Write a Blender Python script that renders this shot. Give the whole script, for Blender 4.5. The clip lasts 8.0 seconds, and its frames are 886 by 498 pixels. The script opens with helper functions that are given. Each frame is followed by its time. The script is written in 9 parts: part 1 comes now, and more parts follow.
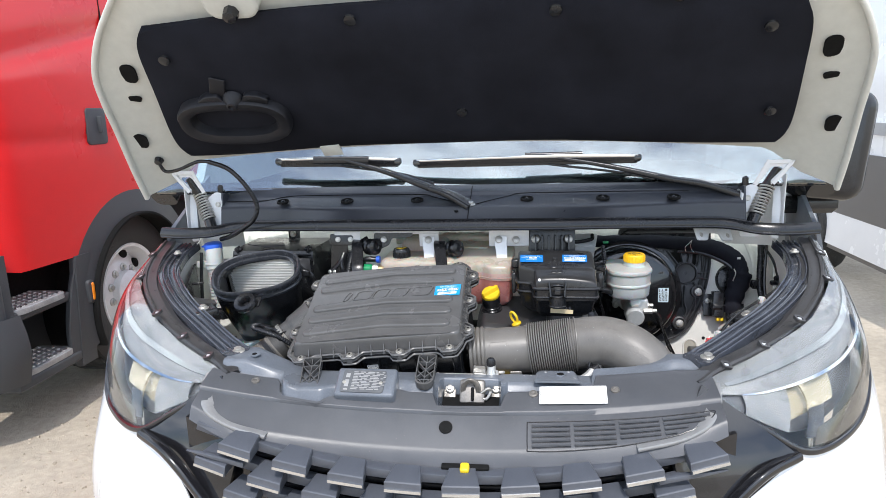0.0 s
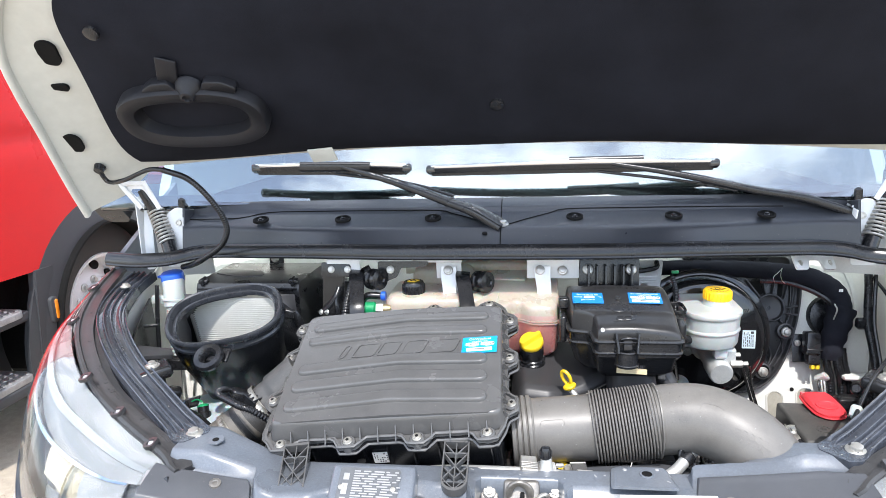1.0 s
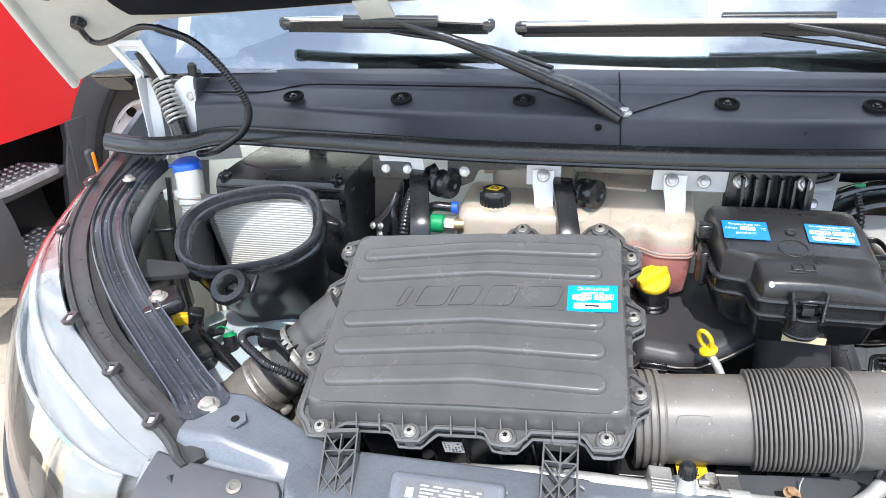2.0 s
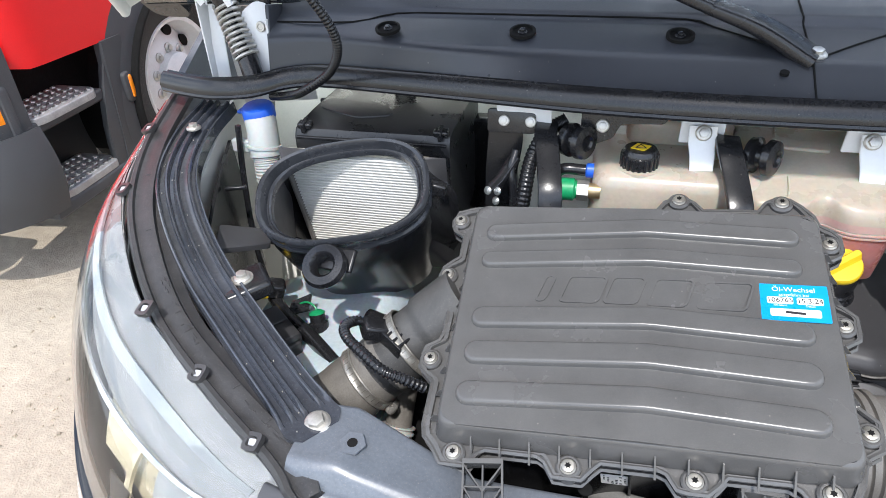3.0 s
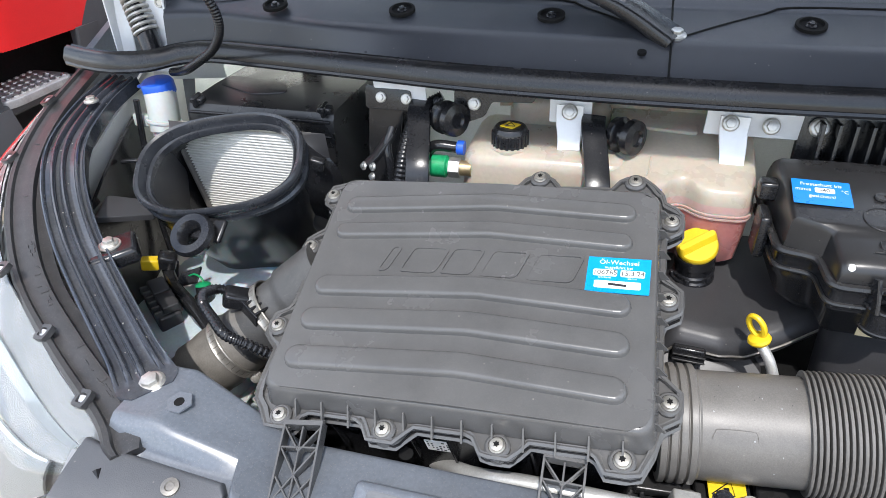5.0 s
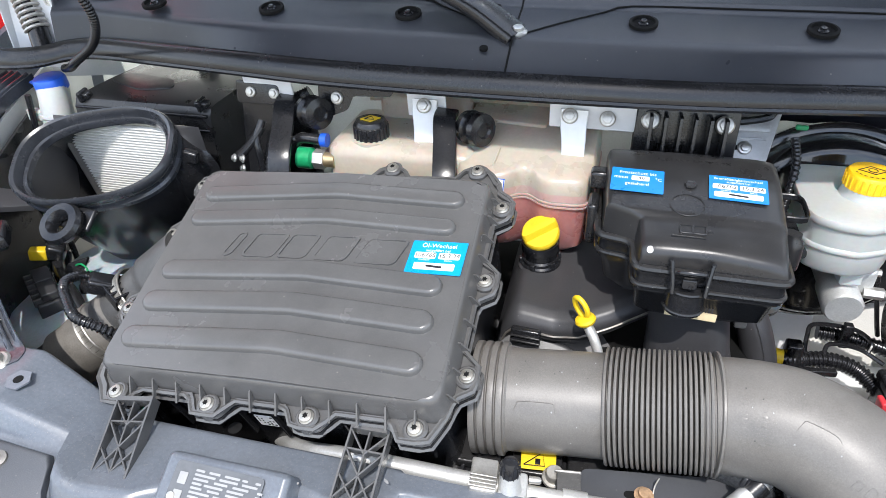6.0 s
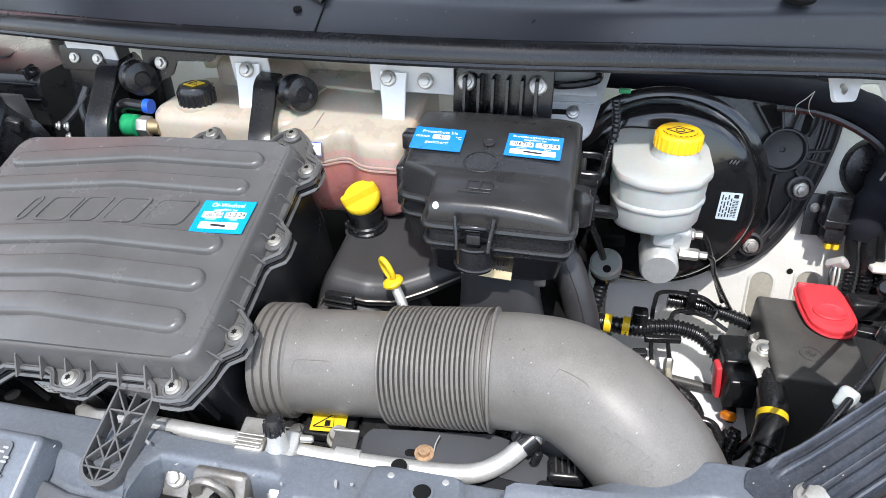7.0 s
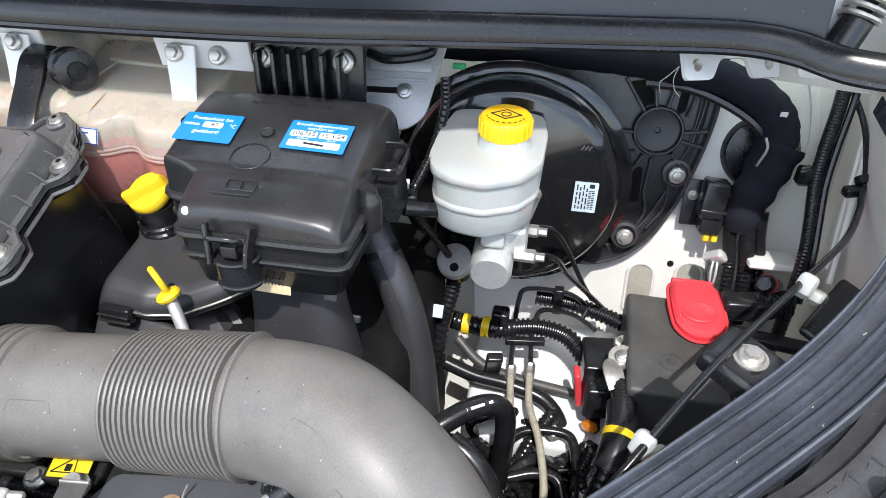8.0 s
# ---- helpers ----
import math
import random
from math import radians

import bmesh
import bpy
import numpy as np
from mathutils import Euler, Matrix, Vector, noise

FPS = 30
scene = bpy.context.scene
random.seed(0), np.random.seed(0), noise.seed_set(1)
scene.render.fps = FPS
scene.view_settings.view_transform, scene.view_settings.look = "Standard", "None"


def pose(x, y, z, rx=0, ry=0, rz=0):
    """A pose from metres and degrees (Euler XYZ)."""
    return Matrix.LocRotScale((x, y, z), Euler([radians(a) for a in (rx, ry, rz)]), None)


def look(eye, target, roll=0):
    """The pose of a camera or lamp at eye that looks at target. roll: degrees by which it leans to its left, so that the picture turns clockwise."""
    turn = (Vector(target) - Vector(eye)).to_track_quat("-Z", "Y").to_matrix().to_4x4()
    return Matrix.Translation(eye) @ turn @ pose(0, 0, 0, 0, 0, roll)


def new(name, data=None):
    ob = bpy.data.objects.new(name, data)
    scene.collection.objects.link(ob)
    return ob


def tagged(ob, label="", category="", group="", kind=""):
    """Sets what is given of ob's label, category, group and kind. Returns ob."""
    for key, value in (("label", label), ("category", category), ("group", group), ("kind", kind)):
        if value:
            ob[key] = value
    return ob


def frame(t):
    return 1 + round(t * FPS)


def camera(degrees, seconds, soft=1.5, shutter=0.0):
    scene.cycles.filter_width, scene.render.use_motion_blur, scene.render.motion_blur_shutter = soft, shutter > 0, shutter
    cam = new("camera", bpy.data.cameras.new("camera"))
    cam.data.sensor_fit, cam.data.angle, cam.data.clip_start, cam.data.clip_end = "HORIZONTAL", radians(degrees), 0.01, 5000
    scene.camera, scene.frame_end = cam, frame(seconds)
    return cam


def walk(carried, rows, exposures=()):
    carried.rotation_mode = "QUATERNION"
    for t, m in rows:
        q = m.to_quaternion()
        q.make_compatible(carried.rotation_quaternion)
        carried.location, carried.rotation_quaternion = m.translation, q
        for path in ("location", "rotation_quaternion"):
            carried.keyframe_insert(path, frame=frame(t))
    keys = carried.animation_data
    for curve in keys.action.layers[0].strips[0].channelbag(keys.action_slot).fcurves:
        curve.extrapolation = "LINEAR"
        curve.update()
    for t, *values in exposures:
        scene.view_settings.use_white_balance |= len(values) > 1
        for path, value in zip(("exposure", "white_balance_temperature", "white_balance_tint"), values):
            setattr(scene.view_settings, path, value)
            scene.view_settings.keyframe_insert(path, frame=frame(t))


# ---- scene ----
cam = camera(68.0, 8.0, soft=0.3)
PATH = [
    (0, (0.1446, 0.1758, 1.5374), (-0.1089, 2.1153, 1.1200), -1.76),
    (0.5, (0.1424, 0.3155, 1.5510), (-0.0993, 2.2574, 1.1380), -1.79),
    (1, (0.0390, 0.5476, 1.5293), (-0.1968, 2.4874, 1.1031), -1.81),
    (1.5, (-0.0134, 0.7561, 1.5277), (-0.2747, 2.6124, 0.8304), -1.81),
    (2, (-0.0589, 0.8789, 1.5408), (-0.4359, 2.6346, 0.6604), -1.88),
    (2.2, (-0.0896, 0.9170, 1.5409), (-0.4775, 2.6147, 0.5573), -1.86),
    (3.3, (-0.2393, 1.0365, 1.5231), (-0.6975, 2.6448, 0.4260), -2.80),
    (3.5, (-0.2415, 1.0408, 1.5137), (-0.7157, 2.6456, 0.4183), -2.69),
    (4, (-0.2128, 1.0509, 1.4957), (-0.7195, 2.6441, 0.3980), -2.63),
    (4.5, (-0.1295, 1.0463, 1.4977), (-0.6305, 2.6413, 0.3999), -2.55),
    (4.7, (-0.0976, 1.0383, 1.5075), (-0.5780, 2.6381, 0.4077), -2.11),
    (5.8, (0.0872, 1.0409, 1.5048), (-0.3602, 2.6644, 0.4260), -1.58),
    (6, (0.1185, 1.0424, 1.5052), (-0.3216, 2.6624, 0.4180), -1.46),
    (6.5, (0.2099, 1.0459, 1.4972), (-0.1954, 2.6745, 0.4095), -1.09),
    (7, (0.2962, 1.0721, 1.4629), (-0.0694, 2.7082, 0.3722), -0.63),
    (7.5, (0.3891, 1.1412, 1.4341), (0.0558, 2.7812, 0.3391), -0.26),
    (8, (0.4504, 1.2097, 1.4408), (0.1542, 2.7950, 0.2579), 0.05),
]
EXPOSURE = 0.3
walk(cam, [(t, look(eye, target, roll)) for t, eye, target, roll in PATH], exposures=((0.0, EXPOSURE - 0.1), (0.5, EXPOSURE + 0.12), (1.0, EXPOSURE + 0.47), (1.5, EXPOSURE + 0.58), (2.0, EXPOSURE + 0.53), (3.5, EXPOSURE + 0.1), (6.0, EXPOSURE + 0.29), (8.0, EXPOSURE + 0.37)))

# ---- world and sun ----
SUN_EL, SUN_AZ = 58.0, 172.0        # degrees; azimuth clockwise from +y
world = bpy.data.worlds.new("world")
scene.world = world
world.use_nodes = True
wn, wl = world.node_tree.nodes, world.node_tree.links
sky = wn.new("ShaderNodeTexSky")
sky.sky_type, sky.sun_disc = "NISHITA", False
sky.sun_elevation, sky.sun_rotation = radians(SUN_EL), radians(SUN_AZ)
clouds = wn.new("ShaderNodeTexNoise")
clouds.inputs["Scale"].default_value, clouds.inputs["Detail"].default_value, clouds.inputs["Roughness"].default_value = 5.0, 9.0, 0.58
cover = wn.new("ShaderNodeValToRGB")
cover.color_ramp.elements[0].position, cover.color_ramp.elements[1].position = 0.44, 0.62
mix = wn.new("ShaderNodeMix")
mix.data_type = "RGBA"
mix.inputs[7].default_value = (9.0, 9.6, 10.6, 1)
wl.new(clouds.outputs["Fac"], cover.inputs["Fac"])
wl.new(cover.outputs["Color"], mix.inputs[0])
wl.new(sky.outputs["Color"], mix.inputs[6])
wl.new(mix.outputs[2], wn["Background"].inputs["Color"])
wn["Background"].inputs["Strength"].default_value = 0.23

lamp = bpy.data.lights.new("sun", "SUN")
lamp.energy, lamp.angle, lamp.color = 2.9, radians(0.55), (1.0, 0.964, 0.934)
sun = new("sun", lamp)
_el, _az = radians(SUN_EL), radians(SUN_AZ)
sun_way = Vector((math.sin(_az) * math.cos(_el), math.cos(_az) * math.cos(_el), math.sin(_el)))
sun.matrix_world = look(sun_way * 30, (0, 0, 0))

# ---- materials ----
def surface(name, base, rough=0.5, metal=0.0, vary=0.12, scale=9.0, fine=180.0, bump=0.15, spec=0.5, dust=None, coat=0.0, sub=0.0, ior=1.5, trans=0.0, island=0.0):
    """A worn surface: base colour with stains and grain at two scales, fine relief, and optional dust that lies on faces that look up."""
    m = bpy.data.materials.new(name)
    m.use_nodes = True
    n, l = m.node_tree.nodes, m.node_tree.links
    b = n["Principled BSDF"]
    b.inputs["Metallic"].default_value, b.inputs["IOR"].default_value = metal, ior
    b.inputs["Coat Weight"].default_value, b.inputs["Coat Roughness"].default_value = coat, 0.05
    b.inputs["Subsurface Weight"].default_value, b.inputs["Subsurface Scale"].default_value = sub, 0.012
    b.inputs["Transmission Weight"].default_value, b.inputs["Specular IOR Level"].default_value = trans, spec
    at = n.new("ShaderNodeTexCoord")

    def noise_at(s, detail, r=0.6):
        t = n.new("ShaderNodeTexNoise")
        t.inputs["Scale"].default_value, t.inputs["Detail"].default_value, t.inputs["Roughness"].default_value = s, detail, r
        l.new(at.outputs["Object"], t.inputs["Vector"])
        return t

    big, small = noise_at(scale, 5.0), noise_at(fine, 3.0)

    def ramp(src, lo, hi, a, z):
        r = n.new("ShaderNodeMapRange")
        r.inputs[1].default_value, r.inputs[2].default_value, r.inputs[3].default_value, r.inputs[4].default_value = lo, hi, a, z
        l.new(src, r.inputs[0])
        return r.outputs[0]

    def times(a, z):
        k = n.new("ShaderNodeMath")
        k.operation = "MULTIPLY"
        l.new(a, k.inputs[0])
        if isinstance(z, float):
            k.inputs[1].default_value = z
        else:
            l.new(z, k.inputs[1])
        return k.outputs[0]

    value = times(ramp(big.outputs["Fac"], 0.3, 0.7, 1 - vary, 1 + vary), ramp(small.outputs["Fac"], 0.3, 0.7, 1 - vary * 0.6, 1 + vary * 0.6))
    if island:
        info = n.new("ShaderNodeObjectInfo")
        value = times(value, ramp(info.outputs["Random"], 0.0, 1.0, 1 - island, 1 + island))
    tint = n.new("ShaderNodeVectorMath")
    tint.operation = "SCALE"
    tint.inputs[0].default_value = base
    l.new(value, tint.inputs["Scale"])
    colour = tint.outputs[0]
    rough_out = ramp(big.outputs["Fac"], 0.3, 0.7, max(0.02, rough - 0.1 * min(1.0, rough * 2)), rough + 0.1 * min(1.0, rough * 2))
    if dust:
        (dc, amount) = dust
        geo = n.new("ShaderNodeNewGeometry")
        split = n.new("ShaderNodeSeparateXYZ")
        l.new(geo.outputs["Normal"], split.inputs[0])
        patch = noise_at(scale * 2.3, 7.0, 0.72)
        fac = times(ramp(split.outputs["Z"], 0.1, 1.0, 0.0, 1.0), ramp(patch.outputs["Fac"], 0.35, 0.75, amount * 0.25, amount))
        # scattered grains: a few cells of a fine cell pattern hold one pale speck each
        cells = n.new("ShaderNodeTexVoronoi")
        cells.inputs["Scale"].default_value = 150.0
        l.new(at.outputs["Object"], cells.inputs["Vector"])
        tone = n.new("ShaderNodeSeparateColor")
        l.new(cells.outputs["Color"], tone.inputs[0])
        speck = times(ramp(cells.outputs["Distance"], 0.07, 0.15, 1.0, 0.0), ramp(tone.outputs[0], 0.88, 0.95, 0.0, 0.45))
        fine_speck = n.new("ShaderNodeMath")
        fine_speck.operation = "MAXIMUM"
        l.new(fac, fine_speck.inputs[0])
        l.new(times(speck, ramp(tone.outputs[1], 0.0, 1.0, 0.2, 1.0)), fine_speck.inputs[1])
        fac = fine_speck.outputs[0]
        speck = noise_at(fine * 2.5, 1.0)
        fac2 = n.new("ShaderNodeMath")
        fac2.operation, fac2.use_clamp = "ADD", True
        l.new(fac, fac2.inputs[0])
        l.new(times(ramp(speck.outputs["Fac"], 0.64, 0.72, 0.0, 1.0), min(1.0, amount * 2.4)), fac2.inputs[1])
        mx = n.new("ShaderNodeMix")
        mx.data_type = "RGBA"
        mx.inputs[7].default_value = (*dc, 1)
        l.new(fac2.outputs[0], mx.inputs[0])
        l.new(colour, mx.inputs[6])
        colour = mx.outputs[2]
    l.new(colour, b.inputs["Base Color"])
    l.new(rough_out, b.inputs["Roughness"])
    if bump:
        bp = n.new("ShaderNodeBump")
        bp.inputs["Strength"].default_value, bp.inputs["Distance"].default_value = bump, 0.0007
        l.new(small.outputs["Fac"], bp.inputs["Height"])
        l.new(bp.outputs["Normal"], b.inputs["Normal"])
    return m


DUST = (0.34, 0.31, 0.27)
black_plastic = surface("black_plastic", (0.013, 0.0135, 0.0155), 0.24, vary=0.25, fine=420, bump=0.1, dust=(DUST, 0.018))
lid_plastic = surface("lid_plastic", (0.09, 0.0895, 0.0895), 0.25, vary=0.11, scale=14, fine=900, bump=0.12, dust=(DUST, 0.06))
hose_plastic = surface("hose_plastic", (0.135, 0.127, 0.117), 0.42, vary=0.22, scale=12, fine=700, bump=0.14, dust=(DUST, 0.12))
cowl_plastic = surface("cowl_plastic", (0.028, 0.031, 0.039), 0.33, vary=0.15, scale=6, fine=1300, bump=0.25, dust=(DUST, 0.015))
cover_plastic = surface("cover_plastic", (0.064, 0.068, 0.077), 0.36, vary=0.15, scale=7, fine=1100, bump=0.25, dust=(DUST, 0.06))
slam_metal = surface("slam_metal", (0.112, 0.128, 0.152), 0.32, vary=0.2, scale=8, fine=300, bump=0.06, dust=(DUST, 0.09), coat=0.25)
rubber = surface("rubber", (0.011, 0.0115, 0.0135), 0.24, vary=0.3, scale=25, fine=350, bump=0.1, dust=(DUST, 0.02))
rail_metal = surface("rail_metal", (0.042, 0.047, 0.059), 0.17, vary=0.3, scale=18, fine=260, bump=0.04, dust=(DUST, 0.04), coat=0.5)
white_paint = surface("white_paint", (0.76, 0.77, 0.78), 0.25, vary=0.03, scale=3, bump=0.0, coat=0.7)
bay_paint = surface("bay_paint", (0.72, 0.71, 0.67), 0.4, vary=0.09, scale=7, fine=500, bump=0.05, dust=(DUST, 0.05))
# Drab grey shared by grit flecks, pleat-valley shade and hole stand-ins.
drab_shade_grit = surface("drab_shade_grit", (0.36, 0.34, 0.29), 0.5, vary=0.12, scale=20, fine=200, bump=0.05)
hood_paint = surface("hood_paint", (0.6, 0.6, 0.55), 0.38, vary=0.06, scale=5, fine=50, bump=0.04)
pad_cloth = surface("pad_cloth", (0.016, 0.017, 0.023), 0.95, spec=0.1, vary=0.3, scale=6, fine=700, bump=0.9)
steel = surface("steel", (0.55, 0.55, 0.53), 0.35, metal=0.9, vary=0.15, scale=60, fine=400, bump=0.1)
zinc = surface("zinc", (0.52, 0.5, 0.46), 0.4, metal=0.75, vary=0.15, scale=60, fine=400, bump=0.1)
aluminium = surface("aluminium", (0.6, 0.6, 0.58), 0.45, metal=0.55, vary=0.12, scale=40, fine=500, bump=0.3)
tank_plastic = surface("tank_plastic", (0.44, 0.385, 0.315), 0.3, vary=0.08, scale=11, bump=0.03, sub=0.5)
coolant = surface("coolant", (0.38, 0.16, 0.15), 0.28, vary=0.12, scale=14, bump=0.02, sub=0.5)
satin_black = surface("satin_black", (0.038, 0.038, 0.041), 0.42, vary=0.15, scale=15, fine=600, bump=0.08, dust=(DUST, 0.02))
fuse_plastic = surface("fuse_plastic", (0.017, 0.0173, 0.0187), 0.29, vary=0.3, scale=16, fine=900, bump=0.14, dust=(DUST, 0.035))
print_grey = surface("print_grey", (0.3, 0.3, 0.3), 0.4, vary=0.1, bump=0.0)
plate_grey = surface("plate_grey", (0.11, 0.115, 0.122), 0.25, vary=0.15, bump=0.0)
trim_plastic = surface("trim_plastic", (0.03, 0.03, 0.032), 0.38, vary=0.25, scale=30, fine=300, bump=0.3, dust=(DUST, 0.06))
mouth_rubber = surface("mouth_rubber", (0.034, 0.037, 0.044), 0.27, vary=0.2, scale=25, fine=350, bump=0.08, dust=(DUST, 0.025))
tank_blush = surface("tank_blush", (0.5, 0.33, 0.3), 0.3, vary=0.08, scale=11, bump=0.03, sub=0.5)
bright_steel = surface("bright_steel", (0.52, 0.53, 0.54), 0.45, metal=0.35, vary=0.08, scale=30, fine=300, bump=0.05)
sticker_pale = surface("sticker_pale", (0.55, 0.64, 0.68), 0.4, vary=0.04, scale=30, bump=0.0)
dusty_black = surface("dusty_black", (0.05, 0.05, 0.05), 0.5, vary=0.3, scale=18, fine=500, bump=0.3, dust=(DUST, 0.13))
white_plastic = surface("white_plastic", (0.44, 0.455, 0.44), 0.33, vary=0.05, scale=14, bump=0.05, sub=0.35)
yellow = surface("yellow", (0.8, 0.55, 0.02), 0.4, vary=0.08, scale=30, fine=300, bump=0.08)
brake_yellow = surface("brake_yellow", (0.86, 0.5, 0.01), 0.4, vary=0.06, scale=30, fine=300, bump=0.08)
red = surface("red", (0.72, 0.05, 0.065), 0.45, vary=0.08, scale=20, fine=300, bump=0.05)
blue_cap = surface("blue_cap", (0.012, 0.09, 0.52), 0.4, vary=0.1, scale=40, bump=0.05)
green = surface("green", (0.01, 0.3, 0.11), 0.4, vary=0.2, scale=60, bump=0.05)
booster_black = surface("booster_black", (0.01, 0.01, 0.011), 0.16, vary=0.2, scale=12, bump=0.0, coat=0.5)
gloss_black = surface("gloss_black", (0.012, 0.012, 0.014), 0.12, vary=0.2, scale=8, bump=0.0, coat=0.5)
stud_plastic = surface("stud_plastic", (0.075, 0.082, 0.098), 0.35, vary=0.15, scale=12, fine=500, bump=0.15)
lock_metal = surface("lock_metal", (0.23, 0.215, 0.195), 0.4, metal=0.6, vary=0.2, scale=60, fine=300, bump=0.1)
reflector_gold = surface("reflector_gold", (0.36, 0.32, 0.23), 0.25, metal=0.4, vary=0.06, scale=12, bump=0.0)
smoke_brown = surface("smoke_brown", (0.05, 0.044, 0.038), 0.18, vary=0.12, scale=10, bump=0.0, coat=0.6)
chrome = surface("chrome", (0.7, 0.71, 0.72), 0.12, metal=1.0, vary=0.05, bump=0.0)
filter_paper = surface("filter_paper", (0.74, 0.73, 0.69), 0.85, vary=0.06, scale=30, fine=500, bump=0.3)
sticker_blue = surface("sticker_blue", (0.01, 0.2, 0.62), 0.3, vary=0.06, scale=30, bump=0.0)
sticker_cyan = surface("sticker_cyan", (0.005, 0.3, 0.6), 0.3, vary=0.06, scale=30, bump=0.0)
sticker_white = surface("sticker_white", (0.78, 0.78, 0.76), 0.4, vary=0.04, scale=30, bump=0.0)
ink = surface("ink", (0.015, 0.015, 0.02), 0.5, vary=0.1, bump=0.0)
# Near-black for holes, gaps and dim depths; their shade is in the colour.
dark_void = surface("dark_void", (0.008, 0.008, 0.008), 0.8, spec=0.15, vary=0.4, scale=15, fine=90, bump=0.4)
truck_red = surface("truck_red", (0.62, 0.008, 0.01), 0.3, vary=0.05, scale=2, bump=0.0, spec=0.3, coat=0.35)
truck_grey = surface("truck_grey", (0.04, 0.043, 0.048), 0.55, vary=0.14, scale=3, fine=500, bump=0.3, dust=(DUST, 0.05))
tyre_rubber = surface("tyre_rubber", (0.022, 0.022, 0.022), 0.8, vary=0.25, scale=12, fine=150, bump=0.5, dust=(DUST, 0.2))
rim_paint = surface("rim_paint", (0.7, 0.71, 0.72), 0.35, metal=0.0, vary=0.08, scale=12, bump=0.05)
step_metal = surface("step_metal", (0.33, 0.33, 0.33), 0.42, metal=0.4, vary=0.2, scale=20, bump=0.1)
amber = surface("amber", (0.75, 0.22, 0.01), 0.2, vary=0.1, scale=40, bump=0.0, coat=0.6)
lamp_glass_grey = surface("lamp_inner", (0.155, 0.161, 0.165), 0.3, metal=0.1, vary=0.1, scale=9, bump=0.0)
braid = surface("braid", (0.36, 0.33, 0.26), 0.5, vary=0.25, scale=200, fine=900, bump=0.6)
kraft = surface("kraft", (0.62, 0.5, 0.3), 0.6, vary=0.08, scale=50, bump=0.0)
smoke_grey = surface("smoke_grey", (0.06, 0.062, 0.065), 0.35, vary=0.1, scale=8, bump=0.0, coat=0.6)


def glass(name, tint, ior=1.5, rough=0.0, weight=1.0):
    m = bpy.data.materials.new(name)
    m.use_nodes = True
    b = m.node_tree.nodes["Principled BSDF"]
    b.inputs["Base Color"].default_value = (*tint, 1)
    b.inputs["Roughness"].default_value, b.inputs["IOR"].default_value = rough, ior
    b.inputs["Transmission Weight"].default_value = weight
    return m


screen_glass = glass("screen_glass", (0.5, 0.66, 0.68), 3.0)
lens_glass = glass("lens_glass", (0.93, 0.95, 0.96), 1.3, 0.02)


def ground_material():
    m = surface("dusty_concrete", (0.4, 0.345, 0.27), 0.85, vary=0.2, scale=1.3, fine=26, bump=0.0)
    n, l = m.node_tree.nodes, m.node_tree.links
    b = n["Principled BSDF"]
    at = n.new("ShaderNodeTexCoord")
    grit = n.new("ShaderNodeTexVoronoi")
    grit.inputs["Scale"].default_value = 160.0
    l.new(at.outputs["Object"], grit.inputs["Vector"])
    mud = n.new("ShaderNodeTexNoise")
    mud.inputs["Scale"].default_value, mud.inputs["Detail"].default_value, mud.inputs["Distortion"].default_value = 6.0, 8.0, 0.6
    l.new(at.outputs["Object"], mud.inputs["Vector"])
    add = n.new("ShaderNodeMath")
    add.operation = "MULTIPLY_ADD"
    add.inputs[1].default_value = 0.1
    l.new(grit.outputs["Distance"], add.inputs[0])
    l.new(mud.outputs["Fac"], add.inputs[2])
    bp = n.new("ShaderNodeBump")
    bp.inputs["Strength"].default_value, bp.inputs["Distance"].default_value = 0.6, 0.03
    l.new(add.outputs[0], bp.inputs["Height"])
    l.new(bp.outputs["Normal"], b.inputs["Normal"])
    return m


dusty_concrete = ground_material()

brass = surface("brass", (0.55, 0.42, 0.24), 0.35, metal=0.8, vary=0.15, scale=60)

# ---- building helpers ----
def rig(name, label, category, at=(0, 0, 0), group="", kind=""):
    """An Empty at the base of a thing; its parts keep their places in the world."""
    e = new(name)
    e.location, e.empty_display_size = at, 0.05
    return tagged(e, label, category, group, kind)


def part(name, bm, material, parent=None, label="", smooth=40, at=None):
    """Links a bmesh as one mesh object under a thing or a part."""
    bmesh.ops.recalc_face_normals(bm, faces=bm.faces)
    me = bpy.data.meshes.new(name)
    bm.to_mesh(me)
    bm.free()
    return placed(name, me, material, parent, label, smooth, at)


def placed(name, me, material, parent=None, label="", smooth=40, at=None):
    if material and not me.materials:
        me.materials.append(material)
    if smooth:
        me.shade_smooth()
        me.set_sharp_from_angle(angle=radians(smooth))
    ob = new(name, me)
    if at is not None:
        ob.matrix_basis = at
    if parent is not None:
        ob.parent = parent
        if parent.type == "EMPTY":
            ob.matrix_parent_inverse = Matrix.Translation(parent.location).inverted()
        else:
            ob.matrix_parent_inverse = parent.matrix_basis.inverted()
    if label:
        ob["label"] = label
    return ob


def axes(o, ex, ez=(0, 0, 1)):
    """A pose from an origin, the way of x and a rough way of z."""
    x = Vector(ex).normalized()
    y = Vector(ez).cross(x).normalized()
    z = x.cross(y)
    m = Matrix.Identity(4)
    for i, c in enumerate((x, y, z)):
        m.col[i][:3] = c
    m.col[3][:3] = Vector(o)
    return m


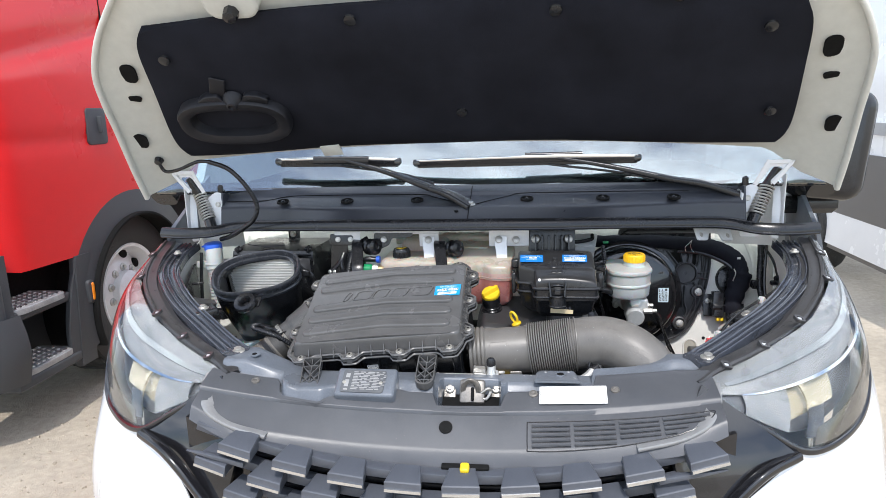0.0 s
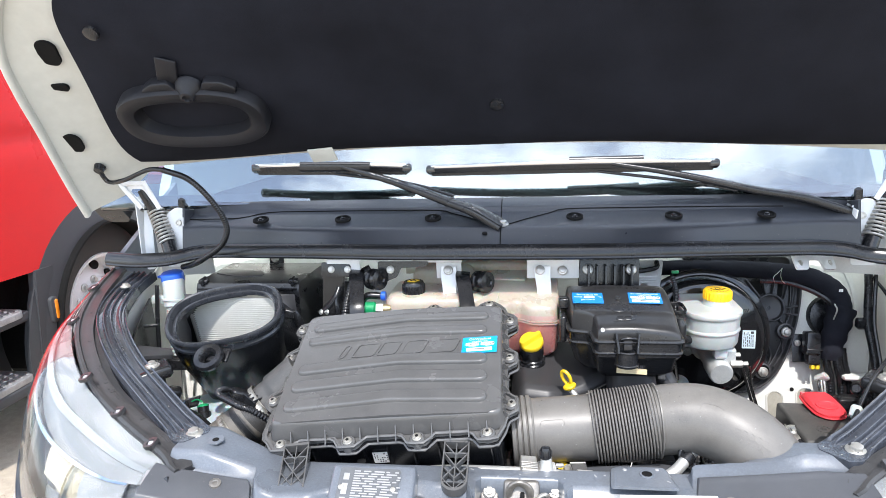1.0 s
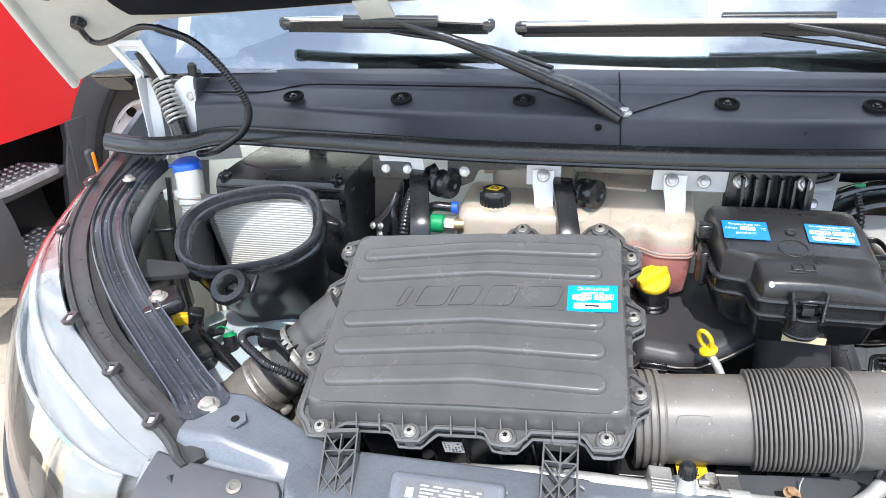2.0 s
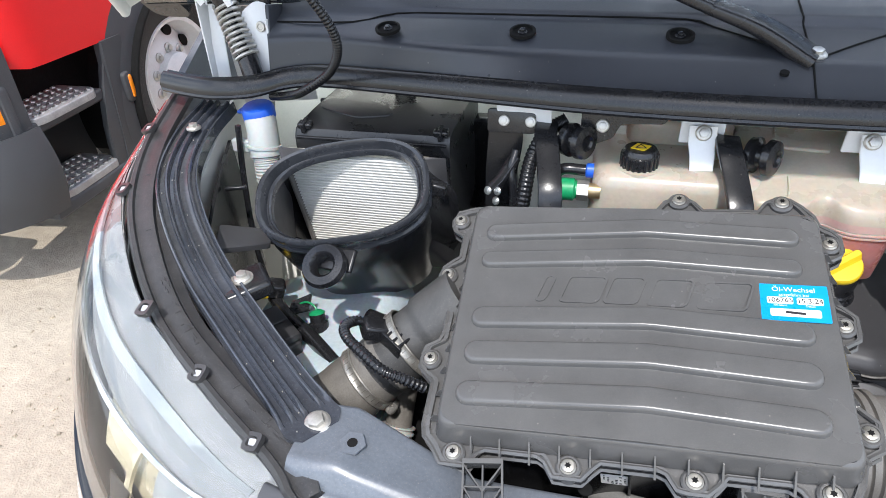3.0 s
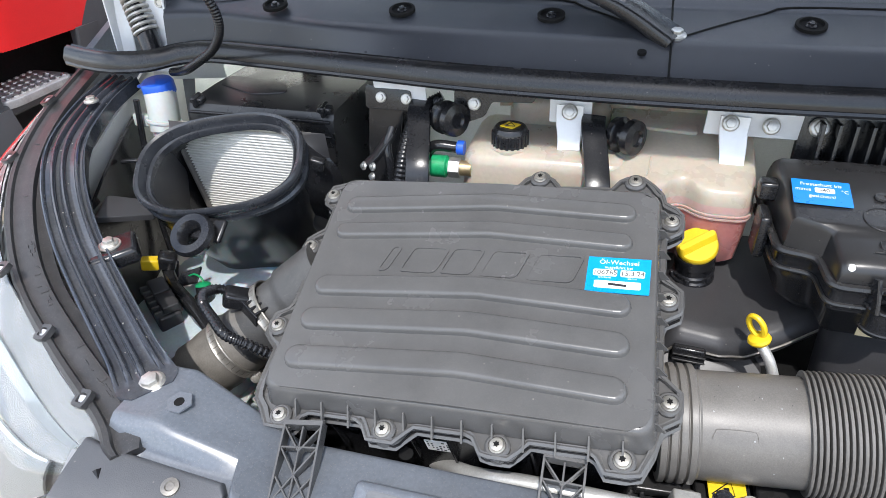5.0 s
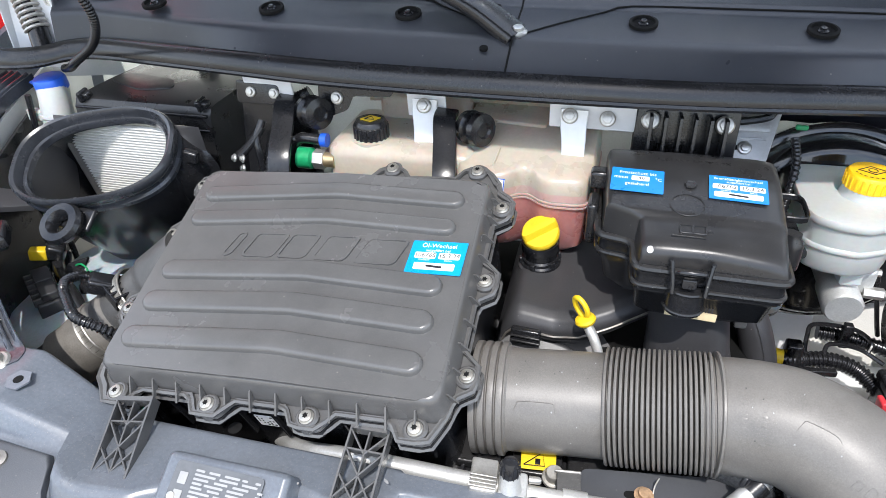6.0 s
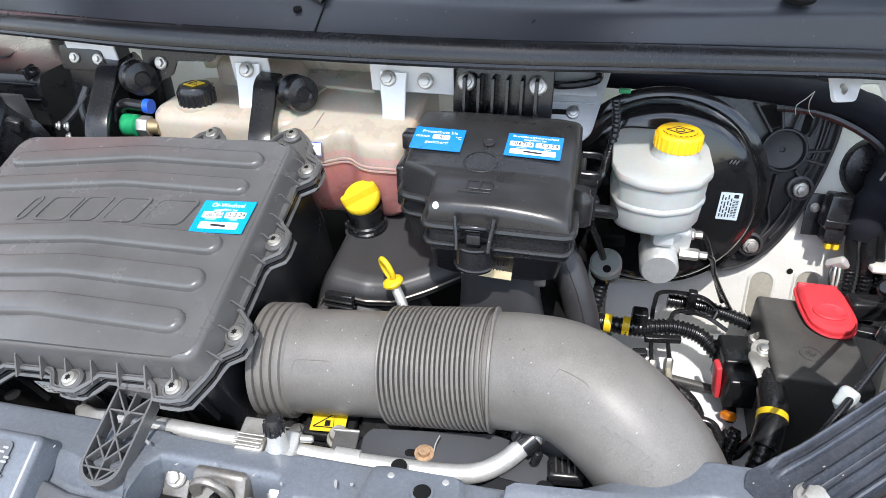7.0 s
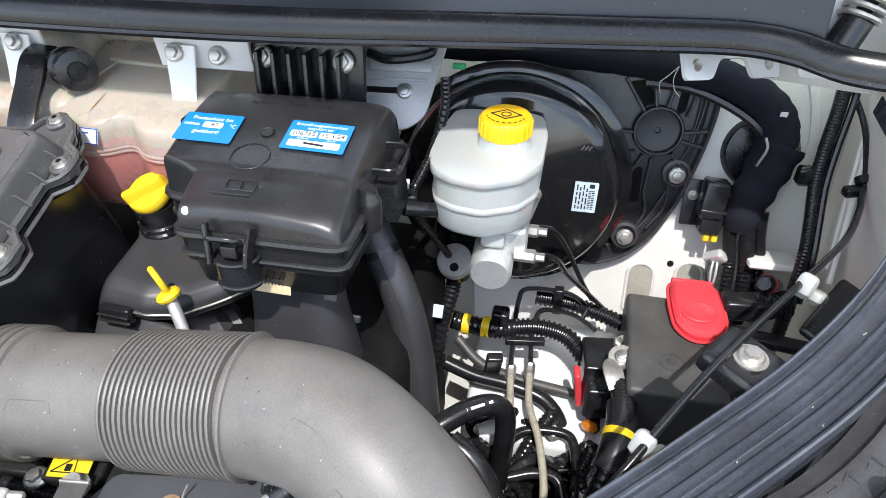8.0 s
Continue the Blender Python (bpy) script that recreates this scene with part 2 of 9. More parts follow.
def facing(o, n, up=(0, 0, 1)):
    """A pose whose z looks along n, with y as near to up as it can be."""
    z = Vector(n).normalized()
    x = Vector(up).cross(z)
    x = x.normalized() if x.length > 1e-4 else Vector((1, 0, 0))
    y = z.cross(x)
    m = Matrix.Identity(4)
    for i, c in enumerate((x, y, z)):
        m.col[i][:3] = c
    m.col[3][:3] = Vector(o)
    return m


def rounded(w, d, r, n=5, cx=0.0, cy=0.0):
    """The outline of a rectangle with rounded corners."""
    r = min(r, w / 2 - 1e-5, d / 2 - 1e-5)
    out = []
    for k, (sx, sy) in enumerate(((1, 1), (-1, 1), (-1, -1), (1, -1))):
        for i in range(n + 1):
            a = math.pi / 2 * (k + i / n)
            out.append((cx + sx * (w / 2 - r) + r * math.cos(a), cy + sy * (d / 2 - r) + r * math.sin(a)))
    return out


def oval(rx, ry, n=32, power=2.0, cx=0.0, cy=0.0):
    out = []
    for i in range(n):
        a = 2 * math.pi * i / n
        c, s = math.cos(a), math.sin(a)
        out.append((cx + rx * math.copysign(abs(c) ** (2 / power), c), cy + ry * math.copysign(abs(s) ** (2 / power), s)))
    return out


def loft(rings, bm=None, m=None, cap=(True, True), closed=True):
    """Rings of equally many points (3D), joined one to the next."""
    bm = bm or bmesh.new()
    rows = []
    for ring in rings:
        rows.append([bm.verts.new((m @ Vector(p)) if m else Vector(p)) for p in ring])
    k = len(rows[0])
    for a, b in zip(rows, rows[1:]):
        for i in range(k if closed else k - 1):
            bm.faces.new((a[i], a[(i + 1) % k], b[(i + 1) % k], b[i]))
    if closed and cap[0]:
        bm.faces.new(rows[0][::-1])
    if closed and cap[1]:
        bm.faces.new(rows[-1])
    return bm


def slab(outline, z0, z1, bm=None, m=None, edge=0.0, low=False):
    """A flat outline raised from z0 to z1, its upper edge rounded by edge."""
    c = [sum(p[i] for p in outline) / len(outline) for i in (0, 1)]

    def inset(d):
        out = []
        for i, p in enumerate(outline):
            a, b = Vector(outline[i - 1]), Vector(outline[(i + 1) % len(outline)])
            t = (b - a)
            t = t.normalized() if t.length > 1e-9 else Vector((1, 0))
            out.append((p[0] - t.y * d, p[1] + t.x * d))
        return out

    up = 1 if z1 > z0 else -1
    rings = []
    if low and edge:
        rings.append([(*p, z0) for p in inset(edge)])
        rings.append([(*p, z0 + up * edge) for p in outline])
    else:
        rings.append([(*p, z0) for p in outline])
    if edge:
        for a in (0, 30, 60, 90):
            q = radians(a)
            rings.append([(*p, z1 - up * edge * (1 - math.sin(q))) for p in inset(edge * (1 - math.cos(q)))])
    else:
        rings.append([(*p, z1) for p in outline])
    return loft(rings, bm, m)


def block(size, m=None, edge=0.003, bm=None):
    """A box round its origin with rounded edges."""
    w, d, h = size
    e = min(edge, min(size) * 0.45)
    return slab(rounded(w, d, max(e, 1e-4), 2), -h / 2, h / 2, bm, m, e, True)


def lathe(profile, m=None, n=24, bm=None, cap=(True, True)):
    """(radius, height) pairs turned about z."""
    rings = [[(max(r, 1e-4) * math.cos(2 * math.pi * i / n), max(r, 1e-4) * math.sin(2 * math.pi * i / n), z) for i in range(n)] for r, z in profile]
    return loft(rings, bm, m, cap)


def curve_points(points, steps=8):
    """A smooth line through points."""
    p = [Vector(q) for q in points]
    if len(p) < 3:
        return [p[0].lerp(p[-1], i / steps) for i in range(steps + 1)]
    ext = [2 * p[0] - p[1], *p, 2 * p[-1] - p[-2]]
    out = []
    for i in range(1, len(ext) - 2):
        a, b, c, d = ext[i - 1 : i + 3]
        for k in range(steps):
            t = k / steps
            out.append(0.5 * (2 * b + (c - a) * t + (2 * a - 5 * b + 4 * c - d) * t * t + (3 * b - a - 3 * c + d) * t**3))
    out.append(p[-1])
    return out


def sweep(points, section, bm=None, steps=8, up=(0, 0, 1), cap=(True, True), scale=None, closed=True):
    """A section (side, up) carried along a smooth line; scale(i, n) may swell it."""
    line = curve_points(points, steps)
    rings, u = [], Vector(up)
    for i, p in enumerate(line):
        t = (line[min(i + 1, len(line) - 1)] - line[max(i - 1, 0)]).normalized()
        side = t.cross(u)
        side = side.normalized() if side.length > 1e-3 else t.orthogonal().normalized()
        v = side.cross(t).normalized()
        k = scale(i, len(line) - 1) if scale else 1.0
        rings.append([p + side * (a * k) + v * (b * k) for a, b in section])
        if abs(t.dot(Vector(up))) > 0.6:
            u = v
    return loft(rings, bm, None, cap, closed)


def circle(r, n=12):
    return [(r * math.cos(2 * math.pi * i / n), r * math.sin(2 * math.pi * i / n)) for i in range(n)]


def tube(points, r, n=12, bm=None, steps=8, up=(0, 0, 1), ribs=0.0, pitch=0.006):
    """A hose along a smooth line; ribs: the height of the rings of a corrugated one."""
    if ribs:
        line = curve_points(points, 24)
        length = sum((b - a).length for a, b in zip(line, line[1:]))
        steps = max(4, int(length / pitch * 4 / max(1, len(points) - 1)))
        wave = (1.0, 1.0, 1 - ribs / r, 1 - ribs / r)
        return sweep(points, circle(r, n), bm, steps, up, scale=lambda i, k: wave[i % 4])
    return sweep(points, circle(r, n), bm, steps, up)


def sheet(fn, nu, nv, thick, bm=None):
    """A curved sheet with thickness; fn(u, v) gives the place for u, v from 0 to 1."""
    bm = bm or bmesh.new()
    P = [[Vector(fn(i / nu, j / nv)) for j in range(nv + 1)] for i in range(nu + 1)]
    grids = []
    for side in (0, 1):
        g = []
        for i in range(nu + 1):
            row = []
            for j in range(nv + 1):
                a = P[min(i + 1, nu)][j] - P[max(i - 1, 0)][j]
                b = P[i][min(j + 1, nv)] - P[i][max(j - 1, 0)]
                nrm = a.cross(b).normalized()
                row.append(bm.verts.new(P[i][j] - nrm * thick * side))
            g.append(row)
        grids.append(g)
    f, k = grids
    for i in range(nu):
        for j in range(nv):
            bm.faces.new((f[i][j], f[i + 1][j], f[i + 1][j + 1], f[i][j + 1]))
            bm.faces.new((k[i][j], k[i][j + 1], k[i + 1][j + 1], k[i + 1][j]))
    for i in range(nu):
        bm.faces.new((f[i][0], k[i][0], k[i + 1][0], f[i + 1][0]))
        bm.faces.new((f[i][nv], f[i + 1][nv], k[i + 1][nv], k[i][nv]))
    for j in range(nv):
        bm.faces.new((f[0][j], f[0][j + 1], k[0][j + 1], k[0][j]))
        bm.faces.new((f[nu][j], k[nu][j], k[nu][j + 1], f[nu][j + 1]))
    return bm


def lerp_list(rows, x):
    """Linear look-up in rows of (x, values...)."""
    if x <= rows[0][0]:
        return rows[0][1:]
    for a, b in zip(rows, rows[1:]):
        if x <= b[0]:
            k = (x - a[0]) / (b[0] - a[0])
            return tuple(p + (q - p) * k for p, q in zip(a[1:], b[1:]))
    return rows[-1][1:]


_bolts = {}


def bolt(parent, at, normal=(0, -0.3, 1), r=0.008, material=None, spin=0.0):
    """A hexagon flange bolt; all of one size share a mesh."""
    material = material or zinc
    key = (r, material.name)
    if key not in _bolts:
        bm = lathe([(0.2 * r, -r * 0.3), (r * 1.25, -r * 0.3), (r * 1.25, 0.0), (r * 1.05, r * 0.18), (r * 0.8, r * 0.22)], n=16)
        hexa = [(r * 0.78 * math.cos(math.pi / 3 * i), r * 0.78 * math.sin(math.pi / 3 * i)) for i in range(6)]
        slab(hexa, r * 0.1, r * 0.72, bm, None, r * 0.1)
        bmesh.ops.recalc_face_normals(bm, faces=bm.faces)
        me = bpy.data.meshes.new("bolt")
        bm.to_mesh(me)
        bm.free()
        _bolts[key] = me
    return placed("bolt", _bolts[key], material, parent, "", 30, facing(at, normal) @ pose(0, 0, 0, 0, 0, spin))


def writing(text, size, m, material, parent, thick=0.0003, name="lettering"):
    """Letters in the built-in font, centred on the pose m, as a mesh."""
    cu = bpy.data.curves.new(name, "FONT")
    cu.body, cu.size, cu.extrude, cu.align_x, cu.align_y = text, size, thick, "CENTER", "CENTER"
    cu.resolution_u = 2
    tmp = bpy.data.objects.new(name, cu)
    me = bpy.data.meshes.new_from_object(tmp)
    bpy.data.objects.remove(tmp)
    me.materials.clear()
    return placed(name, me, material, parent, "", 0, m)


def wire_loop(points, r=0.0007):
    """A thin moulded line along a closed run of points."""
    pts = [Vector(p) for p in points]
    return sweep(pts + pts[:1], circle(r, 5), steps=1)


def smooth_outline(pts, r, n=4):
    out = []
    k = len(pts)
    for i in range(k):
        a, b, c = Vector(pts[i - 1]), Vector(pts[i]), Vector(pts[(i + 1) % k])
        d1, d2 = (a - b), (c - b)
        q = min(r, d1.length * 0.45, d2.length * 0.45)
        p, e = b + d1.normalized() * q, b + d2.normalized() * q
        for j in range(n + 1):
            t = j / n
            out.append(tuple(p * (1 - t) ** 2 + b * 2 * t * (1 - t) + e * t * t))
    return out


# ---- the ground and the neighbours ----
bm = bmesh.new()
bmesh.ops.create_grid(bm, x_segments=4, y_segments=4, size=600)
tagged(part("ground", bm, dusty_concrete, None, smooth=0), "dusty beige concrete yard with grit", "ground", kind="structure")

# stones and crumbs of dirt on the yard beside the van
rg = random.Random(77)
verts, faces = [], []
for k in range(1500):
    x, y = rg.uniform(-2.3, -0.9), rg.uniform(0.4, 3.2)
    r = 0.003 + 0.009 * rg.random() ** 3
    h, turn, n0 = r * rg.uniform(0.5, 0.9), rg.uniform(0, 6.28), len(verts)
    for j in range(5):
        a = turn + 6.2832 * j / 5
        q = r * rg.uniform(0.75, 1.25)
        verts.append((x + q * math.cos(a), y + q * math.sin(a), -0.0005))
    for j in range(5):
        a = turn + 0.4 + 6.2832 * j / 5
        q = r * rg.uniform(0.4, 0.75)
        verts.append((x + q * math.cos(a), y + q * math.sin(a), h * rg.uniform(0.7, 1.1)))
    faces.append([n0 + 5 + j for j in range(5)])
    faces += [[n0 + j, n0 + (j + 1) % 5, n0 + 5 + (j + 1) % 5, n0 + 5 + j] for j in range(5)]
me = bpy.data.meshes.new("gravel")
me.from_pydata(verts, [], faces)
tagged(placed("gravel", me, surface("grit", (0.36, 0.31, 0.24), 0.9, vary=0.35, scale=9, fine=120, bump=0.3), None, "", 0), "small stones and dirt crumbs scattered on concrete", "gravel", kind="stuff")

# ---- the van: shell, cowl, windscreen ----
van = rig("van", "white delivery van with its bonnet open", "van", (0, 1.2, 0))


SEAL = [(0.0, 1.745, 1.262), (0.2, 1.756, 1.26), (0.35, 1.782, 1.257), (0.5, 1.82, 1.25), (0.6, 1.841, 1.246), (0.65, 1.836, 1.242), (0.69, 1.815, 1.236), (0.74, 1.806, 1.234), (0.79, 1.817, 1.232), (0.86, 1.84, 1.232)]


def seal_at(x):
    return lerp_list(SEAL, abs(x))


def cowl(u, v):
    x = -0.672 + 1.344 * u
    k = (x / 0.7) ** 2
    sy, sz = seal_at(x)
    rows = [(0.0, sy + 0.008, sz - 0.012), (0.06, sy + 0.01, sz + 0.004), (0.34, max(1.8 + 0.045 * k, sy + 0.018), 1.291), (0.37, max(1.806 + 0.045 * k, sy + 0.024), 1.2955), (0.75, 1.885 + 0.01 * k, 1.314), (0.79, 1.89 + 0.01 * k, 1.321), (1.0, max(1.95 - 0.06 * k, 1.896 + 0.01 * k), 1.334 + 0.006 * k)]
    y, z = lerp_list(rows, v)
    return x, y, z


part("cowl_panel", sheet(cowl, 40, 34, 0.004), cowl_plastic, van, "grey plastic cowl panel below the windscreen")
for x in (-0.501, -0.325, -0.138, 0.145, 0.334, 0.506):
    at = facing((x, 1.85, 1.3075), (0, -0.24, 0.97))
    # The cowl is uncut: a near-black dish paints the shade of each hole.
    ring = part("cowl_socket", lathe([(0.012, -0.004), (0.0165, -0.002), (0.0165, 0.002), (0.013, 0.003), (0.0125, -0.0008), (0.0, -0.0008)], at, 20, cap=(True, True)), dark_void, van, "fixing socket with its recess shade painted near-black")
    bolt(ring, at @ Vector((0, 0, 0.0005)), (0, -0.24, 0.97), 0.005, black_plastic)
part("cowl_joint", tube([Vector(cowl(0.5, v)) + Vector((0, 0, 0.0006)) for v in (0.08, 0.34, 0.37, 0.5, 0.75, 0.79, 0.95)], 0.0012, 6, steps=2), dark_void, van)
for x, y, z in ((-0.03, 1.79, 1.287), (-0.03, 1.875, 1.314)):
    part("plug", lathe([(0.0, -0.002), (0.005, -0.002), (0.005, 0.0012), (0.0, 0.0015)], facing((x, y, z), (0, -0.3, 1)), 10), dark_void, van)


def screen(u, v):
    h = 0.86 - 0.1 * v
    x = (2 * u - 1) * h
    k = (x / 0.7) ** 2
    return x, 1.945 - 0.06 * k + 0.66 * v, 1.33 + 0.004 * k + 0.66 * v


pane = part("windscreen", sheet(screen, 24, 8, 0.006), screen_glass, van, "windscreen with the cloudy sky mirrored in it")
pane.visible_shadow = False
part("screen_border", sheet(lambda u, v: Vector(screen(u, v * 0.035)) + Vector((0, 0.006, -0.006)), 24, 2, 0.003), gloss_black, van, "black ceramic border")
# Plain blocks added behind the glass; the cabin's dimness is painted in near-black.
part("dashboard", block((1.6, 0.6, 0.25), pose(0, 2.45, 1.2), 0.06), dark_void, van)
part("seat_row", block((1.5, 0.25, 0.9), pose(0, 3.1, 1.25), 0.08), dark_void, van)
part("roof", sheet(lambda u, v: ((2 * u - 1) * 0.82, 2.58 + 3.4 * v, 1.98 + 0.12 * math.sin(math.pi * min(0.5, v * 3)) - 0.05 * (2 * u - 1) ** 4), 12, 10, 0.03), white_paint, van)
for s in (-1, 1):
    part("side_panel", sheet(lambda u, v: (s * (0.98 - 0.14 * max(0.0, v - 0.55) / 0.45), 2.3 + 0.5 * max(0.0, v - 0.5) + (3.7 - 0.5 * max(0.0, v - 0.5)) * u, 0.35 + 1.66 * v), 12, 12, 0.03), white_paint, van)
    part("pillar", sweep([(s * 0.885, 1.93, 1.31), (s * 0.86, 2.25, 1.64), (s * 0.81, 2.6, 1.99)], rounded(0.07, 0.06, 0.02, 3)), black_plastic, van)
for s in (-1, 1):
    part("wing_rear", sheet(lambda u, v: (s * (0.845 + 0.1 * u + 0.02 * v), 1.86 + 0.46 * u, 1.225 + 0.11 * u - (0.08 + 0.8 * u) * v), 8, 8, 0.01), slam_metal, van, "dark grey wing end below the pillar")
for s in (-1, 1):
    part("hinge_bay", sheet(lambda u, v: (s * (0.66 + 0.11 * u), 1.945 - 0.03 * u - 0.02 * v, 1.17 + 0.15 * v), 6, 6, 0.004), bay_paint, van, "off-white painted hinge bay")
    part("cowl_end", block((0.006, 0.1, 0.09), pose(s * 0.675, 1.9, 1.278, -12, 0, 0), 0.002), cowl_plastic, van)
part("rear_panel", block((1.96, 0.03, 1.7), pose(0, 6.0, 1.2), 0.01), white_paint, van)
for s in (-1, 1):
    for y in (1.75, 5.0):
        wheel = part("tyre", lathe([(0.2, -0.09), (0.3, -0.1), (0.34, -0.08), (0.345, 0.0), (0.34, 0.08), (0.3, 0.1), (0.2, 0.09)], pose(s * 0.84, y, 0.345, 0, 90, 0), 36, cap=(False, False)), tyre_rubber, van)
        part("rim", lathe([(0.02, -0.05), (0.17, -0.05), (0.205, -0.085), (0.205, 0.085), (0.17, 0.05), (0.02, 0.05)], pose(s * 0.84, y, 0.345, 0, 90, 0), 28, cap=(False, False)), rim_paint, wheel)

# bonnet seal and the flange that carries it
SEAL_X = (-0.84, -0.79, -0.74, -0.69, -0.65, -0.6, -0.5, -0.35, -0.2, 0.0, 0.2, 0.35, 0.5, 0.6, 0.65, 0.69, 0.74, 0.79, 0.84)
part("bonnet_seal", sweep([(x, seal_at(x)[0], seal_at(x)[1]) for x in SEAL_X], [(-0.013, -0.013), (0.013, -0.013), (0.014, -0.004), (0.008, 0.009), (0.002, 0.0125), (-0.002, 0.009), (-0.005, 0.012), (-0.0105, 0.006), (-0.0145, -0.004)], steps=6), rubber, van, "black rubber bonnet seal")
part("seal_lip", sweep([(x, seal_at(x)[0] - 0.012, seal_at(x)[1] - 0.011) for x in SEAL_X], circle(0.004, 8), steps=4), rubber, van)
part("cowl_flange", sweep([(x, seal_at(x)[0] + 0.05, seal_at(x)[1] - 0.013) for x in (-0.6, -0.4, -0.2, 0, 0.2, 0.4, 0.6)], rounded(0.07, 0.008, 0.003, 2), steps=4), black_plastic, van)


# ---- engine bay walls ----
def firewall_y(z):
    return 1.93 + (z - 0.82) * 0.3


part("firewall", sheet(lambda u, v: (-0.78 + 1.56 * u, firewall_y(0.45 + 0.79 * v), 0.45 + 0.79 * v), 20, 10, 0.004), bay_paint, van, "off-white painted firewall")
for s in (-1, 1):
    part("inner_wing", sheet(lambda u, v: (s * (0.66 + 0.13 * u ** 0.7 + 0.03 * math.sin(v * 3.1)), 1.4 + 0.62 * u, 0.45 + (0.58 + 0.2 * u) * v), 12, 10, 0.004), bay_paint, van, "off-white painted inner wing")
# Floor and radiator block in near-black: shade of the deep bay as colour.
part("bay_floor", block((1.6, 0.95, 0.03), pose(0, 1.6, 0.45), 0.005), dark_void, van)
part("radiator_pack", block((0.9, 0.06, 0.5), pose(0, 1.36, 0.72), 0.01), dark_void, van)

# ---- bonnet ----
HOOD_O, HOOD_D, HOOD_N = Vector((0, 1.80, 1.445)), Vector((0, -0.70, 0.714)).normalized(), Vector((0, -0.714, -0.70)).normalized()
HOOD_W = [(-0.12, 0.875), (0.0, 0.86), (0.12, 0.84), (0.22, 0.825), (0.3, 0.805), (0.38, 0.755), (0.46, 0.68), (0.55, 0.59), (0.68, 0.46), (0.85, 0.3)]


def hood_at(x, s, lift=0.0):
    """A place on the underside: x across, s up from the rear edge, lift towards the bay."""
    k = max(0.0, abs(x) - 0.7) / 0.18
    return HOOD_O + Vector((x, 0, 0)) + HOOD_D * s + HOOD_N * (0.06 * k * k + lift - 0.02 * (1 - (x / 0.8) ** 2))


def hood_sheet(u, v):
    a = abs(2 * u - 1)
    k = min(1.0, max(0.0, (a - 0.8) / 0.13))
    s0 = -0.005 - 0.04 * a ** 2 - 0.06 * k * k * (3 - 2 * k)
    s = s0 + (0.84 - s0) * v
    w = lerp_list(HOOD_W, s)[0]
    return hood_at((2 * u - 1) * w, s)


hood = part("bonnet", sheet(hood_sheet, 72, 30, 0.022), hood_paint, van, "off-white painted underside of the raised bonnet")
# rolled rim of the bonnet
for side in (0, 1):
    part("bonnet_rim", sweep([hood_sheet(side, v / 12) for v in range(13)], rounded(0.013, 0.024, 0.006, 3), steps=4), hood_paint, hood)


def pad_sheet(u, v):
    a, b = 2 * u - 1, 2 * v - 1
    # square turned to a rounded square
    x = a * (1 - 0.035 * b ** 6)
    y = b * (1 - 0.05 * abs(a) ** 8)
    s = 0.198 + 0.2 * y + (0.026 if v > 0.5 else 0.022) * (1 - a * a) * abs(b)
    w = 0.737 - 0.06 * (0.5 + 0.5 * y)
    bulge = 0.022 * (1 - a ** 6) * (1 - b ** 6)
    return hood_at(x * w, s, 0.022 + bulge + 0.002 * math.sin(9 * a + 4 * b))


part("insulation_pad", sheet(pad_sheet, 60, 30, 0.03), pad_cloth, hood, "black felt insulation pad")
for x, s in ((-0.62, 0.33), (-0.66, 0.13), (0.0, 0.14), (0.6, 0.35), (0.66, 0.13), (-0.2, 0.4), (0.2, 0.4)):
    c = hood_at(x, s, 0.046)
    part("pad_clip", lathe([(0.0, -0.004), (0.013, -0.004), (0.012, 0.0005), (0.008, 0.002), (0.0, 0.0022)], facing(c, HOOD_N), 16), black_plastic, hood)
for sgn in (-1, 1):
    for x, s, w, h in ((0.745, 0.27, 0.034, 0.05), (0.765, 0.2, 0.03, 0.014), (0.81, 0.075, 0.034, 0.045)):
        m = facing(hood_at(sgn * x, s, 0.003), HOOD_N, HOOD_D) @ pose(0, 0, 0, 0, 0, sgn * 12)
        # No opening is cut: a proud dark plate paints the shade of the slot.
        part("bonnet_slot", slab(rounded(w, h, min(w, h) * 0.4, 4), -0.004, 0.0015, None, m), dark_void, hood, "dark plate painting a slot in the bonnet frame")
# pegs of the front brackets
for x in (-0.43, 0.42):
    c = hood_at(x, 0.475, 0.03)
    b = part("bonnet_bracket", slab(rounded(0.11, 0.12, 0.03, 5), -0.03, 0.012, None, facing(c, HOOD_N, HOOD_D), 0.008), hood_paint, hood)
    part("rubber_stop", lathe([(0.0, 0.0), (0.016, 0.0), (0.014, 0.02), (0.006, 0.024), (0.0, 0.024)], facing(hood_at(x, 0.435, 0.042), HOOD_N), 8), rubber, b)

# intake scoop on the bonnet
scoop_plastic = surface("scoop_plastic", (0.012, 0.012, 0.015), 0.5, vary=0.2, scale=20, fine=400, bump=0.15, spec=0.4)
m = facing(hood_at(-0.53, 0.15, 0.05), HOOD_N, HOOD_D) @ pose(0, 0, 0, 0, 0, 0)
m = Matrix.Translation(m.translation) @ m.to_3x3().to_4x4()
outer, inner = oval(0.135, 0.068, 40, 2.6), oval(0.105, 0.042, 40, 2.6)
scoop = part("intake_scoop", loft([[(*p, -0.03) for p in outer], [(*p, 0.008) for p in outer], [(p[0] * 0.97, p[1] * 0.95, 0.015) for p in outer], [(*p, 0.016) for p in oval(0.12, 0.055, 40, 2.6)], [(*p, 0.01) for p in inner], [(*p, -0.02) for p in oval(0.095, 0.036, 40, 2.6)]], None, m), scoop_plastic, hood, "black plastic oval intake duct mouth")
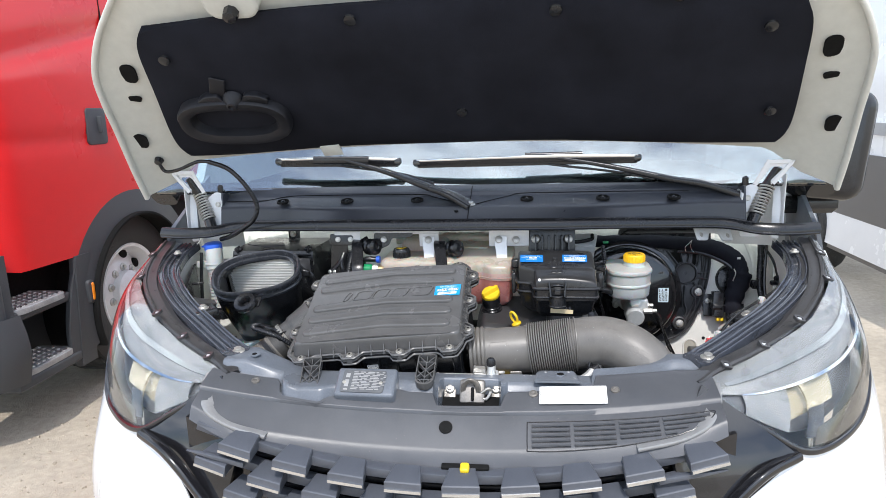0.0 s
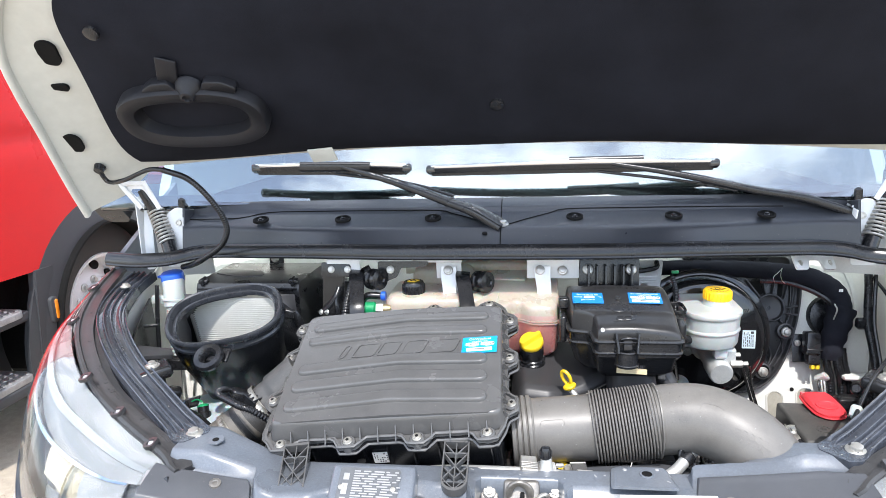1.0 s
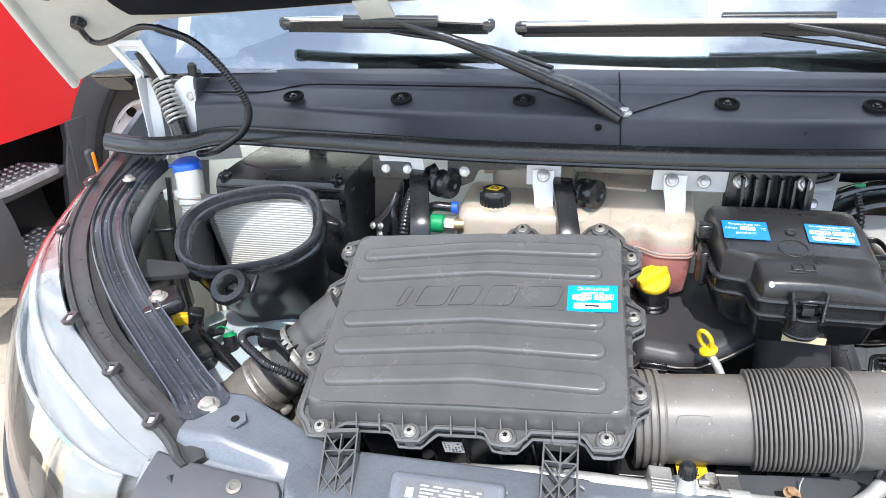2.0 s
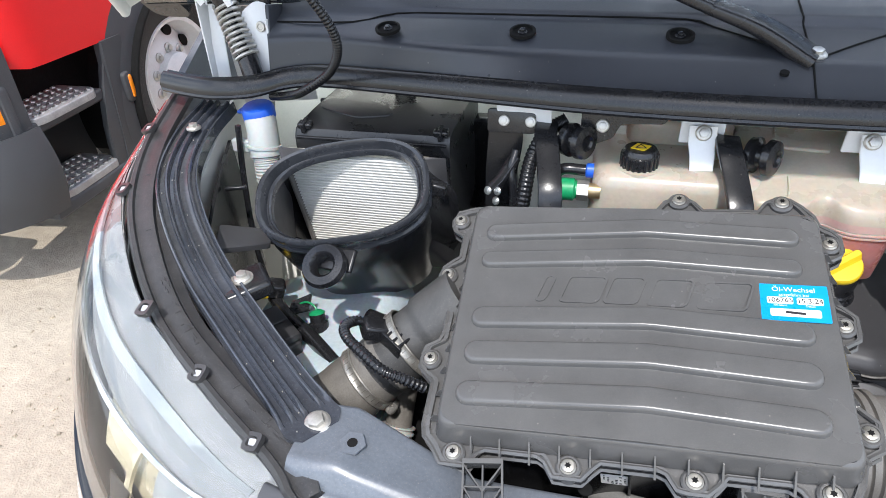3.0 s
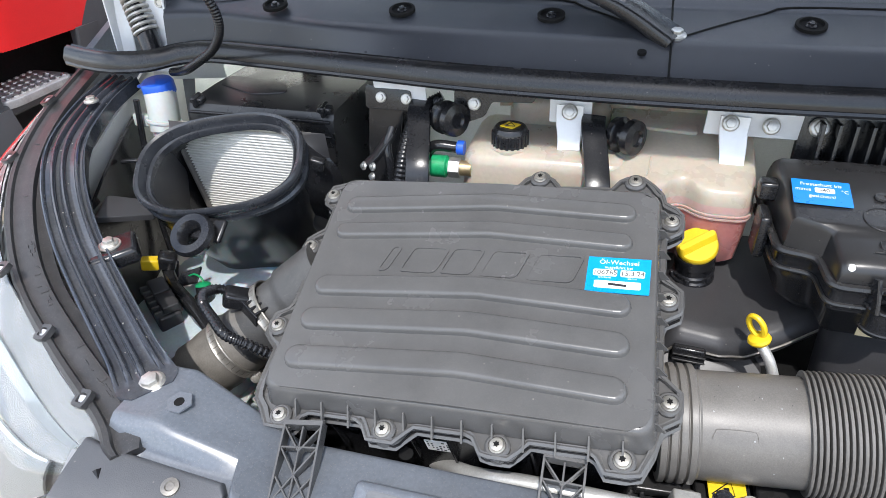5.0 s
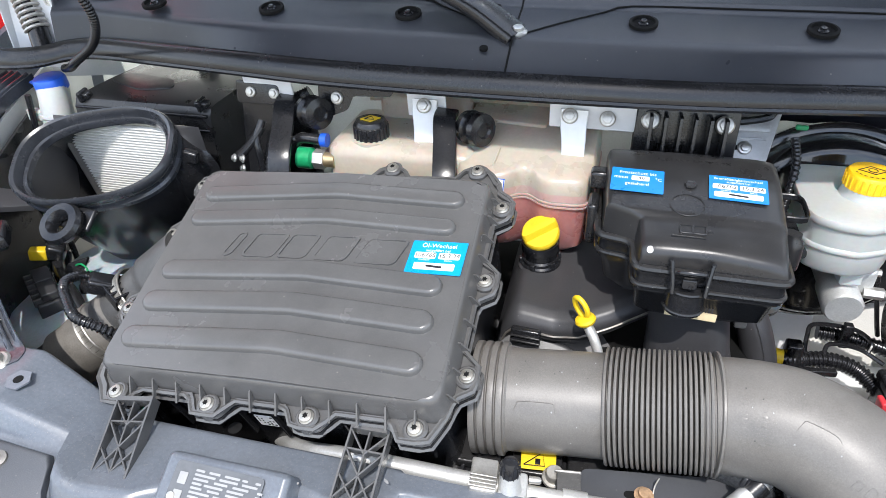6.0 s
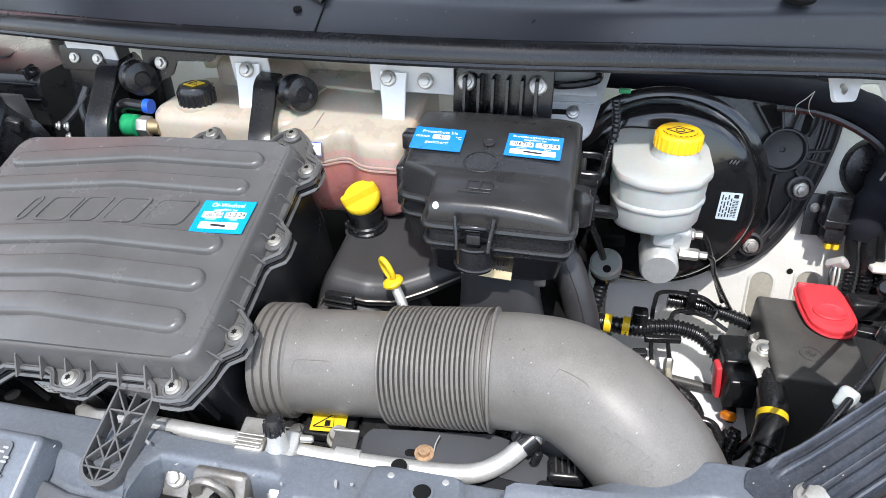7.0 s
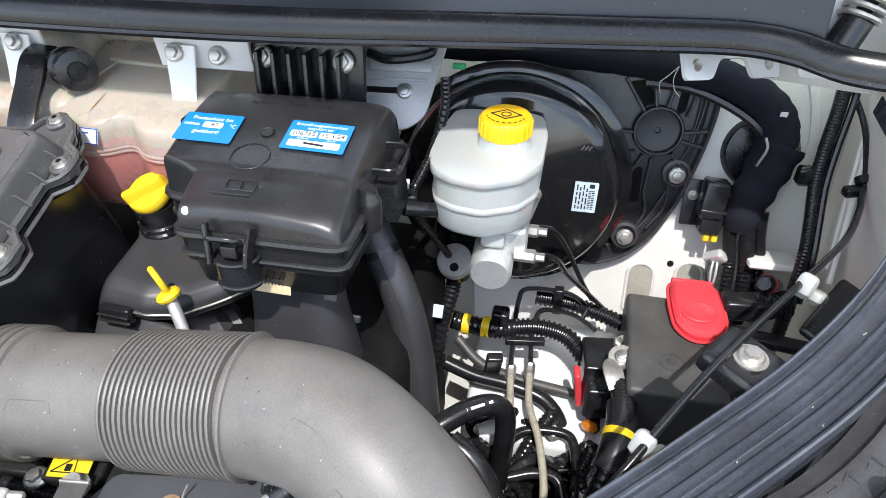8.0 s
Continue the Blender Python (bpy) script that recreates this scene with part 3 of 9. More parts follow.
# Near-black disc paints the shade inside the duct mouth.
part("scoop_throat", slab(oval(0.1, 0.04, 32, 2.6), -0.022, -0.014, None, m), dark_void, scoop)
part("scoop_boss", lathe([(0.0, 0.0), (0.026, 0.0), (0.022, 0.012), (0.014, 0.018), (0.011, 0.026), (0.007, 0.027), (0.005, 0.022), (0.0, 0.022)], m @ pose(0.02, 0.062, -0.004), 24), scoop_plastic, scoop)
for sg in (-1, 1):
    part("scoop_ear", slab(smooth_outline([(-0.03, -0.012), (0.03, -0.012), (0.034, 0.002), (0.01, 0.012), (-0.02, 0.01)], 0.006, 4), -0.012, 0.008, None, m @ pose(0.02 + sg * 0.05, 0.07, 0, 0, 0, -sg * 8) @ Matrix.Scale(sg, 4, (1, 0, 0)), 0.003), scoop_plastic, scoop)
part("scoop_strap", block((0.034, 0.05, 0.005), m @ pose(-0.005, 0.1, -0.004, 0, 0, -20), 0.002), scoop_plastic, scoop)
part("bonnet_tab", block((0.05, 0.035, 0.004), facing(hood_at(-0.335, 0.018, 0.035), HOOD_N, HOOD_D) @ pose(0, 0, 0, 0, 0, 6), 0.001), hood_paint, hood)

# struts
for s in (-1, 1):
    c = 0.0 if s < 0 else -0.014
    low, top, end = (Vector((s * (x + c), y, z)) for x, y, z in ((0.7156, 1.854, 1.261), (0.748, 1.878, 1.328), (0.768, 1.868, 1.374)))
    foot = Vector((s * (0.7 + c), 1.838, 1.228))
    strut = part("bonnet_strut", sweep([foot, foot.lerp(low, 0.6), low + (low - foot) * 0.1], circle(0.0145, 20), steps=3), black_plastic, van, "bonnet stay with a coil spring")
    part("stay_rod", tube([low, top], 0.007, 10), black_plastic, strut)
    f = facing(low, top - low)
    span, turns, pts = (top - low).length, 10, []
    for i in range(turns * 12 + 1):
        a = 2 * math.pi * i / 12
        pts.append(f @ Vector((0.0165 * math.cos(a), 0.0165 * math.sin(a), i / (turns * 12) * span)))
    part("spring", sweep(pts, circle(0.0026, 6), steps=1), zinc, strut, "bare steel coil spring")
    part("stay_link", sweep([top - (end - top) * 0.15, top.lerp(end, 0.5), end], circle(0.0135, 16), steps=4, scale=lambda i, n: 1.1 - 0.3 * i / n), black_plastic, strut)
    web = [(0.791, 1.39), (0.737, 1.391), (0.709, 1.339), (0.716, 1.334), (0.741, 1.374), (0.748, 1.379), (0.77, 1.379), (0.772, 1.373), (0.747, 1.346), (0.748, 1.336)]
    c2 = c if s < 0 else -0.022
    part("strap_frame", loft([[(s * (x + c2), y, z) for x, z in web] for y in (1.833, 1.8355)]), white_paint, strut, "white painted strap")
    part("strap_rim", sweep([(s * (x + c2), 1.829, z) for x, z in ((0.71, 1.337), (0.736, 1.388), (0.741, 1.391), (0.786, 1.391), (0.789, 1.387), (0.75, 1.339))], rounded(0.004, 0.01, 0.001, 1), steps=2), white_paint, strut)
    arm = part("hinge_arm", slab(smooth_outline([(-0.009, -0.085), (0.009, -0.085), (0.01, 0.05), (0.006, 0.075), (-0.004, 0.075), (-0.01, 0.05)], 0.005, 3), -0.0015, 0.0015, None, facing((s * (0.775 + c), 1.885, 1.28), (-s * 0.3, -1, 0.15)), 0.0006), white_paint, strut, "white painted hinge arm")
    part("arm_fold", block((0.003, 0.022, 0.15), pose(s * (0.785 + c), 1.878, 1.282, 0, 0, s * 10), 0.001), white_paint, arm)
    post = part("hinge_post", slab(smooth_outline([(-0.024, -0.085), (0.024, -0.085), (0.025, 0.01), (0.016, 0.043), (-0.002, 0.045), (-0.024, 0.03)], 0.007, 3), -0.002, 0.002, None, facing((s * (0.7 + c * 0.5), 1.872, 1.288), (0, -1, 0.15)), 0.001), white_paint, strut, "white hinge plate")
    part("post_fold", block((0.003, 0.018, 0.1), pose(s * (0.676 + c * 0.5), 1.866, 1.265, 8, 0, 0), 0.001), white_paint, post)
    part("plate_hole", lathe([(0.003, 0), (0.0075, 0), (0.0065, 0.0018), (0.0045, 0.0018), (0.0035, 0.0006)], facing((s * (0.694 + c * 0.5), 1.8685, 1.3), (0, -1, 0.15)), 14), zinc, post)
    part("post_peg", lathe([(0, 0), (0.0085, 0), (0.0075, 0.03), (0.003, 0.034), (0.0, 0.034)], pose(s * (0.69 + c * 0.5), 1.885, 1.318), 12), black_plastic, strut)

# service triangle of the cowl and the wipers
def on_cowl(x, v):
    return Vector(cowl((x + 0.672) / 1.344, v)) + Vector((0, 0, 0.0006))


for run in ([(0.012, 0.42), (0.05, 0.55), (0.1, 0.7), (0.13, 0.765), (0.25, 0.77), (0.4, 0.77), (0.55, 0.76)], [(-0.012, 0.42), (-0.05, 0.55), (-0.1, 0.7), (-0.13, 0.765), (-0.25, 0.77), (-0.4, 0.77), (-0.5, 0.76), (-0.56, 0.6), (-0.67, 0.58)]):
    part("cowl_crease", tube([on_cowl(x, v) for x, v in run], 0.0012, 6, steps=3), dark_void, van)


def wiper(pivot, joint, mid, tip_a, tip_b, rod):
    w = part("wiper", sweep([pivot, Vector(pivot).lerp(Vector(joint), 0.5) + Vector((0, 0, 0.006)), joint], rounded(0.042, 0.016, 0.005, 3), steps=6, scale=lambda i, n: 1.15 - 0.3 * i / n), black_plastic, van, "black windscreen wiper")
    part("wiper_arm", sweep([joint, Vector(joint).lerp(Vector(mid), 0.5) + Vector((0, 0, 0.004)), mid], rounded(0.034, 0.014, 0.004, 3), steps=6, scale=lambda i, n: 1.05 - 0.5 * i / n), black_plastic, w)
    part("joint_pin", lathe([(0, -0.014), (0.008, -0.014), (0.008, 0.014), (0, 0.014)], facing(joint, (Vector(joint) - Vector(pivot)).cross(Vector((0, 0, 1)))), 12), black_plastic, w)
    cap = part("pivot_cap", lathe([(0.0, -0.02), (0.017, -0.02), (0.017, 0.002), (0.013, 0.006), (0.0, 0.006)], facing(pivot, (0, -0.2, 1)), 20), black_plastic, w)
    bolt(cap, Vector(pivot) + Vector((0, -0.001, 0.008)), (0, -0.2, 1), 0.0088, steel)
    a, b = Vector(tip_a), Vector(tip_b)
    blade = part("wiper_blade", sweep([a, a.lerp(b, 0.5) + Vector((0, -0.004, 0.004)), b], [(-0.007, -0.008), (0.007, -0.008), (0.009, 0.002), (0.004, 0.008), (-0.004, 0.008), (-0.009, 0.002)], steps=8), black_plastic, w, "black wiper blade with its sky sheen as a chrome strip")
    # Chrome strip added for the sheen of sky on the black blade's top.
    part("blade_spine", sweep([a + Vector((0, -0.006, 0.006)), a.lerp(b, 0.5) + Vector((0, -0.01, 0.01)), b + Vector((0, -0.006, 0.006))], rounded(0.005, 0.009, 0.002, 2), steps=8), chrome, blade)
    part("blade_rubber", sweep([a - Vector((0, -0.006, 0.01)), b - Vector((0, -0.006, 0.01))], rounded(0.004, 0.009, 0.001, 1), steps=2), rubber, blade)
    for e in (a, b):
        part("blade_end", block((0.022, 0.02, 0.02), Matrix.Translation(e), 0.006), gloss_black, blade)
    m_ = Vector(mid)
    part("blade_carrier", sweep([m_ + (a - b).normalized() * 0.06, m_ - (a - b).normalized() * 0.09], rounded(0.018, 0.022, 0.006, 3), steps=3), black_plastic, w)
    part("washer_rod", sweep(rod, rounded(0.009, 0.006, 0.002, 2), steps=6), black_plastic, w)


wiper((0.005, 1.82, 1.292), (-0.105, 1.865, 1.338), (-0.34, 1.925, 1.408), (-0.205, 1.95, 1.4), (-0.53, 1.925, 1.408), [(-0.1, 1.9, 1.345), (-0.2, 1.93, 1.37), (-0.36, 1.94, 1.392)])
wiper((0.673, 1.892, 1.305), (0.51, 1.91, 1.345), (0.2, 1.95, 1.406), (-0.152, 1.955, 1.395), (0.43, 1.945, 1.398), [(0.47, 1.915, 1.345), (0.38, 1.94, 1.362), (0.2, 1.955, 1.385)])

# cable from the bonnet
part("bonnet_cable", tube([hood_at(-0.8, 0.0, 0.01), (-0.79, 1.79, 1.40), (-0.74, 1.765, 1.405), (-0.68, 1.752, 1.425), (-0.64, 1.745, 1.425)], 0.0045, 10), rubber, van, "thin black cable clipped to the bonnet")
part("cable_sleeve", tube([(-0.645, 1.745, 1.425), (-0.6, 1.755, 1.405), (-0.562, 1.765, 1.36), (-0.544, 1.778, 1.31), (-0.56, 1.785, 1.27), (-0.607, 1.792, 1.238), (-0.65, 1.825, 1.218), (-0.685, 1.849, 1.207)], 0.0062, 12, ribs=0.0007, pitch=0.0042), rubber, van, "corrugated cable sleeve")
part("cable_grommet", lathe([(0, 0), (0.012, 0), (0.009, 0.012), (0, 0.013)], facing(hood_at(-0.8, 0.0, 0.002), HOOD_N), 14), rubber, van)

# door mirror of the van
mir = part("door_mirror", slab(rounded(0.19, 0.3, 0.05, 6), -0.05, 0.06, None, facing((0.97, 2.12, 1.41), (0, -1, 0.05)) @ pose(0, 0, 0, 0, 0, -6), 0.04), black_plastic, van, "large dark plastic door mirror")
part("mirror_arm", block((0.2, 0.06, 0.05), pose(0.92, 2.16, 1.24), 0.015), black_plastic, mir)

# ---- front: cross member, cover, grille ----
def cover_surf(x, y):
    """Height of the cover: its rear edge is nearly level, its front lip rises towards the sides."""
    k = abs(x / 0.465)
    f = (y - 1.238) / 0.128
    zf, zr = 0.93 + 0.34 * x * x, 1.012 + 0.03 * k * k
    return zf + (zr - zf) * f + 0.006 * math.sin(math.pi * min(1, max(0, f)))


def crease_y(x):
    return 1.302 - 0.085 * x * x


def rear_y(x):
    """The rear edge: cut back for the lock and the type plate, full width at the ends."""
    return lerp_list([(-0.48, 1.35), (-0.457, 1.3465), (-0.34, 1.346), (-0.332, 1.316), (-0.325, 1.304), (-0.25, 1.302), (-0.2425, 1.312), (-0.2262, 1.3215), (-0.131, 1.325), (-0.123, 1.353), (-0.082, 1.344), (-0.036, 1.344), (-0.028, 1.316), (0.096, 1.317), (0.104, 1.348), (0.2664, 1.35), (0.2716, 1.3825), (0.43, 1.386), (0.48, 1.377)], x)[0]


def cover_sheet(u, v):
    x = -0.478 + 0.956 * u
    k = abs(x / 0.465)
    y0 = 1.238 - 0.02 * k * k + 0.05 * max(0.0, k - 0.86) ** 1.2 * 4
    yc, y1 = crease_y(x), rear_y(x)
    if v < 0.5:
        y = y0 + (yc - y0) * v / 0.5
    else:
        y = yc + (y1 - yc) * (v - 0.5) / 0.5
    drop = -0.02 * max(0.0, 1 - v / 0.08) ** 2
    step = 0.006 * min(1.0, max(0.0, (v - 0.5) / 0.02))
    lip = -0.012 * max(0.0, (v - 0.93) / 0.07) ** 2
    return x, y + drop * 0.4, cover_surf(x, y) + drop + step + lip


cover = part("grille_cover", sheet(cover_sheet, 150, 58, 0.006), cover_plastic, van, "grey plastic cover above the radiator grille")


def on_cover(x, y, lift=0.003):
    e = 0.004
    c = Vector((x, y, cover_surf(x, y)))
    ex = Vector((x + e, y, cover_surf(x + e, y))) - c
    n = ex.cross(Vector((x, y + e, cover_surf(x, y + e))) - c).normalized()
    return axes(c + n * lift, ex.normalized(), n)


for x, y in ((-0.385, 1.327), (-0.117, 1.333), (0.156, 1.339), (0.306, 1.338)):
    m = on_cover(x, y, 0.0065)
    part("cover_clip", lathe([(0.0, -0.002), (0.0085, -0.002), (0.008, 0.0015), (0.0045, 0.002), (0.0035, 0.0008), (0.0, 0.0008)], m, 14), lock_metal, cover)
label = part("paper_label", slab(rounded(0.123, 0.042, 0.001, 1), 0, 0.0006, None, on_cover(0.229, 1.331, 0.0088) @ pose(0, 0, 0, 0, 0, -3.5)), sticker_white, cover, "blank white paper label")
for q, w, h in (((0, 0.019), 0.119, 0.0006), ((0, -0.019), 0.119, 0.0006), ((-0.0595, 0), 0.0006, 0.038), ((0.0595, 0), 0.0006, 0.038)):
    part("label_line", slab(rounded(w, h, 0.0002, 1), 0.0005, 0.0008, None, on_cover(0.229, 1.331, 0.0088) @ pose(0, 0, 0, 0, 0, -3.5) @ pose(*q, 0)), hose_plastic, label)
part("pull_hole", lathe([(0.0, -0.001), (0.011, -0.001), (0.0125, 0.001), (0.0125, 0.003), (0.0, 0.003)], on_cover(-0.005, 1.281, 0.0), 20), dark_void, cover)
# vents moulded in the cover
def vent_y(x, y):
    return y - 0.1 * max(0.0, x - 0.145) ** 1.4


VENT_LOW = [(0.14, 1.247), (0.211, 1.243), (0.307, 1.24), (0.401, 1.241), (0.449, 1.254), (0.462, 1.268), (0.5, 1.3)]
for j, y0 in enumerate((1.2835, 1.2755, 1.2675, 1.2595, 1.2515)):
    for a, b in ((0.152, 0.22), (0.227, 0.298), (0.305, 0.372), (0.379, 0.455)):
        xs = [a + (b - a) * k / 8 for k in range(9)]
        xs = [x for x in xs if vent_y(x, y0) > lerp_list(VENT_LOW, x)[0] + 0.003]
        if len(xs) > 2:
            part("vent_slat", sweep([on_cover(x, vent_y(x, y0), 0.0022).translation for x in xs], [(-0.0028, -0.002), (0.0028, -0.002), (0.0024, 0.001), (0.0, 0.0022), (-0.0024, 0.001)], steps=1), cover_plastic, cover)
            # Thin black bars on the cover paint the shade between slats.
            part("vent_gap", sweep([on_cover(x, vent_y(x, y0) - 0.0038, 0.0006).translation for x in xs], rounded(0.0012, 0.0008, 0.0003, 1), steps=1), black_plastic, cover)
ring = [(0.144, vent_y(0.144, 1.289))] + [(x, vent_y(x, 1.289)) for x in (0.2, 0.26, 0.32, 0.38, 0.44, 0.458)] + [(0.464, 1.266), (0.449, 1.252), (0.401, 1.239), (0.307, 1.237), (0.211, 1.24), (0.15, 1.2435), (0.144, 1.249), (0.144, 1.289)]
part("vent_frame", sweep([on_cover(x, y, 0.0006).translation for x, y in ring], rounded(0.0018, 0.0012, 0.0004, 1), steps=3), black_plastic, cover)


def beam(u, v):
    """The pressed cross member: it comes out from under the cover, climbs to a level top and drops behind."""
    x = -0.466 + 0.945 * u
    k = min(1.0, max(0.0, (abs(x) - 0.3) / 0.12))
    z = 1.018 + 0.037 * k
    yr = rear_y(max(-0.478, min(0.478, x)))
    low = cover_surf(x, yr)
    yb = 1.41 + 0.03 * k
    if -0.022 < x < 0.094:
        rows = [(0.0, 1.31, 0.955), (0.15, 1.32, 0.958), (0.6, 1.376, 0.97), (0.66, 1.38, z - 0.004), (0.72, 1.384, z), (0.9, yb - 0.004, z - 0.002), (1.0, yb, z - 0.06)]
    else:
        up = max(yr + 0.014, yr + (z - low) * 0.7)
        rows = [(0.0, yr - 0.03, cover_surf(x, yr - 0.03) - 0.012), (0.2, yr - 0.006, low - 0.006), (0.3, yr + 0.004, low - 0.002), (0.45, up, max(low + 0.002, z - 0.004)), (0.52, up + 0.006, max(low + 0.003, z)), (0.9, yb - 0.004, z), (0.94, yb - 0.001, z - 0.004), (1.0, yb, z - 0.06)]
    y, zz = lerp_list(rows, v)
    return x, y, zz


member = part("cross_member", sheet(beam, 150, 44, 0.003), slam_metal, van, "blue-grey painted steel front cross member")
for x, y, z in ((-0.454, 1.409, 1.056), (0.487, 1.413, 1.058)):
    bolt(member, (x, y, z), (0, -0.2, 1), 0.011)
part("hex_boss", slab([(0.013 * math.cos(math.pi / 3 * i), 0.013 * math.sin(math.pi / 3 * i)) for i in range(6)], -0.001, 0.0008, None, facing((-0.412, 1.393, 1.0555), (0, -0.1, 1))), slam_metal, member)
part("boss_hole", lathe([(0, 0), (0.005, 0), (0.005, 0.0012), (0, 0.0012)], facing((-0.412, 1.393, 1.0555), (0, -0.1, 1)), 12), dark_void, member)
plate = part("type_plate", slab(rounded(0.084, 0.052, 0.004, 3), 0, 0.001, None, facing((-0.169, 1.331, 1.0285), (0, -0.5, 0.866)) @ pose(0, 0, 0, 0, 0, -1)), plate_grey, member, "black type plate with pale print")
pm = facing((-0.169, 1.331, 1.0285), (0, -0.5, 0.866)) @ pose(0, 0, 0.0012, 0, 0, -1)
rnd = random.Random(3)
for j in range(12):
    x = -0.022
    while x < 0.034:
        w = rnd.uniform(0.005, 0.02)
        part("print_bar", slab(rounded(min(w, 0.038 - x), 0.0019, 0.0004, 1), 0, 0.0004, None, pm @ pose(x + w / 2, 0.0205 - 0.0036 * j, 0)), print_grey, plate)
        x += w + rnd.uniform(0.002, 0.006)
for y, h in ((0.012, 0.01), (-0.006, 0.016), (-0.02, 0.004)):
    part("print_bar", slab(rounded(0.008, h, 0.0005, 1), 0, 0.0004, None, pm @ pose(-0.032, y, 0)), print_grey, plate)
part("plate_bed", slab(rounded(0.118, 0.066, 0.006, 4, 0.004, 0.001), -0.03, -0.0012, None, facing((-0.169, 1.331, 1.0285), (0, -0.5, 0.866)), 0.006), slam_metal, member)
part("rivet", lathe([(0, 0), (0.004, 0), (0.0035, 0.0015), (0, 0.002)], pm @ pose(-0.037, -0.004, 0), 10), zinc, plate)
part("rivet", lathe([(0, 0), (0.004, 0), (0.0035, 0.0015), (0, 0.002)], pm @ pose(0.035, -0.004, 0), 10), zinc, plate)
for x, y, z in ((-0.2, 1.42, 1.012), (0.18, 1.415, 1.013), (0.3, 1.415, 1.017)):
    part("beam_hole", lathe([(0, 0), (0.006, 0), (0.007, 0.0008), (0, 0.001)], facing((x, y, z), (0, -0.1, 1)), 14), dark_void, member)

# pressed panel with a keyhole
panel = part("pressed_panel", loft([[(x, y, 1.0245) for x, y in smooth_outline([(0.156, 1.352), (0.246, 1.352), (0.238, 1.404), (0.163, 1.404)], 0.006, 3)], [(x, y, 1.0285) for x, y in smooth_outline([(0.161, 1.352), (0.241, 1.352), (0.234, 1.402), (0.168, 1.402)], 0.006, 3)]]), slam_metal, member)
part("panel_hole", lathe([(0, 0.0002), (0.0068, 0.0002), (0.0072, 0.0012), (0.0092, 0.0012), (0.0098, 0.0)], pose(0.208, 1.383, 1.0285), 22), dark_void, panel)
part("hole_rim", lathe([(0.007, 0.0), (0.0072, 0.0014), (0.0092, 0.0014), (0.0098, 0.0)], pose(0.208, 1.383, 1.0286), 22, cap=(False, False)), slam_metal, panel)
for x, y in ((0.18, 1.394), (0.224, 1.396)):
    part("dimple", lathe([(0, 0), (0.003, 0), (0.002, 0.0009), (0, 0.001)], pose(x, y, 1.0285), 10), print_grey, panel)
rs2 = random.Random(21)
for k in range(16):
    x, y = rs2.uniform(-0.12, 0.42), rs2.uniform(1.362, 1.396)
    part("paint_chip", slab([(rs2.uniform(0.0008, 0.002) * (1 + (k % 5 == 0) * 1.5) * math.cos(a), rs2.uniform(0.0008, 0.002) * math.sin(a)) for a in [radians(60 * j) for j in range(6)]], 0, 0.0003, None, pose(x, y, (1.0287 if 0.168 < x < 0.234 else 1.0263), 0, 0, rs2.uniform(0, 180))), print_grey, member)

# bonnet lock
lock = part("bonnet_lock", block((0.05, 0.02, 0.05), pose(0.038, 1.372, 0.992, -30, 0, 0), 0.006), lock_metal, van, "worn steel bonnet lock")
part("lock_well", slab(rounded(0.122, 0.05, 0.012, 4), -0.012, 0.0, None, facing((0.04, 1.368, 0.982), (0, -0.3, 0.95))), dark_void, lock)
part("lock_hook", sweep([(0.02, 1.368, 0.99), (0.022, 1.364, 1.012), (0.034, 1.362, 1.022), (0.048, 1.362, 1.014), (0.05, 1.364, 0.998)], rounded(0.01, 0.006, 0.002, 2)), lock_metal, lock)
for x, y, z in ((-0.007, 1.377, 0.998), (0.084, 1.381, 0.998)):
    part("lock_tab", block((0.024, 0.004, 0.034), pose(x, y + 0.003, z - 0.004, -40, 0, 0), 0.002), lock_metal, lock)
    bolt(lock, (x, y, z), (0, -0.65, 0.76), 0.0075, zinc)
part("lock_spring", tube([(0.056, 1.364, 0.995), (0.068, 1.364, 1.004), (0.074, 1.366, 0.998), (0.066, 1.36, 0.985), (0.056, 1.36, 0.984)], 0.003, 8), zinc, lock)
part("lock_slot", block((0.006, 0.012, 0.026), pose(0.039, 1.358, 0.995, -25, 0, 0), 0.002), dark_void, lock)
part("lever_slot", block((0.085, 0.012, 0.014), pose(0.035, 1.225, 0.915, 25, 0, 0), 0.003), dark_void, lock)
part("release_lever", block((0.016, 0.018, 0.016), pose(0.036, 1.206, 0.925, 25, 0, 0), 0.004), yellow, lock, "yellow release lever")

# grille
def grille_y(x):
    return 1.185 + 0.12 * x * x


grille = part("grille_panel", sheet(lambda u, v: (-0.5 + u, grille_y(-0.5 + u) + 0.045, 0.6 + (0.3 + 0.08 * abs(2 * u - 1) ** 2) * v), 30, 8, 0.01), gloss_black, van, "gloss black radiator grille panel")


def row_z(x):
    return 0.905 + 0.32 * (x - 0.02) ** 2


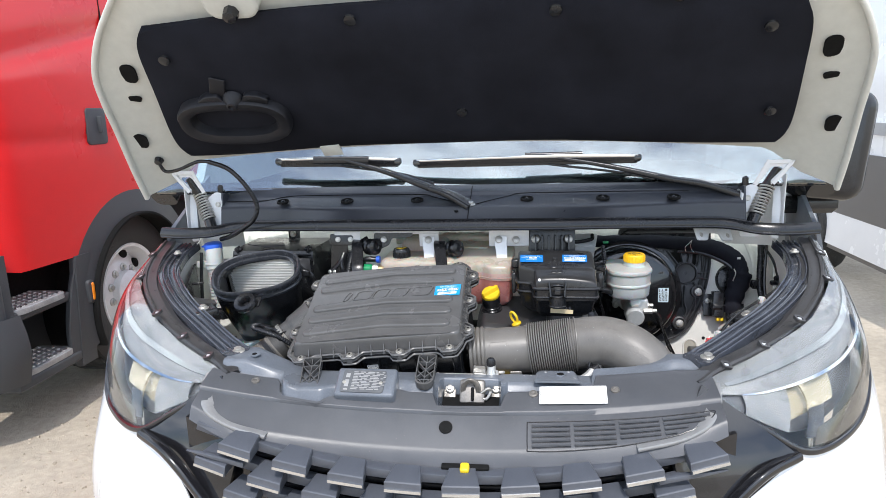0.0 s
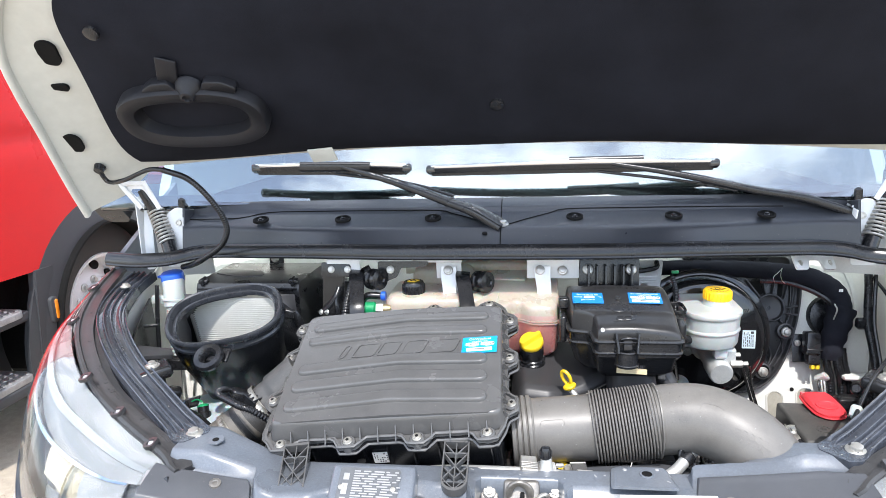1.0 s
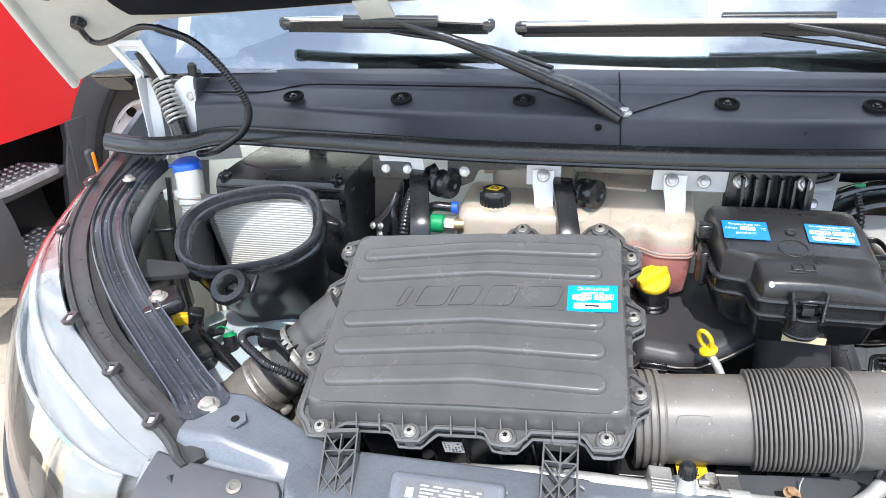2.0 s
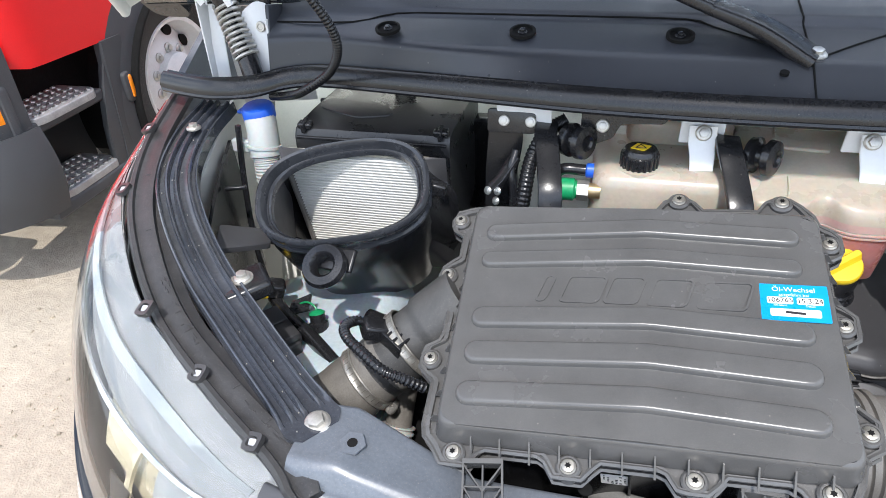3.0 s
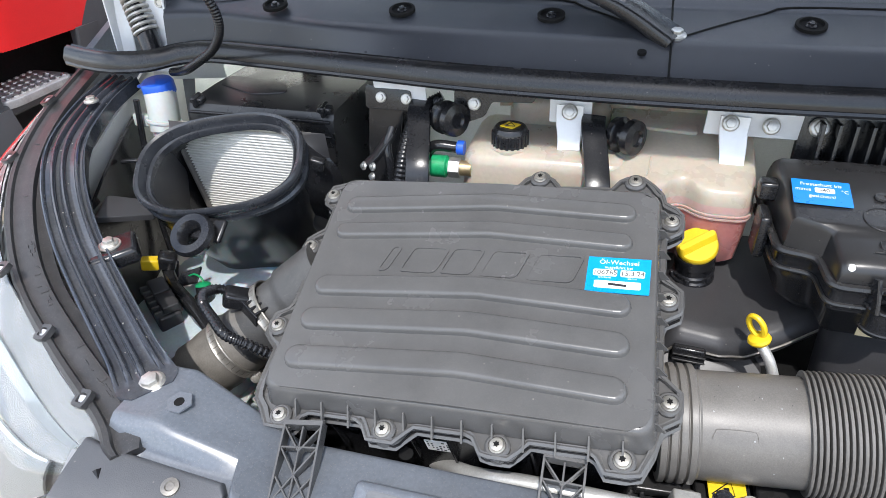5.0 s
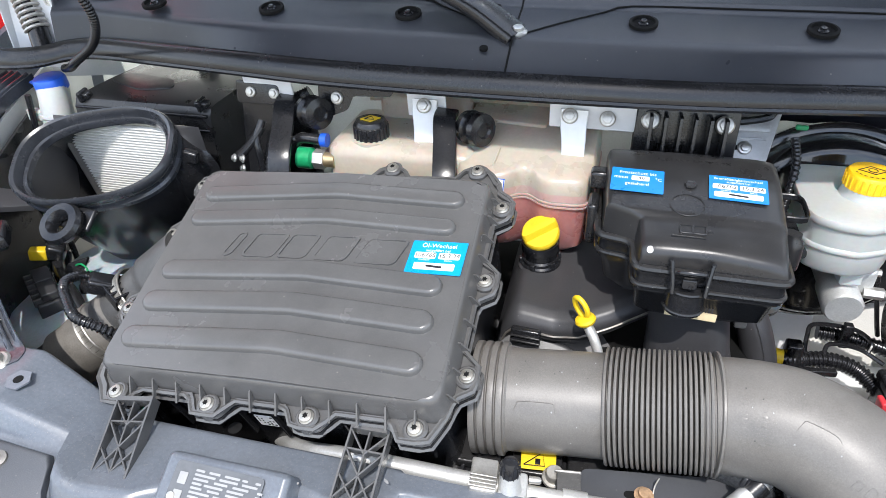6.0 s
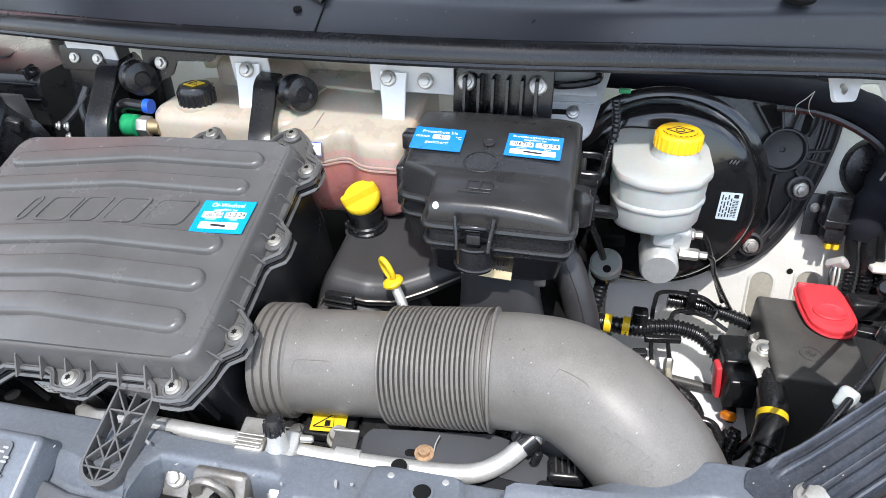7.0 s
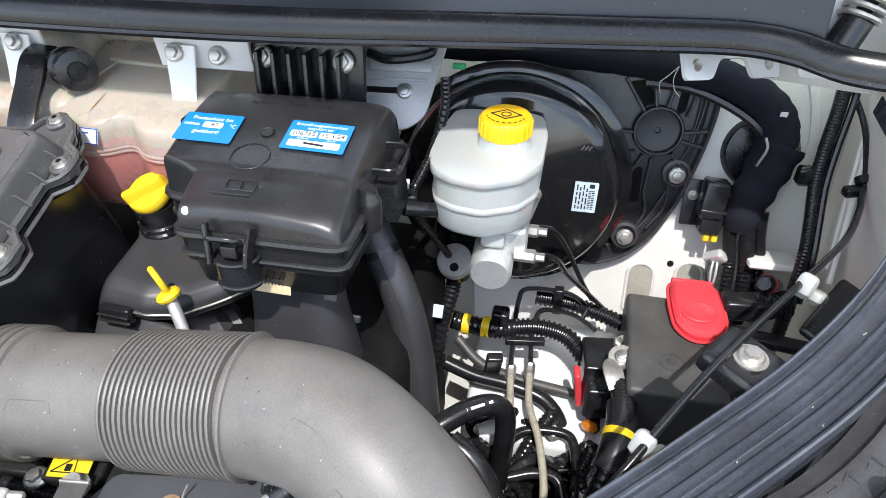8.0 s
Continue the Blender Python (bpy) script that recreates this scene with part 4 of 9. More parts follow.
STUDS = {}
for r in range(6):
    for i in range(-5, 6):
        x = 0.032 + i * 0.0985 + (0.049 if r % 2 else 0.0)
        x += 0.05 * x * abs(x)
        if abs(x) > 0.47 - 0.045 * r:
            continue
        z, y = row_z(x) - 0.046 * r, grille_y(x)
        yaw = math.degrees(math.atan(0.5 * x))
        if not STUDS:
            def mesh_of(bm_):
                bmesh.ops.recalc_face_normals(bm_, faces=bm_.faces)
                me_ = bpy.data.meshes.new("grille_stud")
                bm_.to_mesh(me_)
                bm_.free()
                return me_
            STUDS["body"] = mesh_of(loft([[(-0.023, 0.034, -0.008), (0.023, 0.034, -0.008), (0.0325, -0.019, -0.011), (-0.0325, -0.019, -0.011)], [(-0.023, 0.026, 0.018), (0.023, 0.026, 0.018), (0.0325, -0.0185, 0.008), (-0.0325, -0.0185, 0.008)], [(-0.0215, 0.024, 0.0195), (0.0215, 0.024, 0.0195), (0.031, -0.017, 0.01), (-0.031, -0.017, 0.01)]]))
            STUDS["strip"] = mesh_of(loft([[(-0.0322, -0.018, -0.003), (0.0322, -0.018, -0.003), (0.0322, -0.018, -0.009), (-0.0322, -0.018, -0.009)], [(-0.0318, -0.0212, -0.0036), (0.0318, -0.0212, -0.0036), (0.0318, -0.022, -0.0084), (-0.0318, -0.022, -0.0084)]]))
        m = pose(x, y, z, 0, -yaw * 0.9, yaw)
        stud = placed("grille_stud", STUDS["body"], stud_plastic, grille, "", 0, m)
        placed("chrome_strip", STUDS["strip"], chrome, stud, "", 0, m)
    w = 0.46 - 0.045 * r
    part("grille_bar", sweep([(w * k / 6, grille_y(w * k / 6) + 0.03, row_z(w * k / 6) - 0.046 * r + 0.0) for k in range(-6, 7)], rounded(0.026, 0.018, 0.003, 2), steps=2), stud_plastic, grille)


def bilinear(a, b, c, d, s):
    def f(u, v):
        p = Vector(a).lerp(Vector(b), u).lerp(Vector(d).lerp(Vector(c), u), v)
        return s * p.x, p.y - 0.008 * math.sin(math.pi * u) * math.sin(math.pi * v), p.z
    return f


for s in (-1, 1):
    part("grille_wing", sheet(bilinear((0.45, 1.318, 1.04), (0.612, 1.288, 0.928), (0.425, 1.215, 0.8), (0.385, 1.235, 0.945), s), 10, 10, 0.008), gloss_black, grille)
    # Silver colour paints the reflection on the cover's chamfered corner.
    part("cover_end", sweep([(s * 0.476, 1.335, 1.036), (s * 0.468, 1.29, 1.02), (s * 0.445, 1.252, 1.001), (s * 0.4, 1.238, 0.98), (s * 0.33, 1.234, 0.962)], rounded(0.026, 0.008, 0.003, 2), steps=6), surface("chamfer_sheen", (0.3, 0.3, 0.3), 0.35, metal=0.4, vary=0.08, scale=20, bump=0.02), grille, "cover end chamfer with its reflection painted silver")
    part("grille_trim", sweep([(s * 0.612, 1.284, 0.93), (s * 0.535, 1.245, 0.905), (s * 0.445, 1.215, 0.815), (s * 0.37, 1.2, 0.7), (s * 0.33, 1.195, 0.6)], rounded(0.02, 0.016, 0.005, 3)), gloss_black, grille)
    part("side_spear", sweep([(s * 0.47, 1.2, 0.945), (s * 0.43, 1.195, 0.94), (s * 0.36, 1.195, 0.925)], rounded(0.016, 0.012, 0.003, 2), scale=lambda i, n: 0.2 + 0.8 * i / n), stud_plastic, grille)

# bumper and wings
for s in (-1, 1):
    def skin(u, v):
        rows = [(0.0, 0.60, 1.29, 0.93), (0.3, 0.70, 1.345, 0.925), (0.55, 0.79, 1.435, 0.945), (0.75, 0.83, 1.54, 1.02), (1.0, 0.865, 1.85, 1.17)]
        x, y, z = lerp_list(rows, u)
        out = 0.05 * math.sin(math.pi * min(1, v * 1.2)) + 0.03 * v
        return s * (x + out * (0.4 + 0.6 * u)), y - out * (1 - u) * 0.9, z - (z - 0.4) * v
    part("front_wing", sheet(skin, 24, 16, 0.004), white_paint, van, "white painted front wing")
    part("bumper_corner", sheet(lambda u, v: (s * ((0.605 - 0.8 * max(0.0, 0.95 - (0.926 - 0.45 * v)) ** 0.8 * 0.7) * (1 - u) + (0.615 + 0.05 * math.sin(math.pi * min(1, v * 1.2)) * 0.4) * u), 1.285 - 0.075 * (1 - u) * min(1, v * 3) - 0.045 * math.sin(math.pi * min(1, v * 1.2)) * u, 0.926 - 0.45 * v), 14, 14, 0.004), white_paint, van, "white bumper corner")
part("bumper_beam", sheet(lambda u, v: (-0.75 + 1.5 * u, 1.15 + 0.25 * abs(2 * u - 1) ** 3, 0.3 + 0.33 * v), 24, 6, 0.02), white_paint, van)

# ---- headlamps, their trim and the wing rails ----
LAMP_T = [(0.45, 1.335, 1.037), (0.502, 1.373, 1.052), (0.584, 1.424, 1.075), (0.669, 1.476, 1.106), (0.736, 1.544, 1.13), (0.802, 1.638, 1.152), (0.829, 1.725, 1.175), (0.847, 1.84, 1.2)]
LAMP_M = [(0.46, 1.322, 1.02), (0.55, 1.33, 1.02), (0.65, 1.375, 1.03), (0.735, 1.435, 1.05), (0.79, 1.505, 1.085), (0.828, 1.6, 1.12), (0.847, 1.71, 1.155), (0.858, 1.84, 1.195)]
LAMP_B = [(0.462, 1.325, 1.015), (0.55, 1.3, 0.965), (0.625, 1.295, 0.925), (0.72, 1.36, 0.93), (0.79, 1.45, 0.96), (0.83, 1.56, 1.04), (0.852, 1.7, 1.13), (0.859, 1.84, 1.19)]


def along(rows, u):
    k = u * (len(rows) - 1)
    pts = rows
    i = min(int(k), len(rows) - 2)
    f = k - i
    a, b, c, d = (Vector(pts[max(0, min(len(pts) - 1, j))]) for j in (i - 1, i, i + 1, i + 2))
    return 0.5 * (2 * b + (c - a) * f + (2 * a - 5 * b + 4 * c - d) * f * f + (3 * b - a - 3 * c + d) * f ** 3)


def lamp_skin(u, v, s, back=0.0):
    t, m_, b = along(LAMP_T, u), along(LAMP_M, u), along(LAMP_B, u)
    c = 2 * m_ - 0.5 * (t + b)
    p = t * (1 - v) ** 2 + c * 2 * v * (1 - v) + b * v * v
    if back:
        mid = (t + b) / 2 + Vector((-0.04, 0.06, 0.0))
        p = p + (mid - p).normalized() * back * math.sin(math.pi * min(1, max(0, u * 1.0)) * 0.9 + 0.15)
    return Vector((s * (p.x + off(s, p.y)), p.y, p.z))


RAIL = [(0.446, 1.4, 1.0572), (0.49, 1.433, 1.0615), (0.563, 1.488, 1.085), (0.643, 1.553, 1.11), (0.709, 1.622, 1.135), (0.757, 1.695, 1.155), (0.778, 1.779, 1.175), (0.775, 1.85, 1.192)]
RAIL_SECTION = [(-0.0260, -0.0140), (0.0260, -0.0140), (0.0262, 0.0030), (0.0255, 0.0062), (0.0240, 0.0070), (0.0225, 0.0062), (0.0215, 0.0005), (0.0156, 0.0000), (0.0147, 0.0051), (0.0135, 0.0068), (0.0115, 0.0068), (0.0103, 0.0051), (0.0094, 0.0000), (0.0055, -0.0012), (0.0036, 0.0000), (0.0027, 0.0051), (0.0015, 0.0068), (-0.0005, 0.0068), (-0.0017, 0.0051), (-0.0026, 0.0000), (-0.0060, -0.0008), (-0.0105, -0.0004), (-0.0126, 0.0000), (-0.0134, 0.0045), (-0.0146, 0.0060), (-0.0164, 0.0060), (-0.0176, 0.0045), (-0.0184, 0.0000), (-0.0215, 0.0000), (-0.0235, 0.0042), (-0.0250, 0.0055), (-0.0260, 0.0050)]
TRIM = [(0.436, 1.34, 1.038), (0.47, 1.371, 1.0475), (0.56, 1.424, 1.07), (0.646, 1.482, 1.096), (0.714, 1.552, 1.124), (0.772, 1.635, 1.148), (0.812, 1.735, 1.173), (0.836, 1.855, 1.2)]


def off(s, y, rail=False):
    """The lamp and rail of the driver's side do not quite mirror the others: further out in front, further in behind."""
    if s < 0:
        return 0.0
    return lerp_list([(1.3, 0.008), (1.5, 0.007), (1.6, 0.003 if rail else -0.008), (1.7, -0.004 if rail else -0.015), (1.9, -0.006 if rail else -0.016)], y)[0]


for s in (-1, 1):
    lamp_body = part("headlamp", sheet(lambda u, v: lamp_skin(u, 0.02 + 0.96 * v, s, 0.05), 40, 16, 0.004), smoke_grey, van, "headlamp with a clear lens and smoked lower part")
    part("upper_bezel", sheet(lambda u, v: lamp_skin(0.04 + 0.95 * u, 0.01 + 0.5 * v, s, 0.006 + 0.012 * v), 40, 10, 0.003), lamp_glass_grey, lamp_body, "pale grey upper bezel")
    part("light_guide", sheet(lambda u, v: lamp_skin(0.08 + 0.88 * u, 0.2 + 0.07 * v + 0.05 * u, s, 0.004), 40, 2, 0.003), surface("guide_grey", (0.2, 0.22, 0.23), 0.3), lamp_body, "grey light guide")
    part("outer_bezel", sheet(lambda u, v: lamp_skin(0.52 + 0.4 * u, 0.53 + 0.06 * v, s, 0.008), 30, 3, 0.003), gloss_black, lamp_body, "dark trim line")
    lens = part("lens", sheet(lambda u, v: lamp_skin(u, v, s), 48, 22, 0.002), lens_glass, lamp_body, "clear plastic lens")
    lens.visible_shadow = False
    part("reflector", sheet(lambda u, v: lamp_skin(0.18 + 0.2 * u, 0.52 + (0.38 - 0.14 * u) * v, s, 0.02 + 0.014 * math.sin(math.pi * u)), 24, 12, 0.003), reflector_gold, lamp_body, "pale gold reflector bowl")
    part("reflector_fin", sheet(lambda u, v: lamp_skin(0.255 + 0.012 * u + 0.03 * v, 0.5 + 0.42 * v, s, 0.008), 2, 10, 0.004), reflector_gold, lamp_body)
    part("dark_pocket", sheet(lambda u, v: lamp_skin(0.27 + 0.05 * u, 0.72 + 0.2 * v, s, 0.006), 6, 6, 0.003), gloss_black, lamp_body)
    part("inner_pane", sheet(lambda u, v: lamp_skin(0.1 + 0.12 * u, 0.5 + 0.42 * v, s, 0.012), 10, 8, 0.003), lamp_glass_grey, lamp_body)
    part("bright_line", sheet(lambda u, v: lamp_skin(0.1 + 0.72 * u, 0.475 + 0.03 * v, s, 0.005), 30, 2, 0.003), chrome, lamp_body)
    part("dark_rim", sweep([lamp_skin(0.02 + 0.75 * i / 20, 0.985, s, 0.002) for i in range(21)], rounded(0.014, 0.012, 0.004, 2), steps=2), gloss_black, lamp_body)
    part("smoked_outer", sheet(lambda u, v: lamp_skin(0.3 + 0.55 * u, 0.86 - 0.26 * u + (0.1 + 0.26 * u) * v, s, 0.005), 20, 6, 0.003), smoke_brown, lamp_body)
    shelf = [(-0.027, -0.016), (0.017, -0.016), (0.017, 0.002), (0.014, 0.0055), (0.0095, 0.0055), (0.0075, 0.0015), (0.002, 0.0005), (-0.003, 0.0025), (-0.0135, 0.0025), (-0.0155, -0.004), (-0.027, -0.007)]
    trim = part("lamp_trim", sweep([(s * (x + off(s, y)), y, z) for x, y, z in TRIM], [(s * p, q) for p, q in shelf], steps=8, scale=lambda i, n: 1.0 + 0.12 * max(0.0, 1 - i / 22.0) - 0.3 * max(0.0, 1 - i / 2.5)), trim_plastic, van, "black plastic strip along the headlamp")
    rt = random.Random(5 + s)
    for k in range(34):
        u = rt.uniform(0.05, 0.8)
        p, q = along(TRIM, u), along(TRIM, u + 0.02)
        m = axes((s * (p.x + off(s, p.y)), p.y, p.z + 0.0026), (s * (q.x - p.x), q.y - p.y, q.z - p.z)) @ pose(0, rt.uniform(0.004, 0.012) * s, 0, 0, 0, rt.choice((0, 0, 90, 20)))
        part("moulded_mark", block((rt.uniform(0.004, 0.009), 0.0013, 0.0014), m, 0.0004), trim_plastic, trim)
    for x, y, z in ((0.502, 1.373, 1.058), (0.584, 1.425, 1.08), (0.661, 1.467, 1.118), (0.80, 1.64, 1.155), (0.835, 1.76, 1.185)):
        part("clip", loft([[(a, b, c) for a, b in rounded(0.02, 0.018, 0.004, 2)] for c in (-0.003, 0.003)] + [[(a, b, 0.003) for a, b in rounded(0.012, 0.01, 0.003, 2)], [(a, b, -0.001) for a, b in rounded(0.01, 0.008, 0.003, 2)]], None, facing((s * (x + off(s, y)), y, z), (s * 0.3, -0.3, 0.9)) @ pose(0, 0, 0, 0, 0, s * -35)), trim_plastic, trim)
        part("clip_tongue", block((0.009, 0.007, 0.004), facing((s * (x + off(s, y)), y, z), (s * 0.3, -0.3, 0.9)) @ pose(0, 0, 0, 12, 0, s * -35), 0.001), bright_steel, trim)
    line = curve_points([(s * (x + off(s, y, True)), y, z) for x, y, z in RAIL], 12)
    rings = []
    for i, p in enumerate(line):
        t = (line[min(i + 1, len(line) - 1)] - line[max(i - 1, 0)]).normalized()
        way = t.cross(Vector((0, 0, 1))).normalized() * s
        over = way.cross(t).normalized() * s
        u = i / (len(line) - 1)
        k = min(1.0, max(0.0, (u - 0.06) / 0.06))
        h = k * k * (3 - 2 * k)
        wide = 1.0 + 0.2 * max(0.0, 1 - u / 0.15) - 0.45 * max(0.0, 1 - u / 0.05) ** 2
        rings.append([p + way * (x * wide) + over * (z if z < -0.01 else (-0.001 + z * h)) for x, z in RAIL_SECTION])
    rail = part("wing_rail", loft(rings), rail_metal, van, "black pressed-steel wing rail with lengthwise ribs", 28)
    bolt(rail, (s * (0.772 + off(s, 1.772, True)), 1.772, 1.186), (0, 0, 1), 0.008)
    rc = random.Random(31 + s)
    for k in range(26):
        u, aside = rc.uniform(0.02, 0.9), rc.choice((-0.018, -0.0055, 0.0055, 0.0188)) + rc.uniform(-0.001, 0.001)
        p, q = along(RAIL, u), along(RAIL, min(1.0, u + 0.02))
        d = Vector((s * (q.x - p.x), q.y - p.y, q.z - p.z)).normalized()
        side = d.cross(Vector((0, 0, 1))).normalized()
        m = axes(Vector((s * (p.x + off(s, p.y, True)), p.y, p.z)) + side * aside * s + Vector((0, 0, -0.0006 if abs(aside) < 0.01 else 0.0002)), d)
        part("grit_fleck", slab([(rc.uniform(0.0004, 0.0014) * math.cos(radians(60 * j)), rc.uniform(0.0003, 0.0007) * math.sin(radians(60 * j))) for j in range(6)], 0, 0.0005, None, m @ pose(0, 0, 0, 0, 0, rc.uniform(-30, 30))), drab_shade_grit, rail, smooth=0)

# ---- engine bay: the air filter box ----
AB = Matrix.Identity(4)
for i, c in enumerate(((0.99467512, -0.01997609, 0.10110574), (-0.01250382, 0.95041057, 0.31079071), (-0.1023, -0.3104, 0.9451))):
    AB.col[i][:3] = c
AB.col[3][:3] = (-0.1074, 1.5175, 1.0887)

airbox = rig("air_filter_box", "black plastic air filter box with a ribbed bolted lid", "engine part", (-0.108, 1.55, 0.95))


LID_BOLTS = [(-0.217, -0.11), (-0.111, -0.111), (-0.006, -0.111), (0.097, -0.109), (0.132, -0.054), (0.129, 0.052), (0.13, 0.151), (-0.2635, 0.1774), (-0.2638, 0.0954), (-0.2603, -0.0134), (-0.0136, 0.212), (0.0917, 0.208)]


def flange_outline():
    """The lid's rim, drawn out to an ear round each bolt."""
    base = smooth_outline([(-0.252, -0.104), (0.124, -0.104), (0.124, 0.196), (-0.255, 0.198)], 0.02, 5)
    dense = []
    for i, p in enumerate(base):
        q = base[(i + 1) % len(base)]
        k = max(1, int((Vector(q) - Vector(p)).length / 0.004))
        dense += [tuple(Vector(p).lerp(Vector(q), j / k)) for j in range(k)]
    out = []
    plain.extend(dense)
    for p in dense:
        v = Vector(p)
        for b in LID_BOLTS:
            d = v - Vector(b)
            if d.length < 0.04:
                c = Vector((-0.07, 0.05))
                way = Vector((math.copysign(1, b[0] - c.x), 0)) if abs(b[0] - c.x) > 0.17 and not abs(b[1] - 0.05) > 0.145 else Vector((0, math.copysign(1, b[1] - c.y)))
                side_way = abs(d.y) if abs(way.x) > 0.5 else abs(d.x)
                push = min(1.0, max(0.0, (0.024 - side_way) / 0.011))
                v = v + way * 0.017 * push
                break
        out.append(tuple(v))
    return out


plain = []
rim_line = flange_outline()
part("box_body", loft([[(x * 0.9 - 0.004, y * 0.86, -0.2) for x, y in plain], [(x * 0.93, y * 0.93, -0.016) for x, y in plain], [(x, y, -0.012) for x, y in rim_line], [(x, y, -0.004) for x, y in rim_line]], None, AB), black_plastic, airbox)
lid_line = smooth_outline([(-0.234, -0.098), (0.121, -0.098), (0.118, 0.172), (-0.241, 0.181)], 0.016, 6)
lid = part("lid", loft([[(x, y, z) for x, y in rim_line] for z in (-0.002, 0.001)] + [[(x * 0.993, y * 0.993, z) for x, y in rim_line] for z in (0.0015, 0.0065)] + [[(x * 0.975, y * 0.975, z) for x, y in rim_line] for z in (0.0068, 0.002)], None, AB), lid_plastic, airbox, "ribbed black lid")


for z, g in ((0.0055, 1.0), (-0.009, 1.0)):
    part("rim_bead", wire_loop([AB @ Vector((x * g, y * g, z)) for x, y in rim_line[::2]], 0.0024), lid_plastic, lid)


def lid_z(x, y=0.0):
    return 0.0315 + 0.006 * max(0.0, 1 - abs(x + 0.05) / 0.2) - 0.012 * x


def lid_top():
    bm = bmesh.new()
    rings = [[(x * k, y * k, 0.003) for x, y in lid_line for k in (1.025,)]]
    for k, ky, drop in ((1.0, 1.0, 0.012), (0.996, 0.994, 0.0065), (0.987, 0.982, 0.0025), (0.974, 0.966, 0.0006), (0.962, 0.95, 0.0)):
        rings.append([(x * k, y * ky + 0.001, lid_z(x * k) - drop) for x, y in lid_line])
    loft(rings, bm, AB, (False, False))
    return bm


part("lid_skirt", lid_top(), lid_plastic, lid)


def lid_face(u, v):
    """The flat of the lid, its corners rounded."""
    x0, x1 = -0.2355 + 0.0065 * (1 - v), 0.1145 + 0.0025 * (1 - v)
    y = -0.0945 + v * (0.2605 + 0.0085 * (1 - u))
    d = min(v, 1 - v) * 0.26
    cut = 0.017 - math.sqrt(max(0.0, 0.017 ** 2 - (0.017 - d) ** 2)) if d < 0.017 else 0.0
    x = x0 + cut + (x1 - x0 - 2 * cut) * u
    return AB @ Vector((x, y, lid_z(x) + 0.0002))


part("lid_face", sheet(lid_face, 30, 40, 0.003), lid_plastic, lid)
# raised ribs across the lid, bent where the lid is
for y, h, x0, x1 in ((0.137, 0.0215, -0.2195, 0.0955), (0.0985, 0.02, -0.219, 0.094), (0.0243, 0.0235, -0.217, 0.0965), (-0.0165, 0.0245, -0.2175, 0.0975), (-0.06, 0.024, -0.2175, 0.098)):
    def rib_line(n=40, grow=0.0, lift=0.0):
        out, r = [], h / 2 + grow
        for i in range(n):
            f = i / (n - 1)
            x = x0 + r + (x1 - x0 - 2 * r) * f
            out.append((x, y - r))
        for i in range(1, 8):
            a = -math.pi / 2 + math.pi * i / 8
            out.append((x1 - h / 2 + r * math.cos(a), y + r * math.sin(a)))
        for i in range(n):
            f = 1 - i / (n - 1)
            out.append((x0 + r + (x1 - x0 - 2 * r) * f, y + r))
        for i in range(1, 8):
            a = math.pi / 2 + math.pi * i / 8
            out.append((x0 + h / 2 + r * math.cos(a), y + r * math.sin(a)))
        bow = lambda x: 0.007 * max(0.0, 1 - abs(x + 0.045) / 0.16) - 0.003
        return [(px, py + bow(px), lid_z(px) + lift) for px, py in out]
    part("lid_rib", loft([rib_line(grow=0.0008, lift=-0.001), rib_line(grow=0.0, lift=0.0028), rib_line(grow=-0.0006, lift=0.0043), rib_line(grow=-0.0016, lift=0.0055), rib_line(grow=-0.003, lift=0.0062), rib_line(grow=-0.0045, lift=0.0064)], None, AB), lid_plastic, lid, smooth=50)
# five raised blank blocks where a maker's name is moulded
for i, w in enumerate((0.012, 0.04, 0.034, 0.038, 0.046)):
    x = (-0.146, -0.108, -0.068, -0.025, 0.024)[i]
    m = AB @ pose(x, 0.0605, lid_z(x) - 0.0006)
    o, k = rounded(w, 0.034, 0.006, 3), rounded(max(0.004, w - 0.005), 0.029, 0.004, 3)
    part("raised_block", loft([[(p[0] + p[1] * 0.3, p[1], 0) for p in o], [(p[0] + p[1] * 0.3, p[1], 0.0022) for p in o], [(p[0] + p[1] * 0.3, p[1], 0.0022) for p in k], [(p[0] + p[1] * 0.3, p[1], 0.0004) for p in k]], None, m), lid_plastic, lid)
screw_steel = surface("screw_steel", (0.42, 0.4, 0.36), 0.38, metal=0.7, vary=0.2, scale=90, fine=500, bump=0.1)
for x, y in LID_BOLTS:
    at = AB @ Vector((x, y, 0.007))
    part("bolt_ear", lathe([(0.0115, -0.012), (0.0115, 0.0), (0.0095, 0.002), (0.0078, 0.002), (0.0074, 0.0006), (0.0, 0.0006)], AB @ pose(x, y, 0.0055), 20), lid_plastic, lid)
    screw = part("star_screw", lathe([(0.0, -0.002), (0.0072, -0.002), (0.0072, 0.0006), (0.0062, 0.0014), (0.0058, 0.0032), (0.0048, 0.0036), (0.0, 0.0036)], AB @ pose(x, y, 0.0068), 20), screw_steel, lid)
    part("screw_socket", slab([((0.0031 if j % 2 else 0.0019) * math.cos(math.pi * j / 6), (0.0031 if j % 2 else 0.0019) * math.sin(math.pi * j / 6)) for j in range(12)], 0.0034, 0.0039, None, AB @ pose(x, y, 0.0068, 0, 0, 900 * (x + y))), dark_void, screw, smooth=0)
